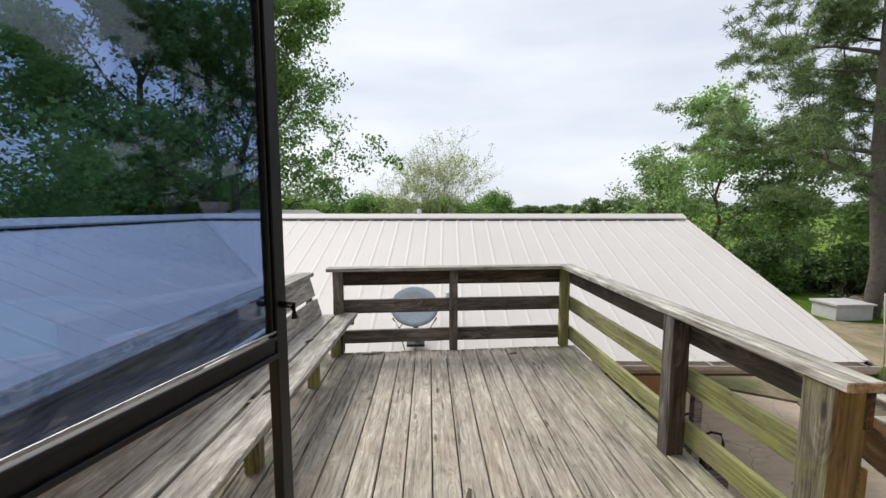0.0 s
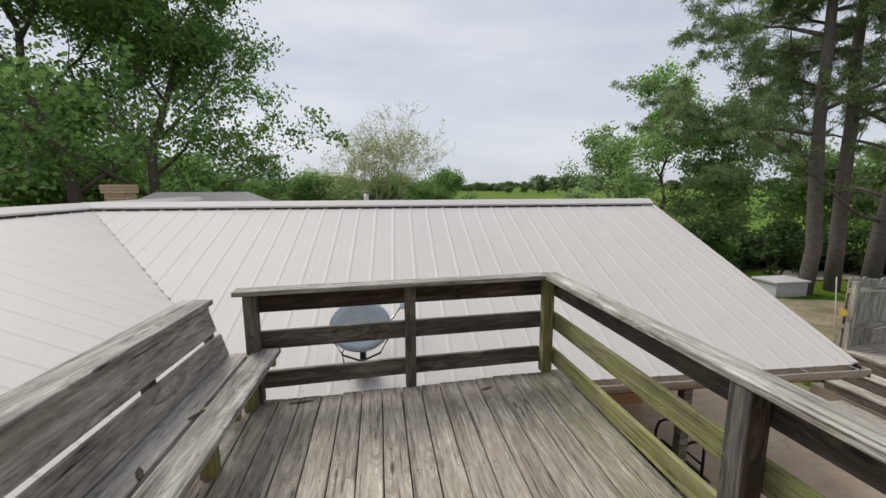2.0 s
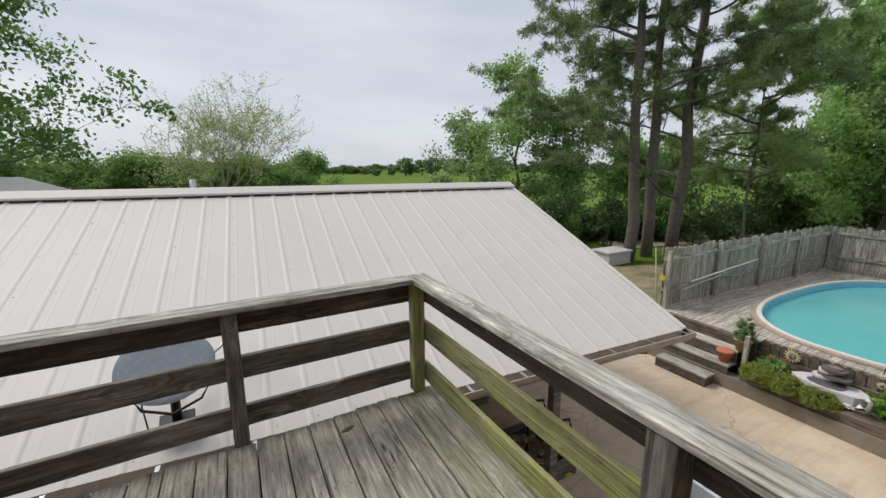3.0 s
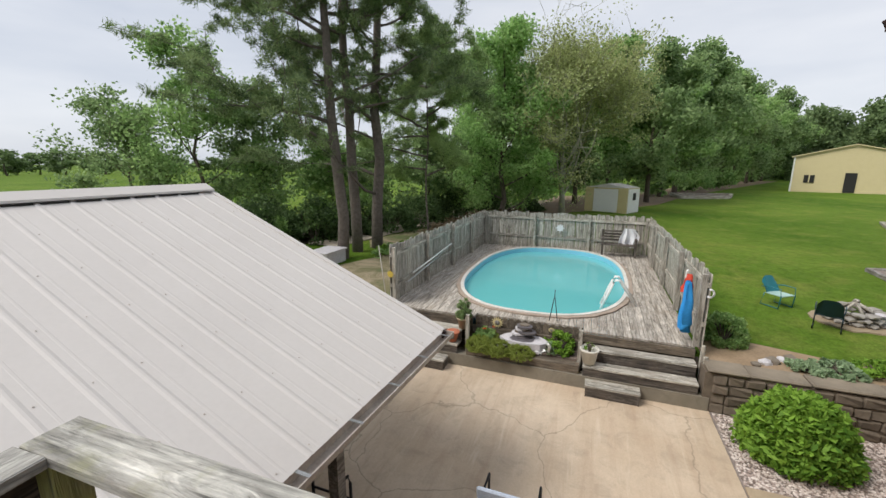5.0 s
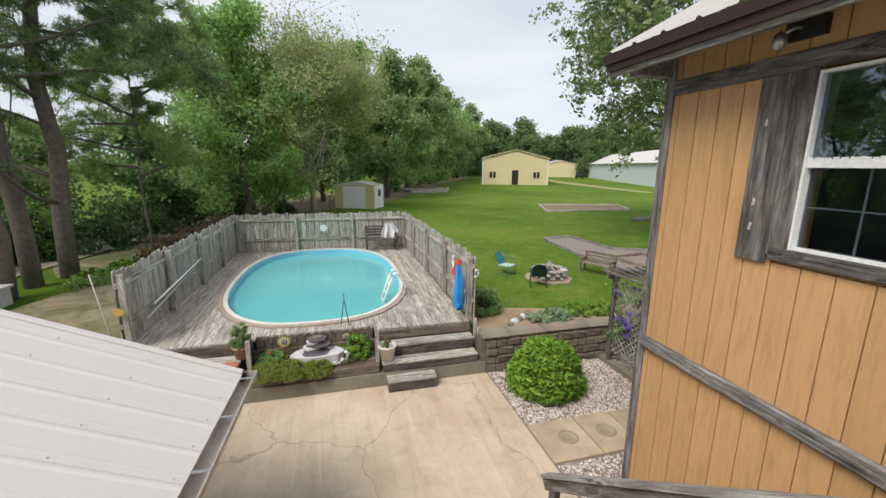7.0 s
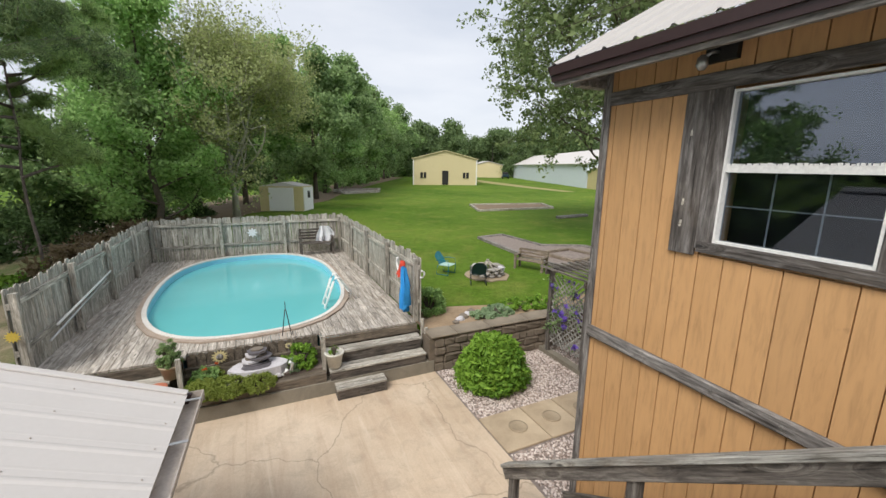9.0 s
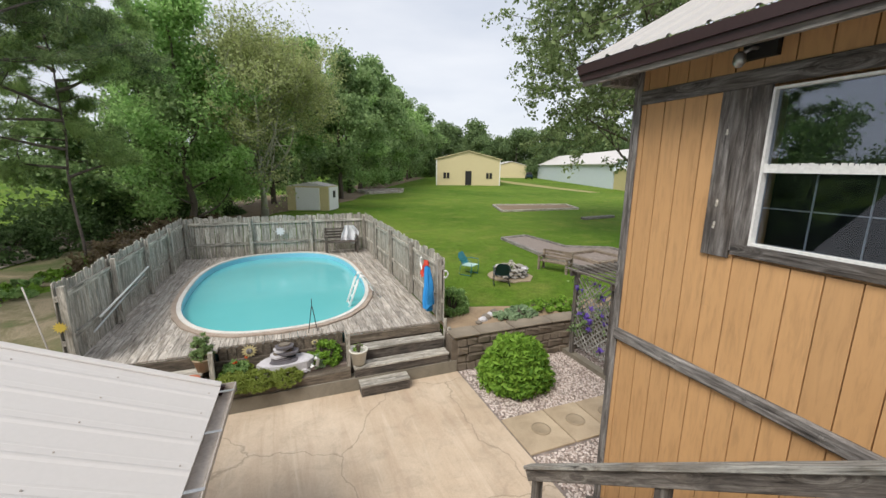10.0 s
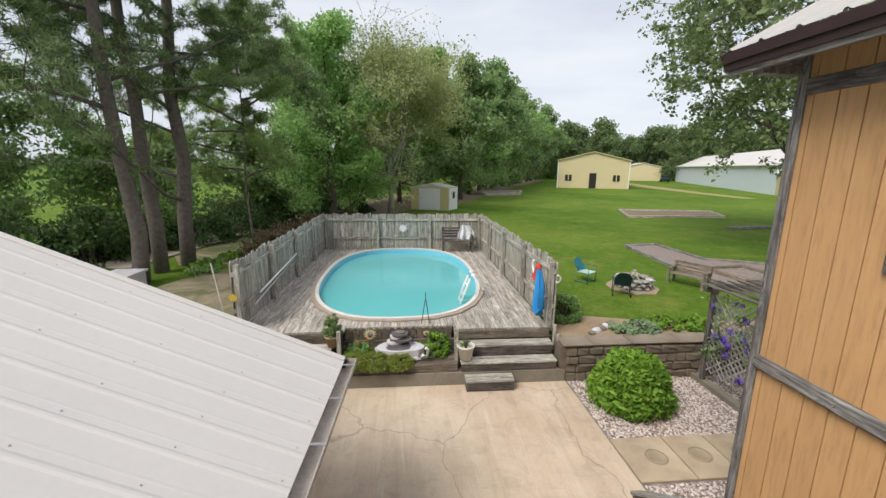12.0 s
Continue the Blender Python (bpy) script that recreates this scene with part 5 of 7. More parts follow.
def pool_bench():
    b = thing("pool_bench", (15.8, 1.9, POOL_Z), "dark timber bench with white cloth over it on the pool deck", "bench")
    for k in range(4):
        board("seat_slat", (15.62 + k * 0.1, 1.35, POOL_Z + 0.42), (15.62 + k * 0.1, 2.5, POOL_Z + 0.42), 0.08, 0.025, M_RISER, b, bevel=0)
    for k in range(4):
        board("back_slat", (16.02, 1.35, POOL_Z + 0.55 + k * 0.1), (16.02, 2.5, POOL_Z + 0.55 + k * 0.1), 0.02, 0.07, M_RISER, b, bevel=0)
    for x in (15.65, 16.0):
        for y in (1.4, 2.45):
            board("leg", (x, y, POOL_Z), (x, y, POOL_Z + (0.9 if x > 15.8 else 0.6)), 0.06, 0.06, M_RISER, b, bevel=0)
    for y in (1.4, 2.45):
        board("armrest", (15.6, y, POOL_Z + 0.62), (16.03, y, POOL_Z + 0.62), 0.08, 0.03, M_RISER, b, bevel=0)


pool_bench()
drape("white_cloth", (15.93, 1.62, POOL_Z + 0.97), 0.62, 0.6, M_CLOTH, "white cloth draped over the pool bench", 9, (0, 1))

# ---- steps, planter and retaining kerb ----
def front_steps(name, y0, y1, label):
    s = thing(name, (8.2, (y0 + y1) / 2, PATIO), label, "steps")
    for x, z in ((8.38, -1.65), (8.12, -1.87)):
        board("tread", (x, y0, z - 0.02), (x, y1, z - 0.02), 0.26, 0.04, M_FENCE, s, bevel=0.004)
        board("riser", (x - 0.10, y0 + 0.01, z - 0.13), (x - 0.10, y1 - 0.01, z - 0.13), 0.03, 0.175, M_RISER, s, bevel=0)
    return s


front_steps("garden_steps", 0.98, 2.8, "weathered timber steps up to the pool deck")
front_steps("garden_steps", 5.18, 6.7, "weathered timber steps up to the pool deck beside the planter")
block("kerb", (7.985, 0.82, PATIO - 0.01), (8.2, 6.9, -2.06), M_KERB, None, "stained grey concrete kerb along the patio", kind="structure")


def step_box(y0, y1, x0, label):
    b = thing("step_box", (x0, (y0 + y1) / 2, PATIO), label, "step", "loose steps on the patio")
    for k in range(2):
        board("top_board", (x0 + 0.075 + k * 0.145, y0, PATIO + 0.19), (x0 + 0.075 + k * 0.145, y1, PATIO + 0.19), 0.14, 0.035, M_FENCE, b)
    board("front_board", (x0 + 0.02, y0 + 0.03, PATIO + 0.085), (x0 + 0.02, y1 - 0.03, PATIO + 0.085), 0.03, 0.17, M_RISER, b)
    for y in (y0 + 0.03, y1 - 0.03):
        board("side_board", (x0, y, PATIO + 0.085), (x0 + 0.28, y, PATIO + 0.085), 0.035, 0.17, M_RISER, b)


step_box(1.85, 2.74, 7.72, "grey timber step box on the patio below the pool steps")
step_box(5.35, 6.35, 7.66, "grey timber step box on the patio beside the planter")
slab_poly("planter_soil", [(8.2, 2.9), (8.69, 2.9), (8.69, 5.0), (8.2, 5.0)], PATIO, -1.86, M_MULCH, None, "dark planter soil", "structure")
board("planter_edge", (8.11, 2.86, -1.98), (8.11, 5.0, -1.98), 0.18, 0.16, M_EDGE, None, "weathered timber planter edge", kind="structure")
for y in (2.87, 5.03):
    g = thing("garden_post", (8.2, y, -2.1), "grey timber post at the planter corner with a slack rope", "post", "planter posts")
    board("shaft", (8.2, y, -2.08), (8.2, y, -1.28), 0.07, 0.07, M_FENCE, g)
    pipe("rope", [(8.2, y, -1.32), (8.4, y + 0.01, -1.45), (8.6, y + 0.01, -1.3)], 0.012, M_FENCE, g)
low = thing("picket_edging", (8.64, 3.9, -1.7), "low round-topped timber edging along the back of the planter", "edging")
for k in range(15):
    y = 2.98 + k * 0.138
    bm = bmesh.new()
    prof = [(-0.062, 0), (0.062, 0), (0.062, 0.42), (0.045, 0.455), (0, 0.475), (-0.045, 0.455), (-0.062, 0.42)]
    lo = [bm.verts.new((-0.012, a, b)) for a, b in prof]
    hi = [bm.verts.new((0.012, a, b)) for a, b in prof]
    bm.faces.new(lo)
    bm.faces.new(list(reversed(hi)))
    for i in range(7):
        bm.faces.new((lo[i], hi[i], hi[(i + 1) % 7], lo[(i + 1) % 7]))
    part("picket", bm, M_EDGE, low, m=Matrix.Translation((8.62, y, -1.88)))


def fountain():
    f = thing("pond_fountain", (8.4, 3.92, -1.8), "small stacked-rock fountain in a pale rock basin", "fountain")
    rng = random.Random(14)
    def plate(name, cx, cy, rx, ry, z0, z1, mat, label=""):
        pts = [(cx + rx * math.cos(k * 0.5712) * rng.uniform(0.82, 1.08), cy + ry * math.sin(k * 0.5712) * rng.uniform(0.85, 1.08)) for k in range(11)]
        return slab_poly(name, pts, z0 + 0.06, z1 + 0.06, mat, f, label)
    plate("basin", 8.37, 3.92, 0.27, 0.48, -1.88, -1.74, M_ROCK, "pale lilac-grey rock basin")
    # Flat plate on the basin; dark rock colour gives the hollow's shadow and wetness.
    plate("basin_pool", 8.33, 3.95, 0.15, 0.26, -1.738, -1.73, M_PONDROCK, "flat dark plate painted as a wet, shadowed hollow")
    for k, (dy, z, rx, ry) in enumerate(((0.02, -1.74, 0.17, 0.23), (0.08, -1.69, 0.14, 0.17), (-0.06, -1.64, 0.16, 0.2), (0.05, -1.59, 0.11, 0.13), (-0.02, -1.54, 0.13, 0.17))):
        plate("rock_shelf", 8.45, 3.95 + dy, rx, ry, z, z + 0.034, M_ROCK if k % 2 else M_PONDROCK)
        plate("rock_core", 8.47, 3.95 + dy, rx * 0.6, ry * 0.6, z + 0.035, z + 0.056, M_STONE)
    for k, (dx, dy) in enumerate(((-0.17, 0.44), (-0.1, 0.52), (-0.2, -0.3))):
        part("rock", stone_bm(0.07, 20 + k, 0.5, 2), M_ROCK, f, m=Matrix.Translation((8.4 + dx, 3.94 + dy, -1.84)))


fountain()
lathe("rim", [(0.11, 0), (0.15, 0.24), (0.17, 0.25), (0.17, 0.28), (0.145, 0.28), (0.13, 0.2)], plain("white plastic planter", (0.6, 0.57, 0.5), (0.7, 0.67, 0.6), 5, 0.5), tagged(thing("flower_pot", (8.12, 2.72, -1.85)), "cream flower pot with sparse shoots on the pool step", "flower pot"), at=(8.12, 2.70, -1.85))
shrub("pot_plant", (8.12, 2.70, -1.62), 0.09, 0.2, 60, 0.03, M_BUSH, 31, "sparse green shoots in the cream pot", "plant", 12)
M_TERRA = plain("terracotta", (0.42, 0.13, 0.07), (0.52, 0.19, 0.11), 5, 0.8)
lathe("rim", [(0.08, 0), (0.12, 0.17), (0.14, 0.17), (0.14, 0.21), (0.12, 0.21)], M_TERRA, tagged(thing("flower_pot", (8.1, 5.3, -1.85)), "small terracotta flower pot on the step", "flower pot"), at=(8.12, 5.32, -1.85))
lathe("rim", [(0.1, 0), (0.14, 0.2), (0.155, 0.2), (0.155, 0.23), (0.135, 0.23), (0.125, 0.18)], M_SLAB, tagged(thing("tub_planter", (8.38, 5.17, -1.65)), "buff tapered tub planter with a dwarf conifer beside the step", "planter"), at=(8.38, 5.17, -1.65), n=24)
shrub("dwarf_conifer", (8.38, 5.17, -1.46), 0.15, 0.46, 5200, 0.016, M_LEAF_D, 33, "bright green dwarf conifer beside the planter", "shrub", 40)
shrub("low_hedge", (8.14, 4.72, -1.93), 0.32, 0.25, 9000, 0.014, M_COVER, 34, "low spreading yellow-green groundcover spilling over the planter edge", "shrub", 200)
shrub("low_hedge", (8.12, 4.34, -1.93), 0.32, 0.25, 9000, 0.014, M_COVER, 35, "low spreading yellow-green groundcover spilling over the planter edge", "shrub", 200)
shrub("low_hedge", (8.11, 3.95, -1.93), 0.29, 0.22, 9000, 0.014, M_COVER, 36, "low spreading yellow-green groundcover spilling over the planter edge", "shrub", 200)
shrub("herb_clump", (8.42, 3.22, -1.86), 0.24, 0.42, 2600, 0.03, M_BUSH, 37, "bushy green herb clump in the planter", "plant", 30)
shrub("herb_clump", (8.42, 4.72, -1.86), 0.2, 0.3, 1300, 0.035, M_LEAF, 38, "green herb clump in the planter", "plant", 30)
for k, (x, y, mt) in enumerate(((8.5, 4.3, M_LEAF), (8.52, 3.5, M_BUSH), (8.3, 3.4, M_SAGE), (8.35, 4.85, M_BUSH), (8.5, 4.55, M_COVER))):
    shrub("garden_plant", (x, y, -1.87), 0.14, 0.16 + 0.03 * (k % 3), 900, 0.022, mt, 210 + k, "small leafy green plant in the planter soil", "plant", 18)
M_FLOWER = leaf("red flower petals", (0.45, 0.03, 0.02), (0.6, 0.12, 0.03))
for k, (x, y) in enumerate(((8.3, 4.7), (8.45, 4.55))):
    fl = thing("flower", (x, y, -1.6), "small red garden flower in the planter", "flower", "planter flowers")
    pipe("stem", [(x, y, -1.86), (x + 0.01, y, -1.58)], 0.004, M_LEAF, fl, n=4)
    attach(new("petals", leaf_mesh("petals", [(x, y, -1.56)], 0.035, 16, 0.022, M_FLOWER, 50 + k)), fl)
for k, (y, z, q) in enumerate(((4.5, -1.5, 0.125), (3.42, -1.5, 0.06))):
    sf = ornament("sunflower_ornament", (8.55, y, z), q, M_STRAW, "small straw-yellow sunflower ornament on a stake in the planter", "ornament", 14)
    lathe("eye", [(q * 0.42, 0), (q * 0.42, 0.02), (q * 0.2, 0.03)], M_STEP, sf, "dark brown centre", n=14).matrix_basis = Matrix.Translation((8.545 - 8.55, 0, 0)) @ pose(0, 0, 0, 0, -90, 0)
    pipe("stake", [(8.575, y, z), (8.575, y, -1.88)], 0.006, M_STEP, sf)
swan = thing("garden_figure", (8.15, 3.45, -1.86), "small white garden bird figure", "ornament")
pipe("figure", [(8.15, 3.56, -1.84), (8.15, 3.5, -1.76), (8.15, 3.42, -1.78), (8.15, 3.4, -1.66), (8.15, 3.45, -1.62)], 0.03, M_WHITE, swan)
hook = thing("plant_stake", (8.9, 3.1, POOL_Z), "thin black obelisk plant stake at the pool edge", "stake")
for dx in (-0.08, 0.08):
    pipe("leg", [(8.85, 3.42 + dx, POOL_Z), (8.85, 3.42 + dx * 0.1, POOL_Z + 0.5)], 0.008, M_BLACK, hook)
pipe("tip", [(8.85, 3.42, POOL_Z + 0.48), (8.85, 3.42, POOL_Z + 0.66)], 0.007, M_BLACK, hook)

# ---- retaining wall, gravel bed ----
rw = tagged(new("retaining_wall"), "low grey field-stone retaining wall beside the gravel bed", kind="structure")
rw.matrix_basis = Matrix.Translation((8.2, -2, PATIO))


def rubble_bm(w, h, seed):
    """One squared field stone with knocked-off corners."""
    bm = box_bm(0.13, w, h, 0.022)
    off = Vector((seed * 3.1, seed * 1.7, 0))
    for v in bm.verts:
        v.co += noise.noise_vector(v.co * 9 + off) * 0.04
    return bm


M_RUBBLE = plain("brown-grey rubble stone", (0.07, 0.055, 0.042), (0.22, 0.175, 0.13), 7, 0.9, bump=0.6, fine=16)
M_COPE = concrete("weathered wall coping", (0.13, 0.105, 0.08), (0.27, 0.225, 0.17), 0.0)
STONES = [mesh_from("stone", rubble_bm(w, h, k), M_RUBBLE) for k, (w, h) in enumerate(((0.22, 0.15), (0.3, 0.155), (0.36, 0.15), (0.26, 0.145), (0.18, 0.15)))]
WIDTHS = (0.22, 0.3, 0.36, 0.26, 0.18)
rngw = random.Random(5)
for row in range(4):
    y = 0.80
    while y > -5:
        k = rngw.randrange(5)
        y -= WIDTHS[k] / 2 + 0.008
        attach(new("stone", STONES[k]), rw, Matrix.Translation((8.03 + rngw.uniform(-0.02, 0.015), y, PATIO + 0.085 + row * 0.168)) @ pose(0, 0, 0, rngw.uniform(-2, 2), rngw.uniform(-4, 4), rngw.uniform(-5, 5)))
        y -= WIDTHS[k] / 2 + 0.008
y = 0.9
while y > -5:
    w = rngw.uniform(0.5, 1.1)
    part("coping", box_bm(rngw.uniform(0.38, 0.46), w - 0.006, 0.05, 0.018, (0, -w / 2, 0)), M_COPE, rw, "grey weathered coping", Matrix.Translation((8.17 + rngw.uniform(-0.02, 0.02), y, -1.575 + rngw.uniform(-0.008, 0.008))))
    y -= w
block("core", (8.0, -5.2, PATIO - 0.1), (8.36, 0.92, -1.615), M_RUBBLE, rw)
slab_poly("border_bed", [(8.3, -5), (8.9, -5), (9.1, -1.5), (9.6, 0.2), (9.3, 0.85), (8.3, 0.85)], LAWN - 0.03, LAWN + 0.012, M_DRYSOIL, None, "bare soil border above the stone wall", "structure")
rngg = np.random.default_rng(12)


def gravel():
    """Small loose stones over the bed, thinner where the bush stands."""
    base = bmesh.new()
    bmesh.ops.create_icosphere(base, subdivisions=1, radius=1.0)
    bv = np.array([tuple(v.co) for v in base.verts])
    bf = [tuple(v.index for v in f.verts) for f in base.faces]
    base.free()
    n = 27000
    xs, ys = rngg.uniform(4.45, 8.05, n), rngg.uniform(-3.2, 0.76, n)
    ok = (xs < 5.4) | (xs > 6.3) | (ys < -2.4)
    xs, ys = xs[ok], ys[ok]
    r = rngg.uniform(0.011, 0.024, len(xs))
    sc = rngg.uniform(0.7, 1.2, (len(xs), 1, 3)) * r[:, None, None]
    v = bv[None] * sc * (1, 1, 0.6) + np.stack([xs, ys, np.full(len(xs), PATIO + 0.002)], 1)[:, None, :]
    k = len(bv)
    f = np.array(bf)[None] + (np.arange(len(xs)) * k)[:, None, None]
    me = bpy.data.meshes.new("gravel")
    me.from_pydata(v.reshape(-1, 3).tolist(), [], f.reshape(-1, 3).tolist())
    m, nn, l, b = material("pale mixed gravel", 0.8)
    geo = nn.new("ShaderNodeNewGeometry")
    l.new(ramp_node(nn, l, geo.outputs["Random Per Island"], [(0.0, (0.15, 0.11, 0.09)), (0.3, (0.38, 0.3, 0.26)), (1.0, (0.72, 0.64, 0.59))]), b.inputs["Base Color"])
    me.materials.append(m)
    tagged(new("gravel", me), "pale mixed pebbles in the bed beside the patio", kind="stuff")


gravel()
for i, (x, y) in enumerate(((5.87, 0.32), (5.87, -0.33), (5.86, -0.98), (5.85, -1.63))):
    s = thing("paving_slab", (x, y, PATIO), "square buff stepping slab with a pebbled disc set in gravel", "paving slab", "stepping slabs")
    block("slab", (x - 0.42, y - 0.315, PATIO - 0.01), (x + 0.42, y + (0.46 if i == 0 else 0.315), PATIO + 0.025), M_SLAB, s, bevel=0.008)
    lathe("disc", [(0.15, 0.0), (0.15, 0.008), (0.12, 0.012), (0.1, 0.006)], M_APRON, s, "pebbled disc", (x, y, PATIO + 0.025), 18)
shrub("round_shrub", (7.22, -0.04, PATIO), 0.66, 0.9, 13500, 0.047, M_BUSH, 41, "dense round bright-green shrub in the gravel bed", "shrub", 420)
shrub("border_shrub", (9.35, 0.35, LAWN), 0.36, 0.6, 4200, 0.036, M_LEAF, 42, "loose green shrub at the fence end", "shrub", 40)
for k, (x, y, r, h, mt, lb) in enumerate(((8.55, -0.6, 0.3, 0.16, M_SAGE, "grey-green herbs above the stone wall"), (8.6, -1.05, 0.32, 0.2, M_SAGE, "grey-green herbs above the stone wall"), (8.75, -1.6, 0.35, 0.22, M_BUSH, "broad-leaved green plants above the stone wall"), (8.7, -2.3, 0.35, 0.22, M_BUSH, "broad-leaved green plants above the stone wall"))):
    shrub("border_plant", (x, y, LAWN), r, h, 900, 0.06, mt, 60 + k, lb, "plant", 24)
for k in range(5):
    st = thing("border_rock", (8.5 + 0.12 * k, 0.1 - 0.14 * k, LAWN), "loose field stone in the border", "rock", "border rocks")
    part("rock", stone_bm(0.09 + 0.02 * (k % 3), 90 + k, 0.6, 1), M_ROCK if k % 2 else M_STONE, st, m=Matrix.Translation((8.5 + 0.12 * k, 0.1 - 0.16 * k, LAWN + 0.03)))


def trellis():
    t = thing("garden_arbour", (7.6, -2.2, PATIO), "grey timber arbour with lattice side and purple clematis", "arbour")
    for x, y in ((7.72, -1.75), (6.7, -1.75), (7.72, -3.0), (6.7, -3.0)):
        board("post", (x, y, PATIO), (x, y, -0.42), 0.085, 0.085, M_RAIL, t, bevel=0)
    for x in (7.76, 6.66):
        board("beam", (x, -1.6, -0.44), (x, -3.2, -0.44), 0.04, 0.12, M_RAIL, t, bevel=0)
    for k in range(9):
        y = -1.62 - k * 0.19
        board("slat", (6.5, y, -0.36), (7.95, y, -0.36), 0.05, 0.03, M_RAIL, t, bevel=0)
    n = 11
    for k in range(-8, n):
        for s in (1, -1):
            a, b = 6.74 + k * 0.13, PATIO + 0.3
            L = 1.5
            xx0, zz0, xx1, zz1 = a, b, a + L, b + L
            lo, hi = 6.74, 7.68
            c0, c1 = max(lo, xx0), min(hi, xx1)
            if c1 - c0 < 0.06:
                continue
            q0, q1 = (c0, b + c0 - a), (c1, b + c1 - a)
            if s < 0:
                q0, q1 = (lo + hi - q0[0], q0[1]), (lo + hi - q1[0], q1[1])
            board("lath", (q0[0], -1.76 + 0.008 * s, q0[1]), (q1[0], -1.76 + 0.008 * s, q1[1]), 0.034, 0.007, M_CAP, t, bevel=0, up=(0, 1, 0))
    block("kerb", (6.0, -1.85, PATIO - 0.01), (7.95, -1.7, PATIO + 0.1), M_KERB, t)
    rr = np.random.default_rng(3)
    c = np.stack([rr.uniform(6.8, 7.75, 50), rr.uniform(-1.82, -1.66, 50), rr.uniform(-1.8, -0.4, 50)], 1)
    attach(new("vine", leaf_mesh("vine", c, 0.14, 420, 0.045, M_LEAF_D, 77)), t)
    c2 = c[:14]
    mp = leaf("purple clematis petals", (0.13, 0.07, 0.4), (0.24, 0.15, 0.6))
    attach(new("blossom", leaf_mesh("blossom", c2, 0.08, 150, 0.06, mp, 78)), t)


trellis()

# ---- lawn things ----
def metal_chair(at, turn, mat, seat_mat, label):
    c = thing("lawn_chair", at, label, "chair", "chairs round the fire pit")
    m = Matrix.Translation(at) @ pose(0, 0, 0, 0, 0, turn) @ Matrix.Scale(0.8, 4)
    vs, fs, nu, nv = [], [], 9, 8
    for s in (0, 1):
        for j in range(nv):
            for i in range(nu):
                u = (i / (nu - 1) - 0.5)
                v = j / (nv - 1)
                z = 0.38 + v * 0.46 * (1 - 0.35 * (2 * u) ** 4 * v)
                vs.append((-0.24 - 0.2 * v + 0.04 * (2 * u) ** 2 + s * 0.012, u * 0.5, z))
        b = s * nu * nv
        fs += [(b + j * nu + i, b + j * nu + i + 1, b + (j + 1) * nu + i + 1, b + (j + 1) * nu + i) for j in range(nv - 1) for i in range(nu - 1)]
    data_part("backrest", vs, fs, mat, c, m=m, smooth=True)
    part("seat", box_bm(0.48, 0.5, 0.03, 0.01, (0.0, 0, 0.38)), seat_mat, c, m=m)
    for s in (-1, 1):
        pipe("frame_leg", [(0.2, s * 0.27, 0.0), (0.23, s * 0.27, 0.36), (0.2, s * 0.28, 0.6), (-0.1, s * 0.28, 0.6), (-0.34, s * 0.27, 0.55)], 0.015, mat, c, m=m)
        pipe("frame_leg", [(0.2, s * 0.27, 0.02), (-0.32, s * 0.27, 0.02), (-0.25, s * 0.26, 0.38)], 0.015, mat, c, m=m)


M_TEAL = plain("teal paint", (0.008, 0.14, 0.18), (0.015, 0.2, 0.24), 5, 0.4)
M_NAVY = plain("dark blue-green paint", (0.006, 0.022, 0.035), (0.01, 0.035, 0.05), 5, 0.4)
M_MINT = plain("pale green paint", (0.35, 0.55, 0.5), (0.45, 0.62, 0.58), 5, 0.4)
metal_chair((12.2, -1.45, LAWN), 215, M_TEAL, M_MINT, "teal metal lawn chair with a pale seat on the grass")
metal_chair((10.95, -1.85, LAWN), 335, M_NAVY, M_NAVY, "dark blue metal lawn chair facing the fire pit")


def crate(at, sx, sy, h, label, seed):
    c = thing("log_crate", at, label, "crate")
    x, y, z = at
    for s in (-1, 1):
        block("side", (x - sx / 2, y + s * sy / 2 - 0.012, z), (x + sx / 2, y + s * sy / 2 + 0.012, z + h), M_STEP, c)
        block("end", (x + s * sx / 2 - 0.012, y - sy / 2 + 0.013, z), (x + s * sx / 2 + 0.012, y + sy / 2 - 0.013, z + h), M_STEP, c)
    rng = random.Random(seed)
    for k in range(12):
        part("log", stone_bm(0.075, seed + k, 0.8, 1, 0.3), M_OAK if k % 3 else M_FENCE, c, m=Matrix.Translation((x + rng.uniform(-0.4, 0.4) * sx, y + rng.uniform(-0.4, 0.4) * sy, z + h * 0.75 + rng.uniform(-0.04, 0.04))))


crate((3.55, 7.0, PATIO), 0.7, 0.4, 0.3, "dark brown crate under the low roof", 340)
crate((3.65, 5.35, PATIO), 0.75, 0.85, 0.28, "dark crate of split logs on the patio", 300)
yb = thing("yellow_lid", (3.85, 4.98, PATIO), "small yellow lid lying beside the log crate", "lid")
lathe("lid", [(0.1, 0), (0.11, 0.02), (0.09, 0.05)], plain("yellow plastic", (0.6, 0.5, 0.02), (0.68, 0.58, 0.05), 4, 0.4), yb, at=(3.88, 5.0, PATIO))


M_PITSTONE = plain("grey-white fire pit stone", (0.18, 0.16, 0.14), (0.42, 0.4, 0.37), 5, 0.85, bump=0.5, fine=16)


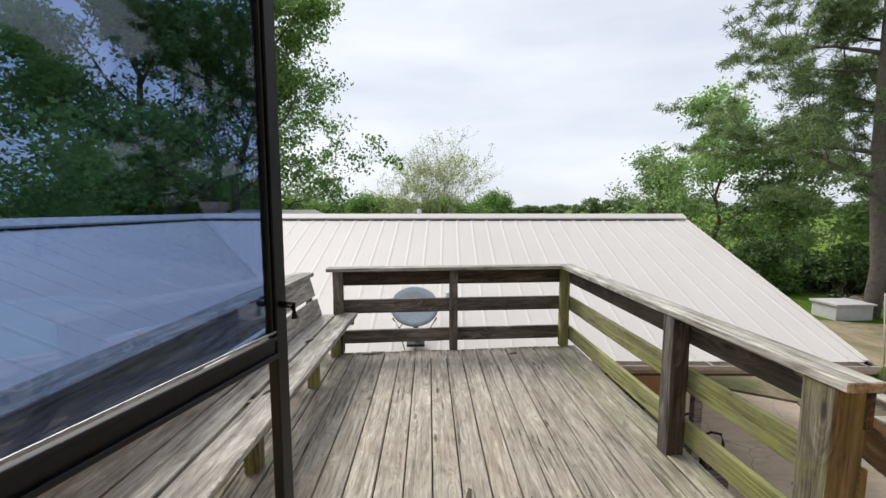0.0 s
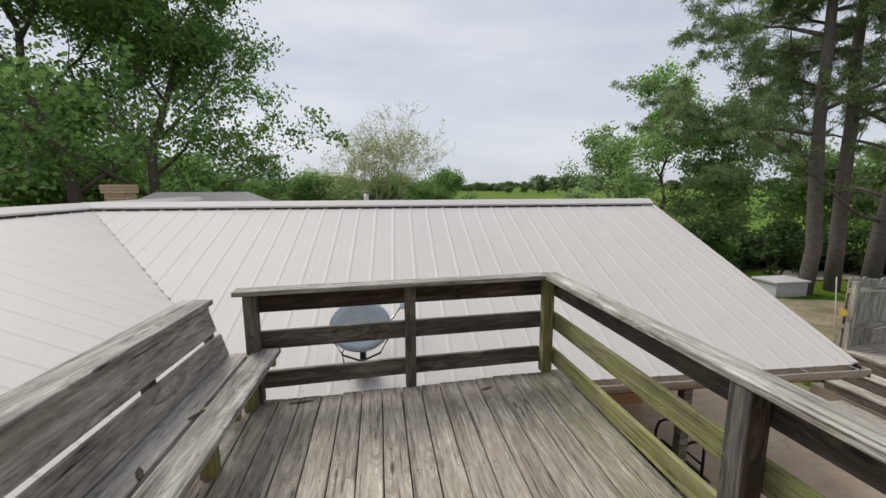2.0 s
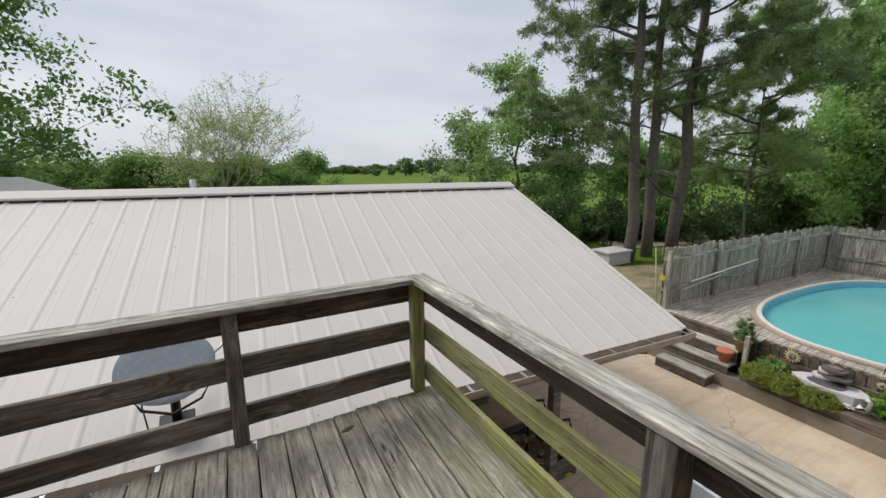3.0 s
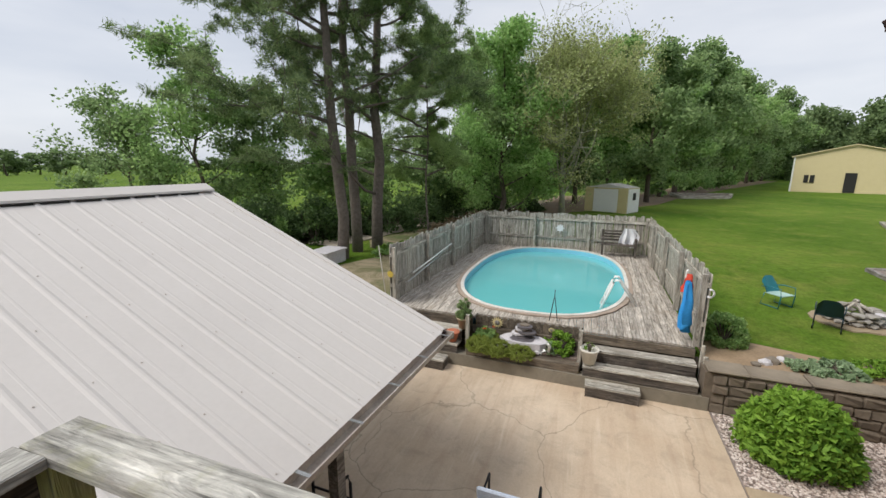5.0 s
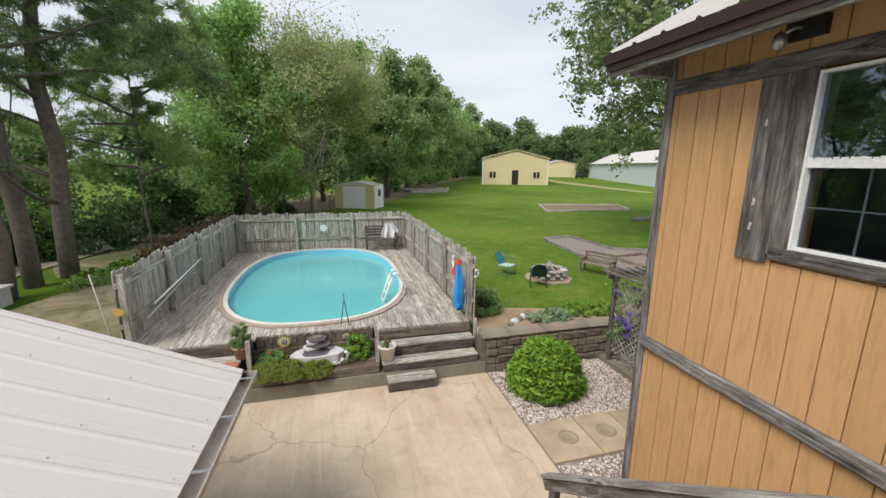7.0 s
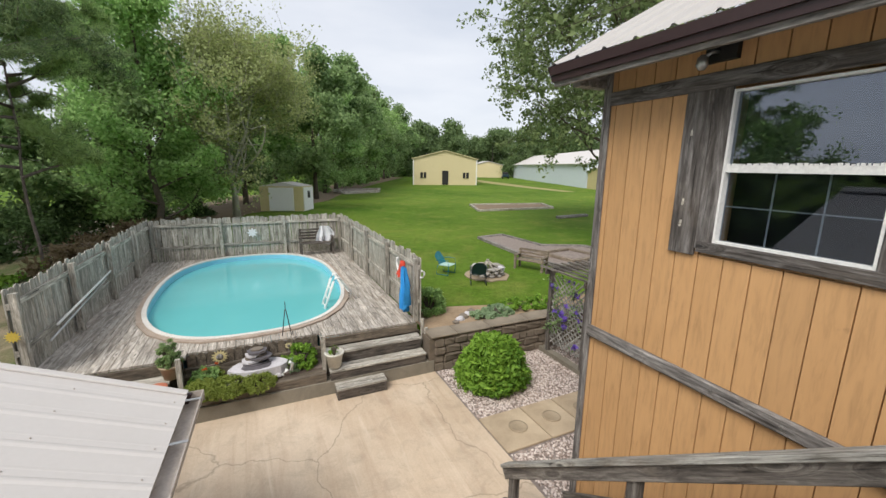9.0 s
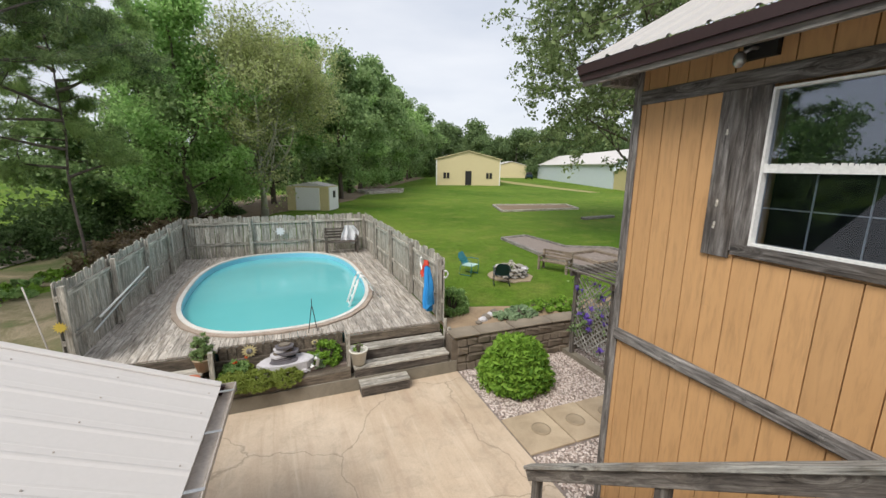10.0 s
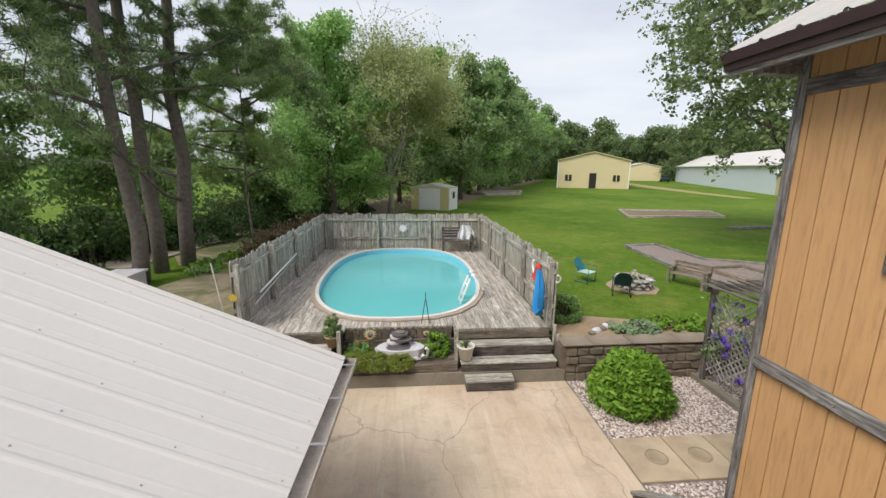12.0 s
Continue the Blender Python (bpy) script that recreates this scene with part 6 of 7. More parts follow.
def fire_pit():
    f = thing("fire_pit", (11.6, -2.55, LAWN), "round stacked-stone fire pit with ash-grey logs on a stone apron", "fire pit")
    rng = random.Random(2)
    slab = [(11.55 + 0.7 * math.cos(k * 0.3927) * (1 + 0.09 * math.sin(k * 3)), -2.5 + 0.68 * math.sin(k * 0.3927)) for k in range(16)]
    slab_poly("apron", slab, LAWN - 0.01, LAWN + 0.03, M_APRON, f, "brown-buff stone apron")
    for row in range(3):
        for k in range(11):
            a = k * 0.571 + row * 0.28
            part("stone", stone_bm(0.135, 200 + row * 11 + k, 0.36, 1, 0.15), M_PITSTONE if rng.random() < 0.8 else M_ROCK, f, m=Matrix.Translation((11.6 + 0.42 * math.cos(a), -2.55 + 0.42 * math.sin(a), LAWN + 0.07 + row * 0.1)) @ pose(0, 0, 0, 0, 0, rng.uniform(0, 360)))
    for k in range(6):
        a = k * 1.05
        pipe("log", [(11.6 + 0.32 * math.cos(a), -2.55 + 0.32 * math.sin(a), LAWN + 0.24), (11.6 - 0.05 * math.cos(a), -2.55 - 0.05 * math.sin(a), LAWN + 0.48)], 0.03, M_FENCE, f)


fire_pit()




def garden_bench(at, turn):
    b = thing("garden_bench", at, "weathered timber garden bench with low backrest on the lawn", "bench")
    m = Matrix.Translation(at) @ pose(0, 0, 0, 0, 0, turn) @ Matrix.Scale(0.72, 4)
    for k in range(4):
        part("seat_slat", box_bm(1.45, 0.1, 0.035, 0, (0, -0.17 + k * 0.115, 0.42)), M_OAK, b, m=m)
    for k in range(3):
        part("back_slat", box_bm(1.45, 0.03, 0.11, 0, (0, 0.28 + 0.03 * k, 0.54 + k * 0.145)), M_OAK, b, m=m)
    for x in (-0.66, 0.66):
        for y, h in ((-0.2, 0.62), (0.27, 0.88)):
            part("leg", box_bm(0.09, 0.09, h, 0, (x, y, h / 2)), M_OAK, b, m=m)
        part("armrest", box_bm(0.12, 0.58, 0.035, 0, (x, 0.02, 0.635)), M_OAK, b, m=m)


garden_bench((11.65, -4.2, LAWN), 207)


def timber_bed(name, pts, fill, label, thick=0.15, timber=None):
    c = (sum(p[0] for p in pts) / len(pts), sum(p[1] for p in pts) / len(pts))
    b = thing(name, (*c, LAWN), label, "garden bed", "timber-edged beds")
    slab_poly("fill", pts, LAWN - 0.02, LAWN + (0.07 if "inner" in label else 0.05), fill, b)
    for i in range(len(pts)):
        p, q = pts[i], pts[(i + 1) % len(pts)]
        board("edge_timber", (*p, LAWN + thick / 2), (*q, LAWN + thick / 2), thick, thick, timber or M_STEP, b, bevel=0.01)


M_DRY = plain("dry pale grass", (0.21, 0.2, 0.06), (0.34, 0.29, 0.13), 0.35, 0.95, bump=0.3, fine=9)
# Litter and soil browns, darkened further by the trees' shade painted in.
M_LITTER_SHADE = plain("leaf litter with tree shade in its colour", (0.045, 0.04, 0.022), (0.13, 0.105, 0.06), 1.1, 0.95, bump=0.6, fine=12)
slab_poly("leaf_litter", [(7.5, 17.0), (16, 15.5), (22, 14.5), (30, 11.6), (40, 7.42), (47, 7.42), (36, 12.5), (27, 17.5), (21, 25), (17, 30), (7.5, 31)], -2.06, -1.99, M_LITTER_SHADE, None, "leaf litter and bare soil under the hedgerow, tree shade painted in", "structure")
slab_poly("leaf_litter", [(24, 7.18), (27.5, 5.2), (31, 4.3), (34.5, 1.0), (40, -2.4), (52, -6.5), (80, -19.5), (112, -35), (114, -29), (82, -13), (52, 0), (46, 7.18)], LAWN - 0.04, LAWN + 0.012, M_DIRT, None, "bare brown soil under the row of trees", "structure")


timber_bed("garden_bed", [(17.2, -5.45), (17.45, -6.9), (14.6, -7.0), (13.8, -8.6), (11.2, -8.6), (11.5, -5.2), (13.3, -5.1)], M_BEDGRAVEL, "long gravel bed edged with grey timbers", 0.12)
timber_bed("garden_bed", [(13.2, -5.9), (13.4, -7.4), (11.9, -7.6), (11.7, -6.1)], M_BEDGRAVEL, "small inner timber frame in the gravel bed", 0.16, M_OAK)
timber_bed("garden_bed", [(31.6, -12.9), (27.2, -11.2), (27.2, -18.2), (30.5, -19.6)], M_DIRT, "brown soil bed edged with pale timbers in the lawn", 0.15, M_FENCE)
timber_bed("garden_bed", [(47.8, -5.4), (53.0, -5.2), (54.4, -11.4), (49.8, -10.0)], M_ROAD, "timber-edged sand bed far up the lawn", 0.3, M_POOLDECK)
timber_bed("garden_bed", [(21.8, -14.2), (22.2, -17.0), (22.5, -17.0), (22.1, -14.2)], M_DIRT, "single timber edging in the lawn")

# ---- sheds and barns ----
M_CREAM = plain("cream sheet metal", (0.58, 0.49, 0.28), (0.64, 0.55, 0.33), 2, 0.55, bump=0.05)
M_PALEWALL = plain("pale blue-grey sheet metal", (0.6, 0.67, 0.73), (0.68, 0.75, 0.8), 2, 0.5, bump=0.05)
M_BEIGE = plain("yellow-beige shed panel", (0.52, 0.44, 0.22), (0.6, 0.52, 0.28), 2, 0.6)


def gable_building(name, front, along_w, depth, eave, peak, wall, roof, label, base=LAWN, overhang=0.25):
    """front: left foot and right foot of the gable wall seen from the yard; it runs back along depth."""
    p, q = Vector((*front[0], base)), Vector((*front[1], base))
    g = thing(name, tuple((p + q) / 2), label, "building")
    x = (q - p).normalized()
    back = Vector(depth)
    W = (q - p).length
    e, k = Vector((0, 0, eave)), Vector((0, 0, peak))
    mid = (p + q) / 2
    vs = [p, q, q + e, mid + k, p + e]
    vs = [tuple(v) for v in vs] + [tuple(v + back) for v in vs]
    data_part("outer_wall", vs, [(0, 1, 2, 3, 4), (9, 8, 7, 6, 5), (0, 4, 9, 5), (1, 6, 7, 2)], wall, g)
    f = back.normalized()
    for s, foot in ((-1, p), (1, q)):
        a = foot + e + x * overhang * s + Vector((0, 0, -overhang * (peak - eave) / (W / 2)))
        pts = [a - f * overhang, mid + k - f * overhang, mid + k + back, a + back]
        lo = [tuple(v + Vector((0, 0, 0.02))) for v in pts]
        hi = [tuple(v + Vector((0, 0, 0.14))) for v in pts]
        data_part("roof", lo + hi, [(0, 1, 2, 3), (7, 6, 5, 4), (0, 4, 5, 1), (1, 5, 6, 2), (2, 6, 7, 3), (3, 7, 4, 0)], roof, g)
    return g, p, x, f


g, p, x, f = gable_building("barn", ((68.2, -21.5), (64.9, -32.4)), 1, (20, -8.8, 0), 4.5, 5.9, M_CREAM, M_CREAM, "cream sheet-metal barn with one dark door and two windows")


def opening(g, p, x, f, u, w, z0, h, mat, name, bars=False):
    c = p + x * u - f * 0.03 + Vector((0, 0, z0 + h / 2))
    ob = part(name, box_bm(w, 0.08, h), mat, g, m=Matrix.Translation(c) @ Matrix((x, x.cross(Vector((0, 0, 1))) * -1, Vector((0, 0, 1)))).transposed().to_4x4())
    if bars:
        part("mullion", box_bm(0.12, 0.12, h), M_CREAM, ob, m=Matrix.Translation(c) @ Matrix((x, x.cross(Vector((0, 0, 1))) * -1, Vector((0, 0, 1)))).transposed().to_4x4())


opening(g, p, x, f, 5.7, 1.1, 0.05, 2.45, M_DARK, "door")
opening(g, p, x, f, 1.8, 1.05, 1.2, 1.0, M_DARK, "window", True)
opening(g, p, x, f, 9.4, 1.05, 1.2, 1.0, M_DARK, "window", True)
for u in (0.06, 11.33):
    c = p + x * u - f * 0.05
    board("corner_trim", tuple(c), tuple(c + Vector((0, 0, 4.45))), 0.16, 0.08, M_WHITE, g, bevel=0)

lb = thing("long_barn", (79, -57, LAWN), "long pale blue-grey metal barn with a white roof", "building")
a_, b_ = Vector((107, -69.5, LAWN)), Vector((51.8, -45.6, LAWN))
dirn = (b_ - a_).normalized()
perp = Vector((-dirn.y, dirn.x, 0))
if perp.dot(Vector((0, -1, 0))) < 0:
    perp = -perp
Wd = 12.0
H1, H2 = 4.0, 6.6
c0, c1 = a_ + perp * Wd, b_ + perp * Wd
up_ = Vector((0, 0, 1))
m0, m1 = (a_ + c0) / 2, (b_ + c1) / 2
vs = [tuple(v) for v in (a_, b_, c1, c0, a_ + up_ * H1, b_ + up_ * H1, c1 + up_ * H1, c0 + up_ * H1, m0 + up_ * H2, m1 + up_ * H2)]
data_part("outer_wall", vs, [(0, 1, 5, 4), (2, 3, 7, 6), (1, 2, 6, 9, 5), (3, 0, 4, 8, 7)], M_PALEWALL, lb)
o_ = perp * -0.4 + up_ * -0.1
vs = [tuple(v) for v in (a_ + up_ * H1 + o_, b_ + up_ * H1 + o_ + dirn * 0.4, m1 + up_ * H2 + dirn * 0.4, m0 + up_ * H2, c1 + up_ * H1 - o_ + dirn * 0.4, c0 + up_ * H1 - o_)]
vs += [(x_, y_, z_ + 0.12) for x_, y_, z_ in vs]
data_part("roof", vs, [(6, 7, 8, 9), (9, 8, 10, 11), (3, 2, 1, 0), (5, 4, 2, 3), (0, 1, 7, 6), (1, 2, 8, 7), (2, 4, 10, 8)], M_ROOF, lb)

shed = thing("garden_shed", (32, 1.8, LAWN), "small cream and white panel garden shed under the trees", "shed")
sa, sb, sc_ = Vector((32.4, 3.5, LAWN)), Vector((31.3, 0.75, LAWN)), Vector((33.0, -0.15, LAWN))
sd = sa + (sc_ - sb)
hh = Vector((0, 0, 1.75))
vs = [tuple(v) for v in (sa, sb, sc_, sd, sa + hh, sb + hh, sc_ + hh, sd + hh)]
data_part("outer_wall", vs, [(0, 1, 5, 4), (1, 2, 6, 5), (2, 3, 7, 6), (3, 0, 4, 7)], M_BEIGE, shed)
ridge = [(sa + sb) / 2 + hh * 1.16, (sc_ + sd) / 2 + hh * 1.16]
vs = [tuple(v) for v in (sa + hh, sb + hh, sc_ + hh, sd + hh, ridge[0], ridge[1])]
data_part("roof", vs, [(0, 1, 4), (1, 2, 5, 4), (2, 3, 5), (3, 0, 4, 5)], M_ROOF, shed, "white metal shed roof")
u = (sb - sa).normalized()
nn_ = Vector((-1, 0.4, 0)).normalized()
mm = Matrix((u, nn_ * -1, Vector((0, 0, 1)))).transposed().to_4x4()
part("door", box_bm(1.7, 0.06, 1.62), M_WHITE, shed, "white shed door", Matrix.Translation((sa + sb) / 2 + Vector((-0.03, 0, 0.85))) @ mm)
u2 = (sc_ - sb).normalized()
mm2 = Matrix((u2, Vector((u2.y, -u2.x, 0)), Vector((0, 0, 1)))).transposed().to_4x4()
part("side_panel", box_bm(1.7, 0.05, 1.65), M_WHITE, shed, "white side panel", Matrix.Translation((sb + sc_) / 2 + Vector((-0.03, -0.03, 0.85))) @ mm2)
part("window", box_bm(0.4, 0.08, 0.5), M_DARK, shed, "dark shed window", Matrix.Translation((sb + sc_) / 2 + Vector((-0.03, -0.05, 1.15))) @ mm2)
wb = thing("well_cover", (13.4, 12.1, -2.05), "low white box-shaped well cover beside the pines", "box")
block("body", (12.7, 11.8, -2.05), (13.9, 12.6, -1.56), M_ROCK, wb)
block("lid", (12.64, 11.75, -1.56), (13.96, 12.66, -1.5), M_ROCK, wb)
slab_poly("track", [(16, 13.6), (22, 12.6), (30, 9.6), (60, -0.5), (60, 1.0), (30, 11.4), (22, 14.3), (16, 15.3)], -2.0, -1.965, M_ROAD, None, "pale dirt track behind the pool", "structure")

# ---- on the low roof and patio ----
def dish():
    d = thing("satellite_dish", (-0.18, 5.0, -0.1), "grey-blue satellite dish with black cable on the metal roof", "satellite dish")
    vs, fs, n = [], [], 28
    prof = [(0.0, 0.0), (0.12, 0.008), (0.22, 0.03), (0.3, 0.065), (0.3, 0.075), (0.22, 0.04), (0.12, 0.018), (0.0, 0.01)]
    for r, z in prof:
        for k in range(n):
            t = 2 * math.pi * k / n
            vs.append((r * math.cos(t), r * 0.84 * math.sin(t), z))
    fs = [(i * n + k, i * n + (k + 1) % n, (i + 1) * n + (k + 1) % n, (i + 1) * n + k) for i in range(len(prof) - 1) for k in range(n)]
    mat = plain("grey-blue dish paint", (0.5, 0.59, 0.66), (0.56, 0.65, 0.72), 3, 0.4, bump=0)
    data_part("reflector", vs, fs, mat, d, m=Matrix.Translation((-0.19, 4.9, 0.26)) @ pose(0, 0, 0, 62, 0, 10), smooth=True)
    pipe("mast", [(-0.17, 4.86, -0.2), (-0.17, 4.9, 0.0), (-0.18, 4.94, 0.2)], 0.032, M_BLACK, d)
    part("foot", box_bm(0.22, 0.16, 0.04, 0.004), M_BLACK, d, m=Matrix.Translation((-0.17, 4.86, -0.16)) @ pose(0, 0, 0, 22, 0, 0))
    pipe("feed_arm", [(-0.19, 4.95, 0.02), (-0.05, 5.2, 0.05), (0.14, 5.4, 0.16), (0.24, 5.42, 0.28)], 0.014, M_STEEL, d)
    part("feed_head", box_bm(0.08, 0.1, 0.09, 0.02), mat, d, m=Matrix.Translation((0.27, 5.42, 0.31)))
    pipe("bracket", [(-0.46, 4.93, 0.12), (-0.36, 4.84, 0.0), (-0.18, 4.81, -0.06), (0.0, 4.84, 0.0), (0.09, 4.93, 0.12)], 0.011, M_BLACK, d)
    pipe("cable", [(-0.19, 5.06, 0.05), (-0.32, 5.0, 0.06), (-0.38, 4.95, -0.02), (-0.36, 4.9, -0.1), (-0.3, 4.7, -0.2)], 0.006, M_BLACK, d)


dish()
vent = thing("roof_vent", (1.0, 8.9, 1.2), "small grey vent pipe behind the ridge", "vent")
pipe("pipe", [(-0.35, 9.4, 0.9), (-0.35, 9.4, 1.47)], 0.05, M_STEEL, vent)


def patio_chair():
    c = thing("patio_chair", (4.3, 3.0, PATIO), "pale blue sling patio chair on a dark frame", "chair")
    mat = plain("pale blue sling fabric", (0.5, 0.57, 0.7), (0.58, 0.65, 0.77), 4, 0.8)
    at = Matrix.Translation((4.42, 3.4, PATIO)) @ pose(0, 0, 0, 0, 0, 180)
    part("backrest", box_bm(0.04, 0.54, 0.52, 0.018, (0.12, 0, 0.745)), mat, c, m=at @ pose(0, 0, 0, 0, 12, 0))
    part("seat", box_bm(0.5, 0.5, 0.04, 0.015, (0, 0, 0.42)), mat, c, m=at)
    for s in (-0.28, 0.28):
        pipe("side_frame", [(-0.26, s, 0), (-0.25, s, 0.62), (0.25, s, 0.62), (0.3, s, 0)], 0.014, M_BLACK, c, m=at)


patio_chair()


def shepherd(at):
    c = thing("metal_chair_arm", at, "black tubular metal patio chair frame under the porch", "chair")
    x, y, z = at
    for s in (0.0, 0.5):
        pipe("side_tube", [(x, y + s, z), (x, y + s, z + 0.62), (x + 0.04, y + s, z + 0.72), (x + 0.12, y + s, z + 0.75), (x + 0.26, y + s, z + 0.72), (x + 0.3, y + s, z + 0.6), (x + 0.3, y + s, z)], 0.018, M_BLACK, c)
    pipe("cross_tube", [(x, y, z + 0.4), (x, y + 0.5, z + 0.4)], 0.014, M_BLACK, c)
    pipe("cross_tube", [(x + 0.3, y, z + 0.4), (x + 0.3, y + 0.5, z + 0.4)], 0.014, M_BLACK, c)


shepherd((3.72, 5.05, PATIO))

for k, (x, y, h) in enumerate(((8.46, 0.88, 0.55), (8.3, 0.86, 0.42))):
    st = thing("garden_stake", (x, y, -1.9), "short rounded grey timber stake beside the steps", "stake", "stakes by the steps")
    board("shaft", (x, y, -2.0), (x, y, -1.9 + h), 0.07, 0.04, M_FENCE, st, bevel=0.012)

lp = thing("lattice_panel", (19.3, 9.8, -2.0), "brown stained lattice panel leaning among brush behind the fence", "lattice panel")
for k in range(-6, 14):
    for sgn in (1, -1):
        a, b = max(0.0, k * 0.12), min(1.5, k * 0.12 + 0.8)
        if b - a > 0.08:
            za, zb = a - k * 0.12, b - k * 0.12
            if sgn < 0:
                za, zb = 0.8 - za, 0.8 - zb
            board("lath", (19.3 + 0.012 * sgn, 10.5 - a, -1.98 + za), (19.3 + 0.012 * sgn, 10.5 - b, -1.98 + zb), 0.035, 0.01, M_OAK, lp, bevel=0, up=(1, 0, 0))
for z in (-1.98, -1.18):
    board("frame_rail", (19.3, 10.52, z), (19.3, 8.98, z), 0.05, 0.05, M_OAK, lp, bevel=0)

sp = thing("leaning_pole", (8.65, 7.2, -1.9), "thin pale pole leaning at the fence corner", "pole")
pipe("shaft", [(8.75, 7.1, -2.0), (9.1, 7.55, -0.2)], 0.011, M_PEBBLE, sp)

# ---- litter on the upper deck, and dark slivers for split boards ----
# The two near x 0.2 are added pieces standing in for splits in a board.
for k, (x, y, l, w, a) in enumerate(((0.86, 3.98, 0.11, 0.05, 20), (0.2, 1.92, 0.2, 0.035, 80), (0.24, 1.72, 0.16, 0.025, 95), (-0.98, 3.2, 0.12, 0.03, 60), (-1.02, 2.75, 0.1, 0.03, 120), (-0.95, 2.3, 0.12, 0.025, 70), (-0.62, 4.0, 0.22, 0.03, 5))):
    z = 0.0 if x > -0.8 else 0.42
    c = thing("bark_strip", (x, y, z), "dark sliver on the weathered boards, drawn for bark and board splits", "debris", "bark strips")
    part("strip", stone_bm(0.5, 400 + k, 0.12, 1, 0.3), M_BARK, c, m=Matrix.Translation((x, y, z + 0.004)) @ pose(0, 0, 0, 0, 0, a) @ Matrix.Diagonal((l, w, 0.12, 1)))

sq = thing("wall_hook", (9.5, 1.05, -0.4), "white curled metal hook hanging on the fence", "ornament")
pipe("curl", [(9.45 + 0.06 * math.sin(k * 0.9), 1.06, -0.28 - 0.06 * k) for k in range(8)], 0.024, M_WHITE, sq)


def pickup(at, turn):
    t = thing("pickup_truck", at, "dark pickup truck parked between the metal barns", "truck")
    m = Matrix.Translation(at) @ pose(0, 0, 0, 0, 0, turn)
    part("body", box_bm(5.2, 1.8, 0.75, 0.15, (0, 0, 0.85)), M_NAVY, t, m=m)
    part("cab", box_bm(1.9, 1.65, 0.7, 0.2, (0.3, 0, 1.5)), M_DARK, t, "dark glazed cab", m=m)
    for x in (-1.6, 1.65):
        for y in (-0.85, 0.85):
            pipe("wheel", [(x, y - 0.12, 0.37), (x, y + 0.12, 0.37)], 0.37, M_BLACK, t, "black tyre", 16, m)


pickup((100, -61.8, LAWN), 150)
gable_building("far_barn", ((113, -58.6), (108.5, -66.4)), 1, (9, -3, 0), 3.8, 4.9, M_CREAM, M_ROOF, "distant cream metal barn with a white roof")

gable_building("side_shed", ((51.5, -45.5), (45.5, -42.9)), 1, (-3.6, -8.2, 0), 2.6, 3.4, M_BEIGE, M_ROOF, "small tan shed at the end of the long barn")
slab_poly("lawn_track", [(118, -50), (97, -44), (84, -42.5), (70, -38.5), (58, -36.5), (45, -35), (45, -37), (57, -39), (68, -42), (83, -45.5), (95, -48.5), (112, -58)], LAWN - 0.04, LAWN + 0.015, M_DRY, None, "worn dry-grass track past the barns", "structure")
# ---- trees ----
GZ = -2.1
pine_tree((14.25, 12.05, GZ), 15.5, 1, "tall dark pine with a bare lower trunk", 0.26, 7.5, 13, lean=(-0.9, 0.2))
pine_tree((15.45, 12.2, GZ), 16.0, 2, "tall dark pine with a bare lower trunk", 0.28, 7.5, 13, lean=(-0.4, 0.4))
pine_tree((16.6, 11.9, GZ), 17.0, 3, "tall dark pine with low drooping limbs", 0.16, 10.0, 13, lean=(0.3, -0.2), r0=0.26)
pine_tree((19.2, 10.6, GZ), 9.5, 4, "younger pine with drooping boughs behind the pool fence", 0.36, 6.6, 15, r0=0.055, dense=3.4, mat=M_NEEDLE_L)
broad_tree((25.5, 8.4, GZ), 12.5, 8.5, 52, 30000, 0.13, M_MAPLE, label="tall bright green maple behind the pool fence", clear=0.06, clump=0.95, name="maple_tree", trunk=0.014, limbs=11)
L1 = "tall leafy green hardwood with open crown"
broad_tree((-11.7, 19.4, -2.4), 14.5, 13, 11, 36000, 0.125, M_LEAF_S, label=L1, clear=0.30, lean=(-2.0, 0), depth=4, clump=0.85, name="hardwood_tree", limbs=8)
broad_tree((-10.6, 20.8, -2.4), 13.5, 14.0, 12, 42000, 0.125, M_LEAF_S, label="broad leafy green hardwood leaning out over the roofs", clear=0.16, lean=(2.4, 0), depth=4, clump=0.85, name="hardwood_tree", limbs=12)
broad_tree((-0.3, 31.5, -2.4), 6.9, 13.0, 13, 15000, 0.065, M_LEAF_L, M_TWIG, "thinly leafed pale budding tree with upswept twigs", 0.12, depth=4, forks=4, clump=0.42, top=0.42, lift=0.2, name="budding_tree", trunk=0.034, limbs=9)
HEDGE = ((15.6, 26.5, 7.4, 6.0), (16.6, 22.5, 10.5, 7.0), (19.2, 20.8, 8.6, 5.5), (21.5, 18.0, 6.0, 4.5), (24.0, 16.5, 5.2, 4.2), (27.0, 10.3, 11.0, 6.5), (31.5, 10.2, 10.5, 7.0), (25.5, 13.0, 6.0, 4.2), (36.0, 7.5, 10.0, 8.0))
proto = [broad_tree((x, y, GZ), h, w, 20 + i, int(1350 * h), 0.12, M_LEAF if i % 2 else M_LEAF_D, label="slim green hardwood in the hedgerow", clear=0.08, limbs=10, clump=0.95, name="hedgerow_tree", group="hedgerow trees", trunk=0.012) for i, (x, y, h, w) in enumerate(HEDGE[:5])]
for i, (x, y, h, w) in enumerate(HEDGE[5:]):
    broad_tree((x, y, GZ), h, w, 30 + i, int(1500 * h), 0.14, M_LEAF_D, label="tall green hardwood in the hedgerow", clear=0.06, limbs=10, trunk=0.015, clump=1.0, name="hedgerow_tree", group="hedgerow trees")
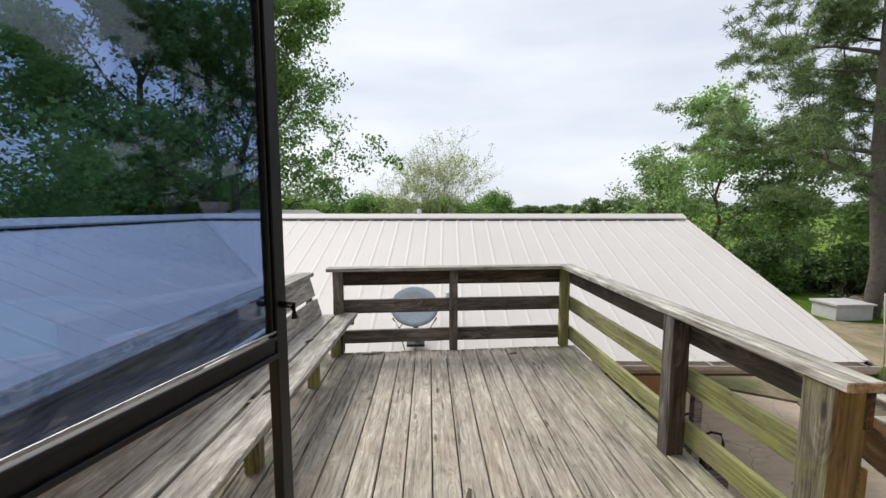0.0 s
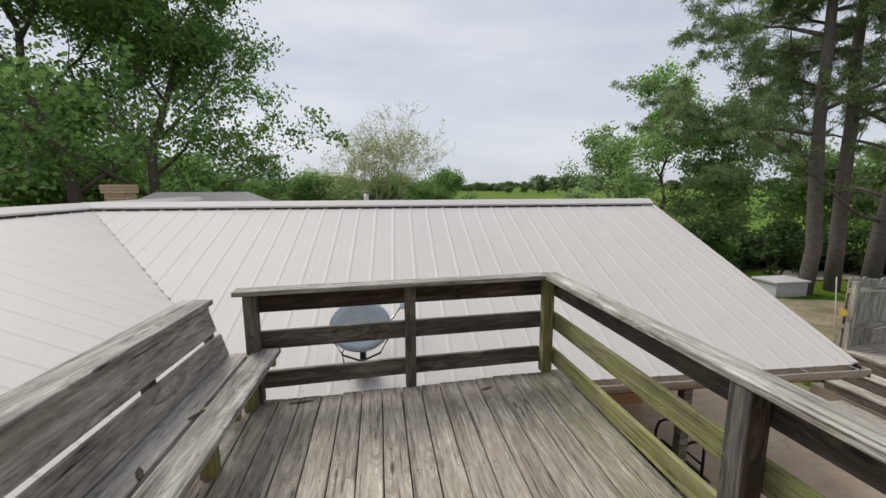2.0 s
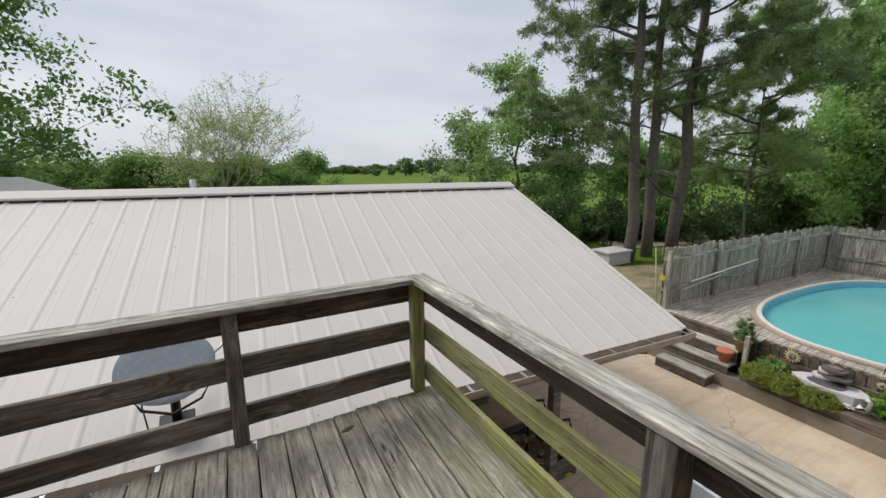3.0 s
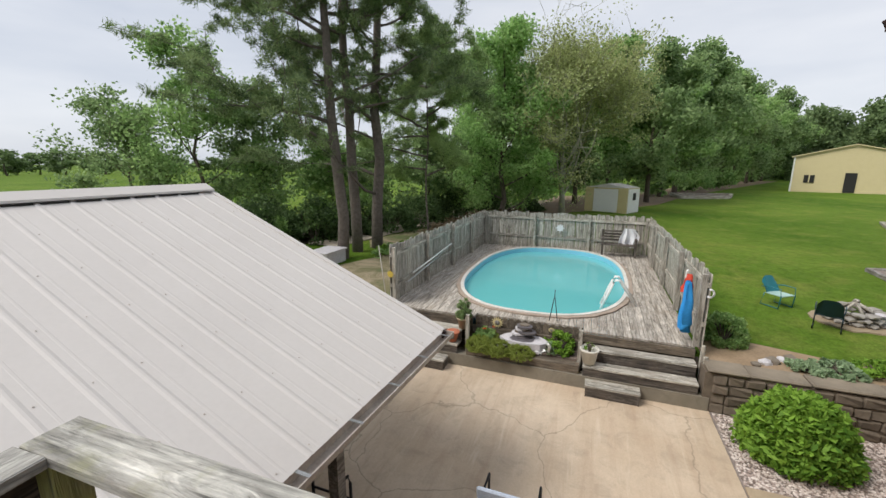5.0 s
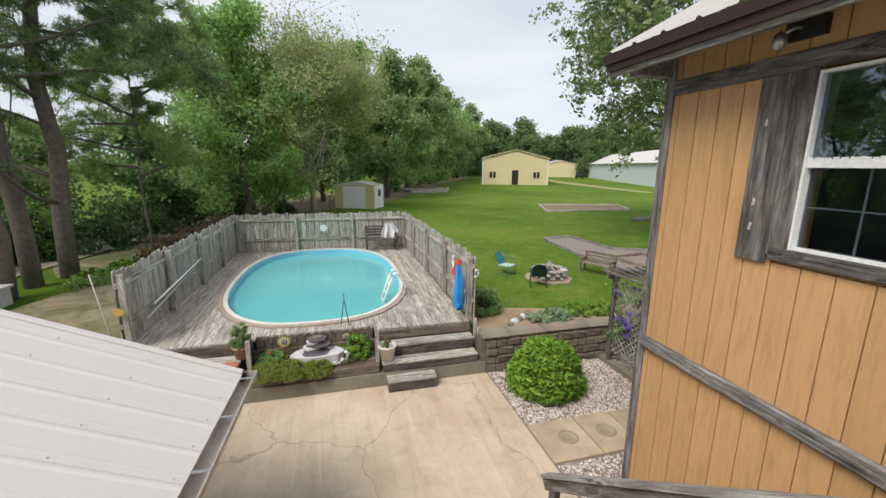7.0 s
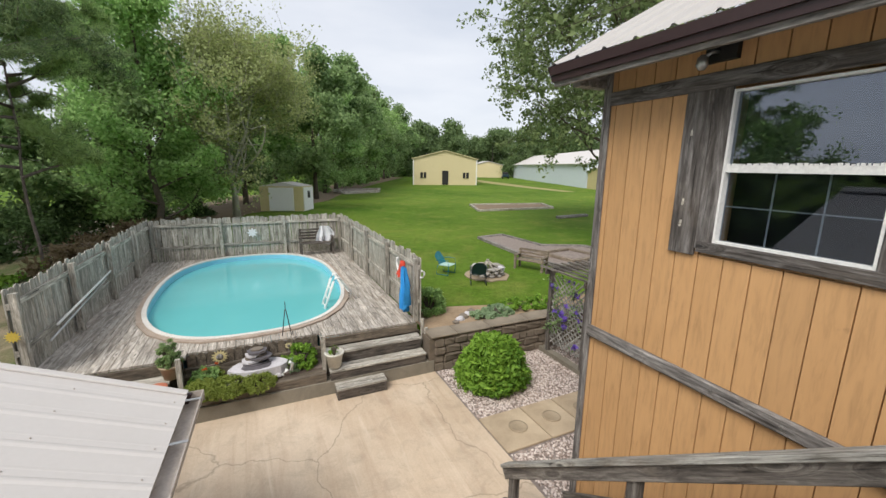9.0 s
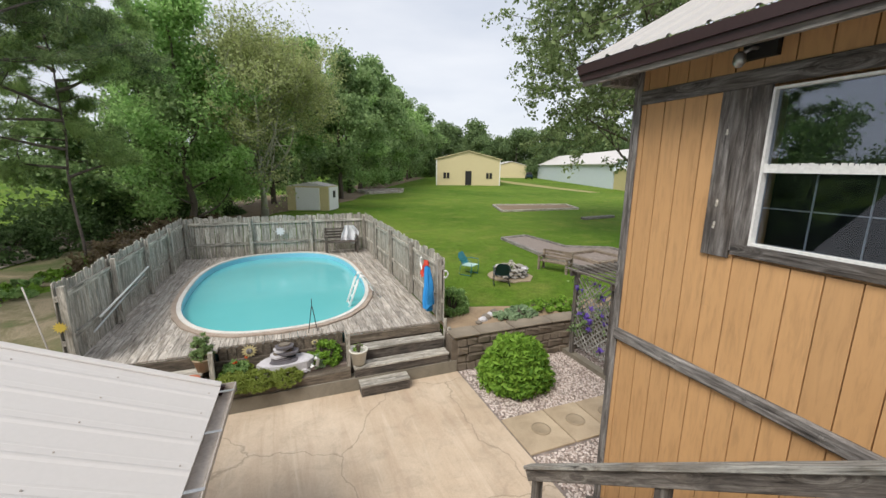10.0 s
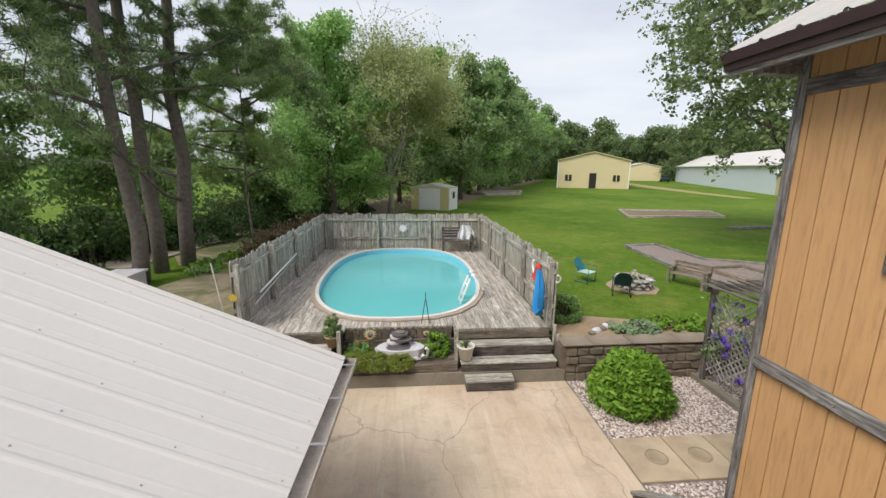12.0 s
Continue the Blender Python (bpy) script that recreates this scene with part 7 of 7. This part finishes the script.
broad_tree((29.3, 4.9, LAWN), 9.2, 13.0, 51, 46000, 0.095, M_LEAF_L, M_TWIG, "grey-green budding tree with fine upswept twigs behind the shed", 0.15, depth=4, forks=4, clump=0.75, top=0.45, lift=0.16, bare=0.76, name="budding_tree", limbs=11)
line = [(42, -1.6, 14.0), (50, -3.6, 13), (38, 4.5, 11.5), (45, 1.5, 13), (56, -6.0, 15), (62, -7.5, 13), (67, -9.5, 15), (73, -13, 15), (80, -16.5, 14.5), (88, -20.5, 15), (96, -24.5, 15), (104, -28, 16), (114, -32.5, 17), (124, -38, 17)]
far_a = broad_tree((line[0][0], line[0][1], LAWN), 14, 9, 61, 14000, 0.22, M_LEAF_D, label="leafy green hardwood in the row along the lawn", clear=0.1, trunk=0.015, limbs=10, clump=1.1, name="row_tree", group="trees along the lawn")
far_b = broad_tree((line[1][0], line[1][1], LAWN), 13, 9.5, 62, 14000, 0.24, M_LEAF, label="leafy green hardwood in the row along the lawn", clear=0.06, trunk=0.015, limbs=10, clump=1.1, name="row_tree", group="trees along the lawn")
rngt = random.Random(77)


def plant(src, x, y, z, s, wide=1.0):
    m = Matrix.Translation((x, y, z)) @ pose(0, 0, 0, 0, 0, rngt.uniform(0, 360)) @ Matrix.Scale(s, 4)
    c = copy_thing(src, m)
    c.scale = (s * wide, s * wide, s * rngt.uniform(0.9, 1.1))
    return c


for i, (x, y, h) in enumerate(line[2:]):
    plant((far_a, far_b)[i % 2], x, y, LAWN, h / 12)
far_c = broad_tree((118, -55, -2.5), 13, 11, 63, 5200, 0.36, M_FAR, label="distant leafy tree in the far treeline", clear=0.1, clump=1.9, name="distant_tree", group="far treeline", depth=2, limbs=8)
far_d = broad_tree((230, 60, -4.2), 13, 13, 64, 1500, 0.7, M_FAR, label="distant low leafy tree beyond the fields", clear=0.1, clump=2.1, name="distant_tree", group="far treeline", depth=2, limbs=6)
for k in range(78):
    a = radians(-64 + k * 0.93 + rngt.uniform(-0.5, 0.5))
    d = rngt.uniform(128, 165)
    plant(far_c, d * math.cos(a), d * math.sin(a), -2.6, rngt.uniform(0.95, 1.45))
for k in range(40):
    a = radians(9 + k * 1.6 + rngt.uniform(-0.5, 0.5))
    d = rngt.uniform(230, 330)
    plant(far_d, d * math.cos(a), d * math.sin(a), -4.2, rngt.uniform(0.6, 0.9), 1.8)
for k in range(150):
    a = radians(72 + k * 0.6 + rngt.uniform(-0.2, 0.2))
    d = rngt.uniform(330, 420)
    plant(far_d, d * math.cos(a), d * math.sin(a), -5.2, rngt.uniform(0.55, 0.85), 1.9)
hedge_tree = broad_tree((8.5, 55, -3.4), 6.5, 9, 66, 9000, 0.16, M_LEAF_S, label="dull green bushy tree in the field hedge", clear=0.04, clump=1.2, name="field_tree", group="field hedge", limbs=9)
for x, y, s in ((-9.5, 52, 0.42), (-6.5, 50, 0.5), (-3.8, 52, 0.46), (-1.0, 49, 0.42), (2.5, 50, 0.45), (5.5, 53, 0.36), (-13, 50, 0.45), (-18, 44, 0.6), (-24, 40, 0.7), (-22, 30, 0.7), (-17, 26, 0.6)):
    c = plant(hedge_tree, x, y, -3.6, s * 1.95, 1.3)
    
broad_tree((15.8, -12.4, LAWN), 11.5, 19.5, 81, 46000, 0.125, M_OAKLEAF, label="spreading oak with thin new leaves beyond the tan house", clear=0.27, depth=4, forks=4, clump=0.5, lift=-0.01, name="oak_tree", limbs=14, bark=M_BARK)
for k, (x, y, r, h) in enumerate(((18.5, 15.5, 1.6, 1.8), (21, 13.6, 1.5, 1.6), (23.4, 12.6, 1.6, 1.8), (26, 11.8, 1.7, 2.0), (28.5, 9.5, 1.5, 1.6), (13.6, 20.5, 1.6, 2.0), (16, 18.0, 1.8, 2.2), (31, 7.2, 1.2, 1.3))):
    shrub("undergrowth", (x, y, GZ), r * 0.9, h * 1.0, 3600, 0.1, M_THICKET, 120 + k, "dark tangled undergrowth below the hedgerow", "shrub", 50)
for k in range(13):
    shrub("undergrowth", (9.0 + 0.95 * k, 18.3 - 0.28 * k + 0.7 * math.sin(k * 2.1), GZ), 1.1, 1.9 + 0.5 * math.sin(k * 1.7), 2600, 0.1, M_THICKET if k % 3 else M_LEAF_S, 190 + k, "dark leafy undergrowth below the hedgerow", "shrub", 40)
M_BRUSH = leaf("dry brown brush", (0.10, 0.07, 0.04), (0.22, 0.17, 0.10))
for k, (x, y, rr_, h) in enumerate(((18.5, 9.6, 1.1, 1.0), (20.3, 9.2, 1.2, 1.1), (22.2, 8.6, 1.2, 1.2), (24.4, 8.4, 1.2, 1.0), (26.5, 7.6, 1.1, 0.9))):
    shrub("brush_heap", (x, y, -2.05), rr_, h, 1800, 0.09, M_BRUSH, 170 + k, "tangled dry brown brush behind the pool fence", "brush", 40)
for k in range(9):
    shrub("ground_ivy", (15.2 + k * 0.75, 10.9 + 0.25 * math.sin(k) - k * 0.08, GZ), 0.6, 0.35, 700, 0.08, M_BUSH if k % 2 else M_LEAF, 140 + k, "low green ground cover along the track", "plant", 20)
# ---- reflected side of the yard ----
plant(far_b, -9, -20, -2.4, 1.0)["label"] = "leafy green hardwood behind the tan house"

# the low house stands turned a little from the tan one
turn_house = Matrix.Translation((5.2, 4.43, 0)) @ pose(0, 0, 0, 0, 0, -2.5) @ Matrix.Translation((-5.3, -4.5, 0))
for ob in [o for o in scene.objects if o.parent is None and o.name.split(".")[0] in ("low_house", "gutter", "porch_post", "far_roof", "chimney", "roof_vent")]:
    ob.matrix_basis = turn_house @ ob.matrix_basis
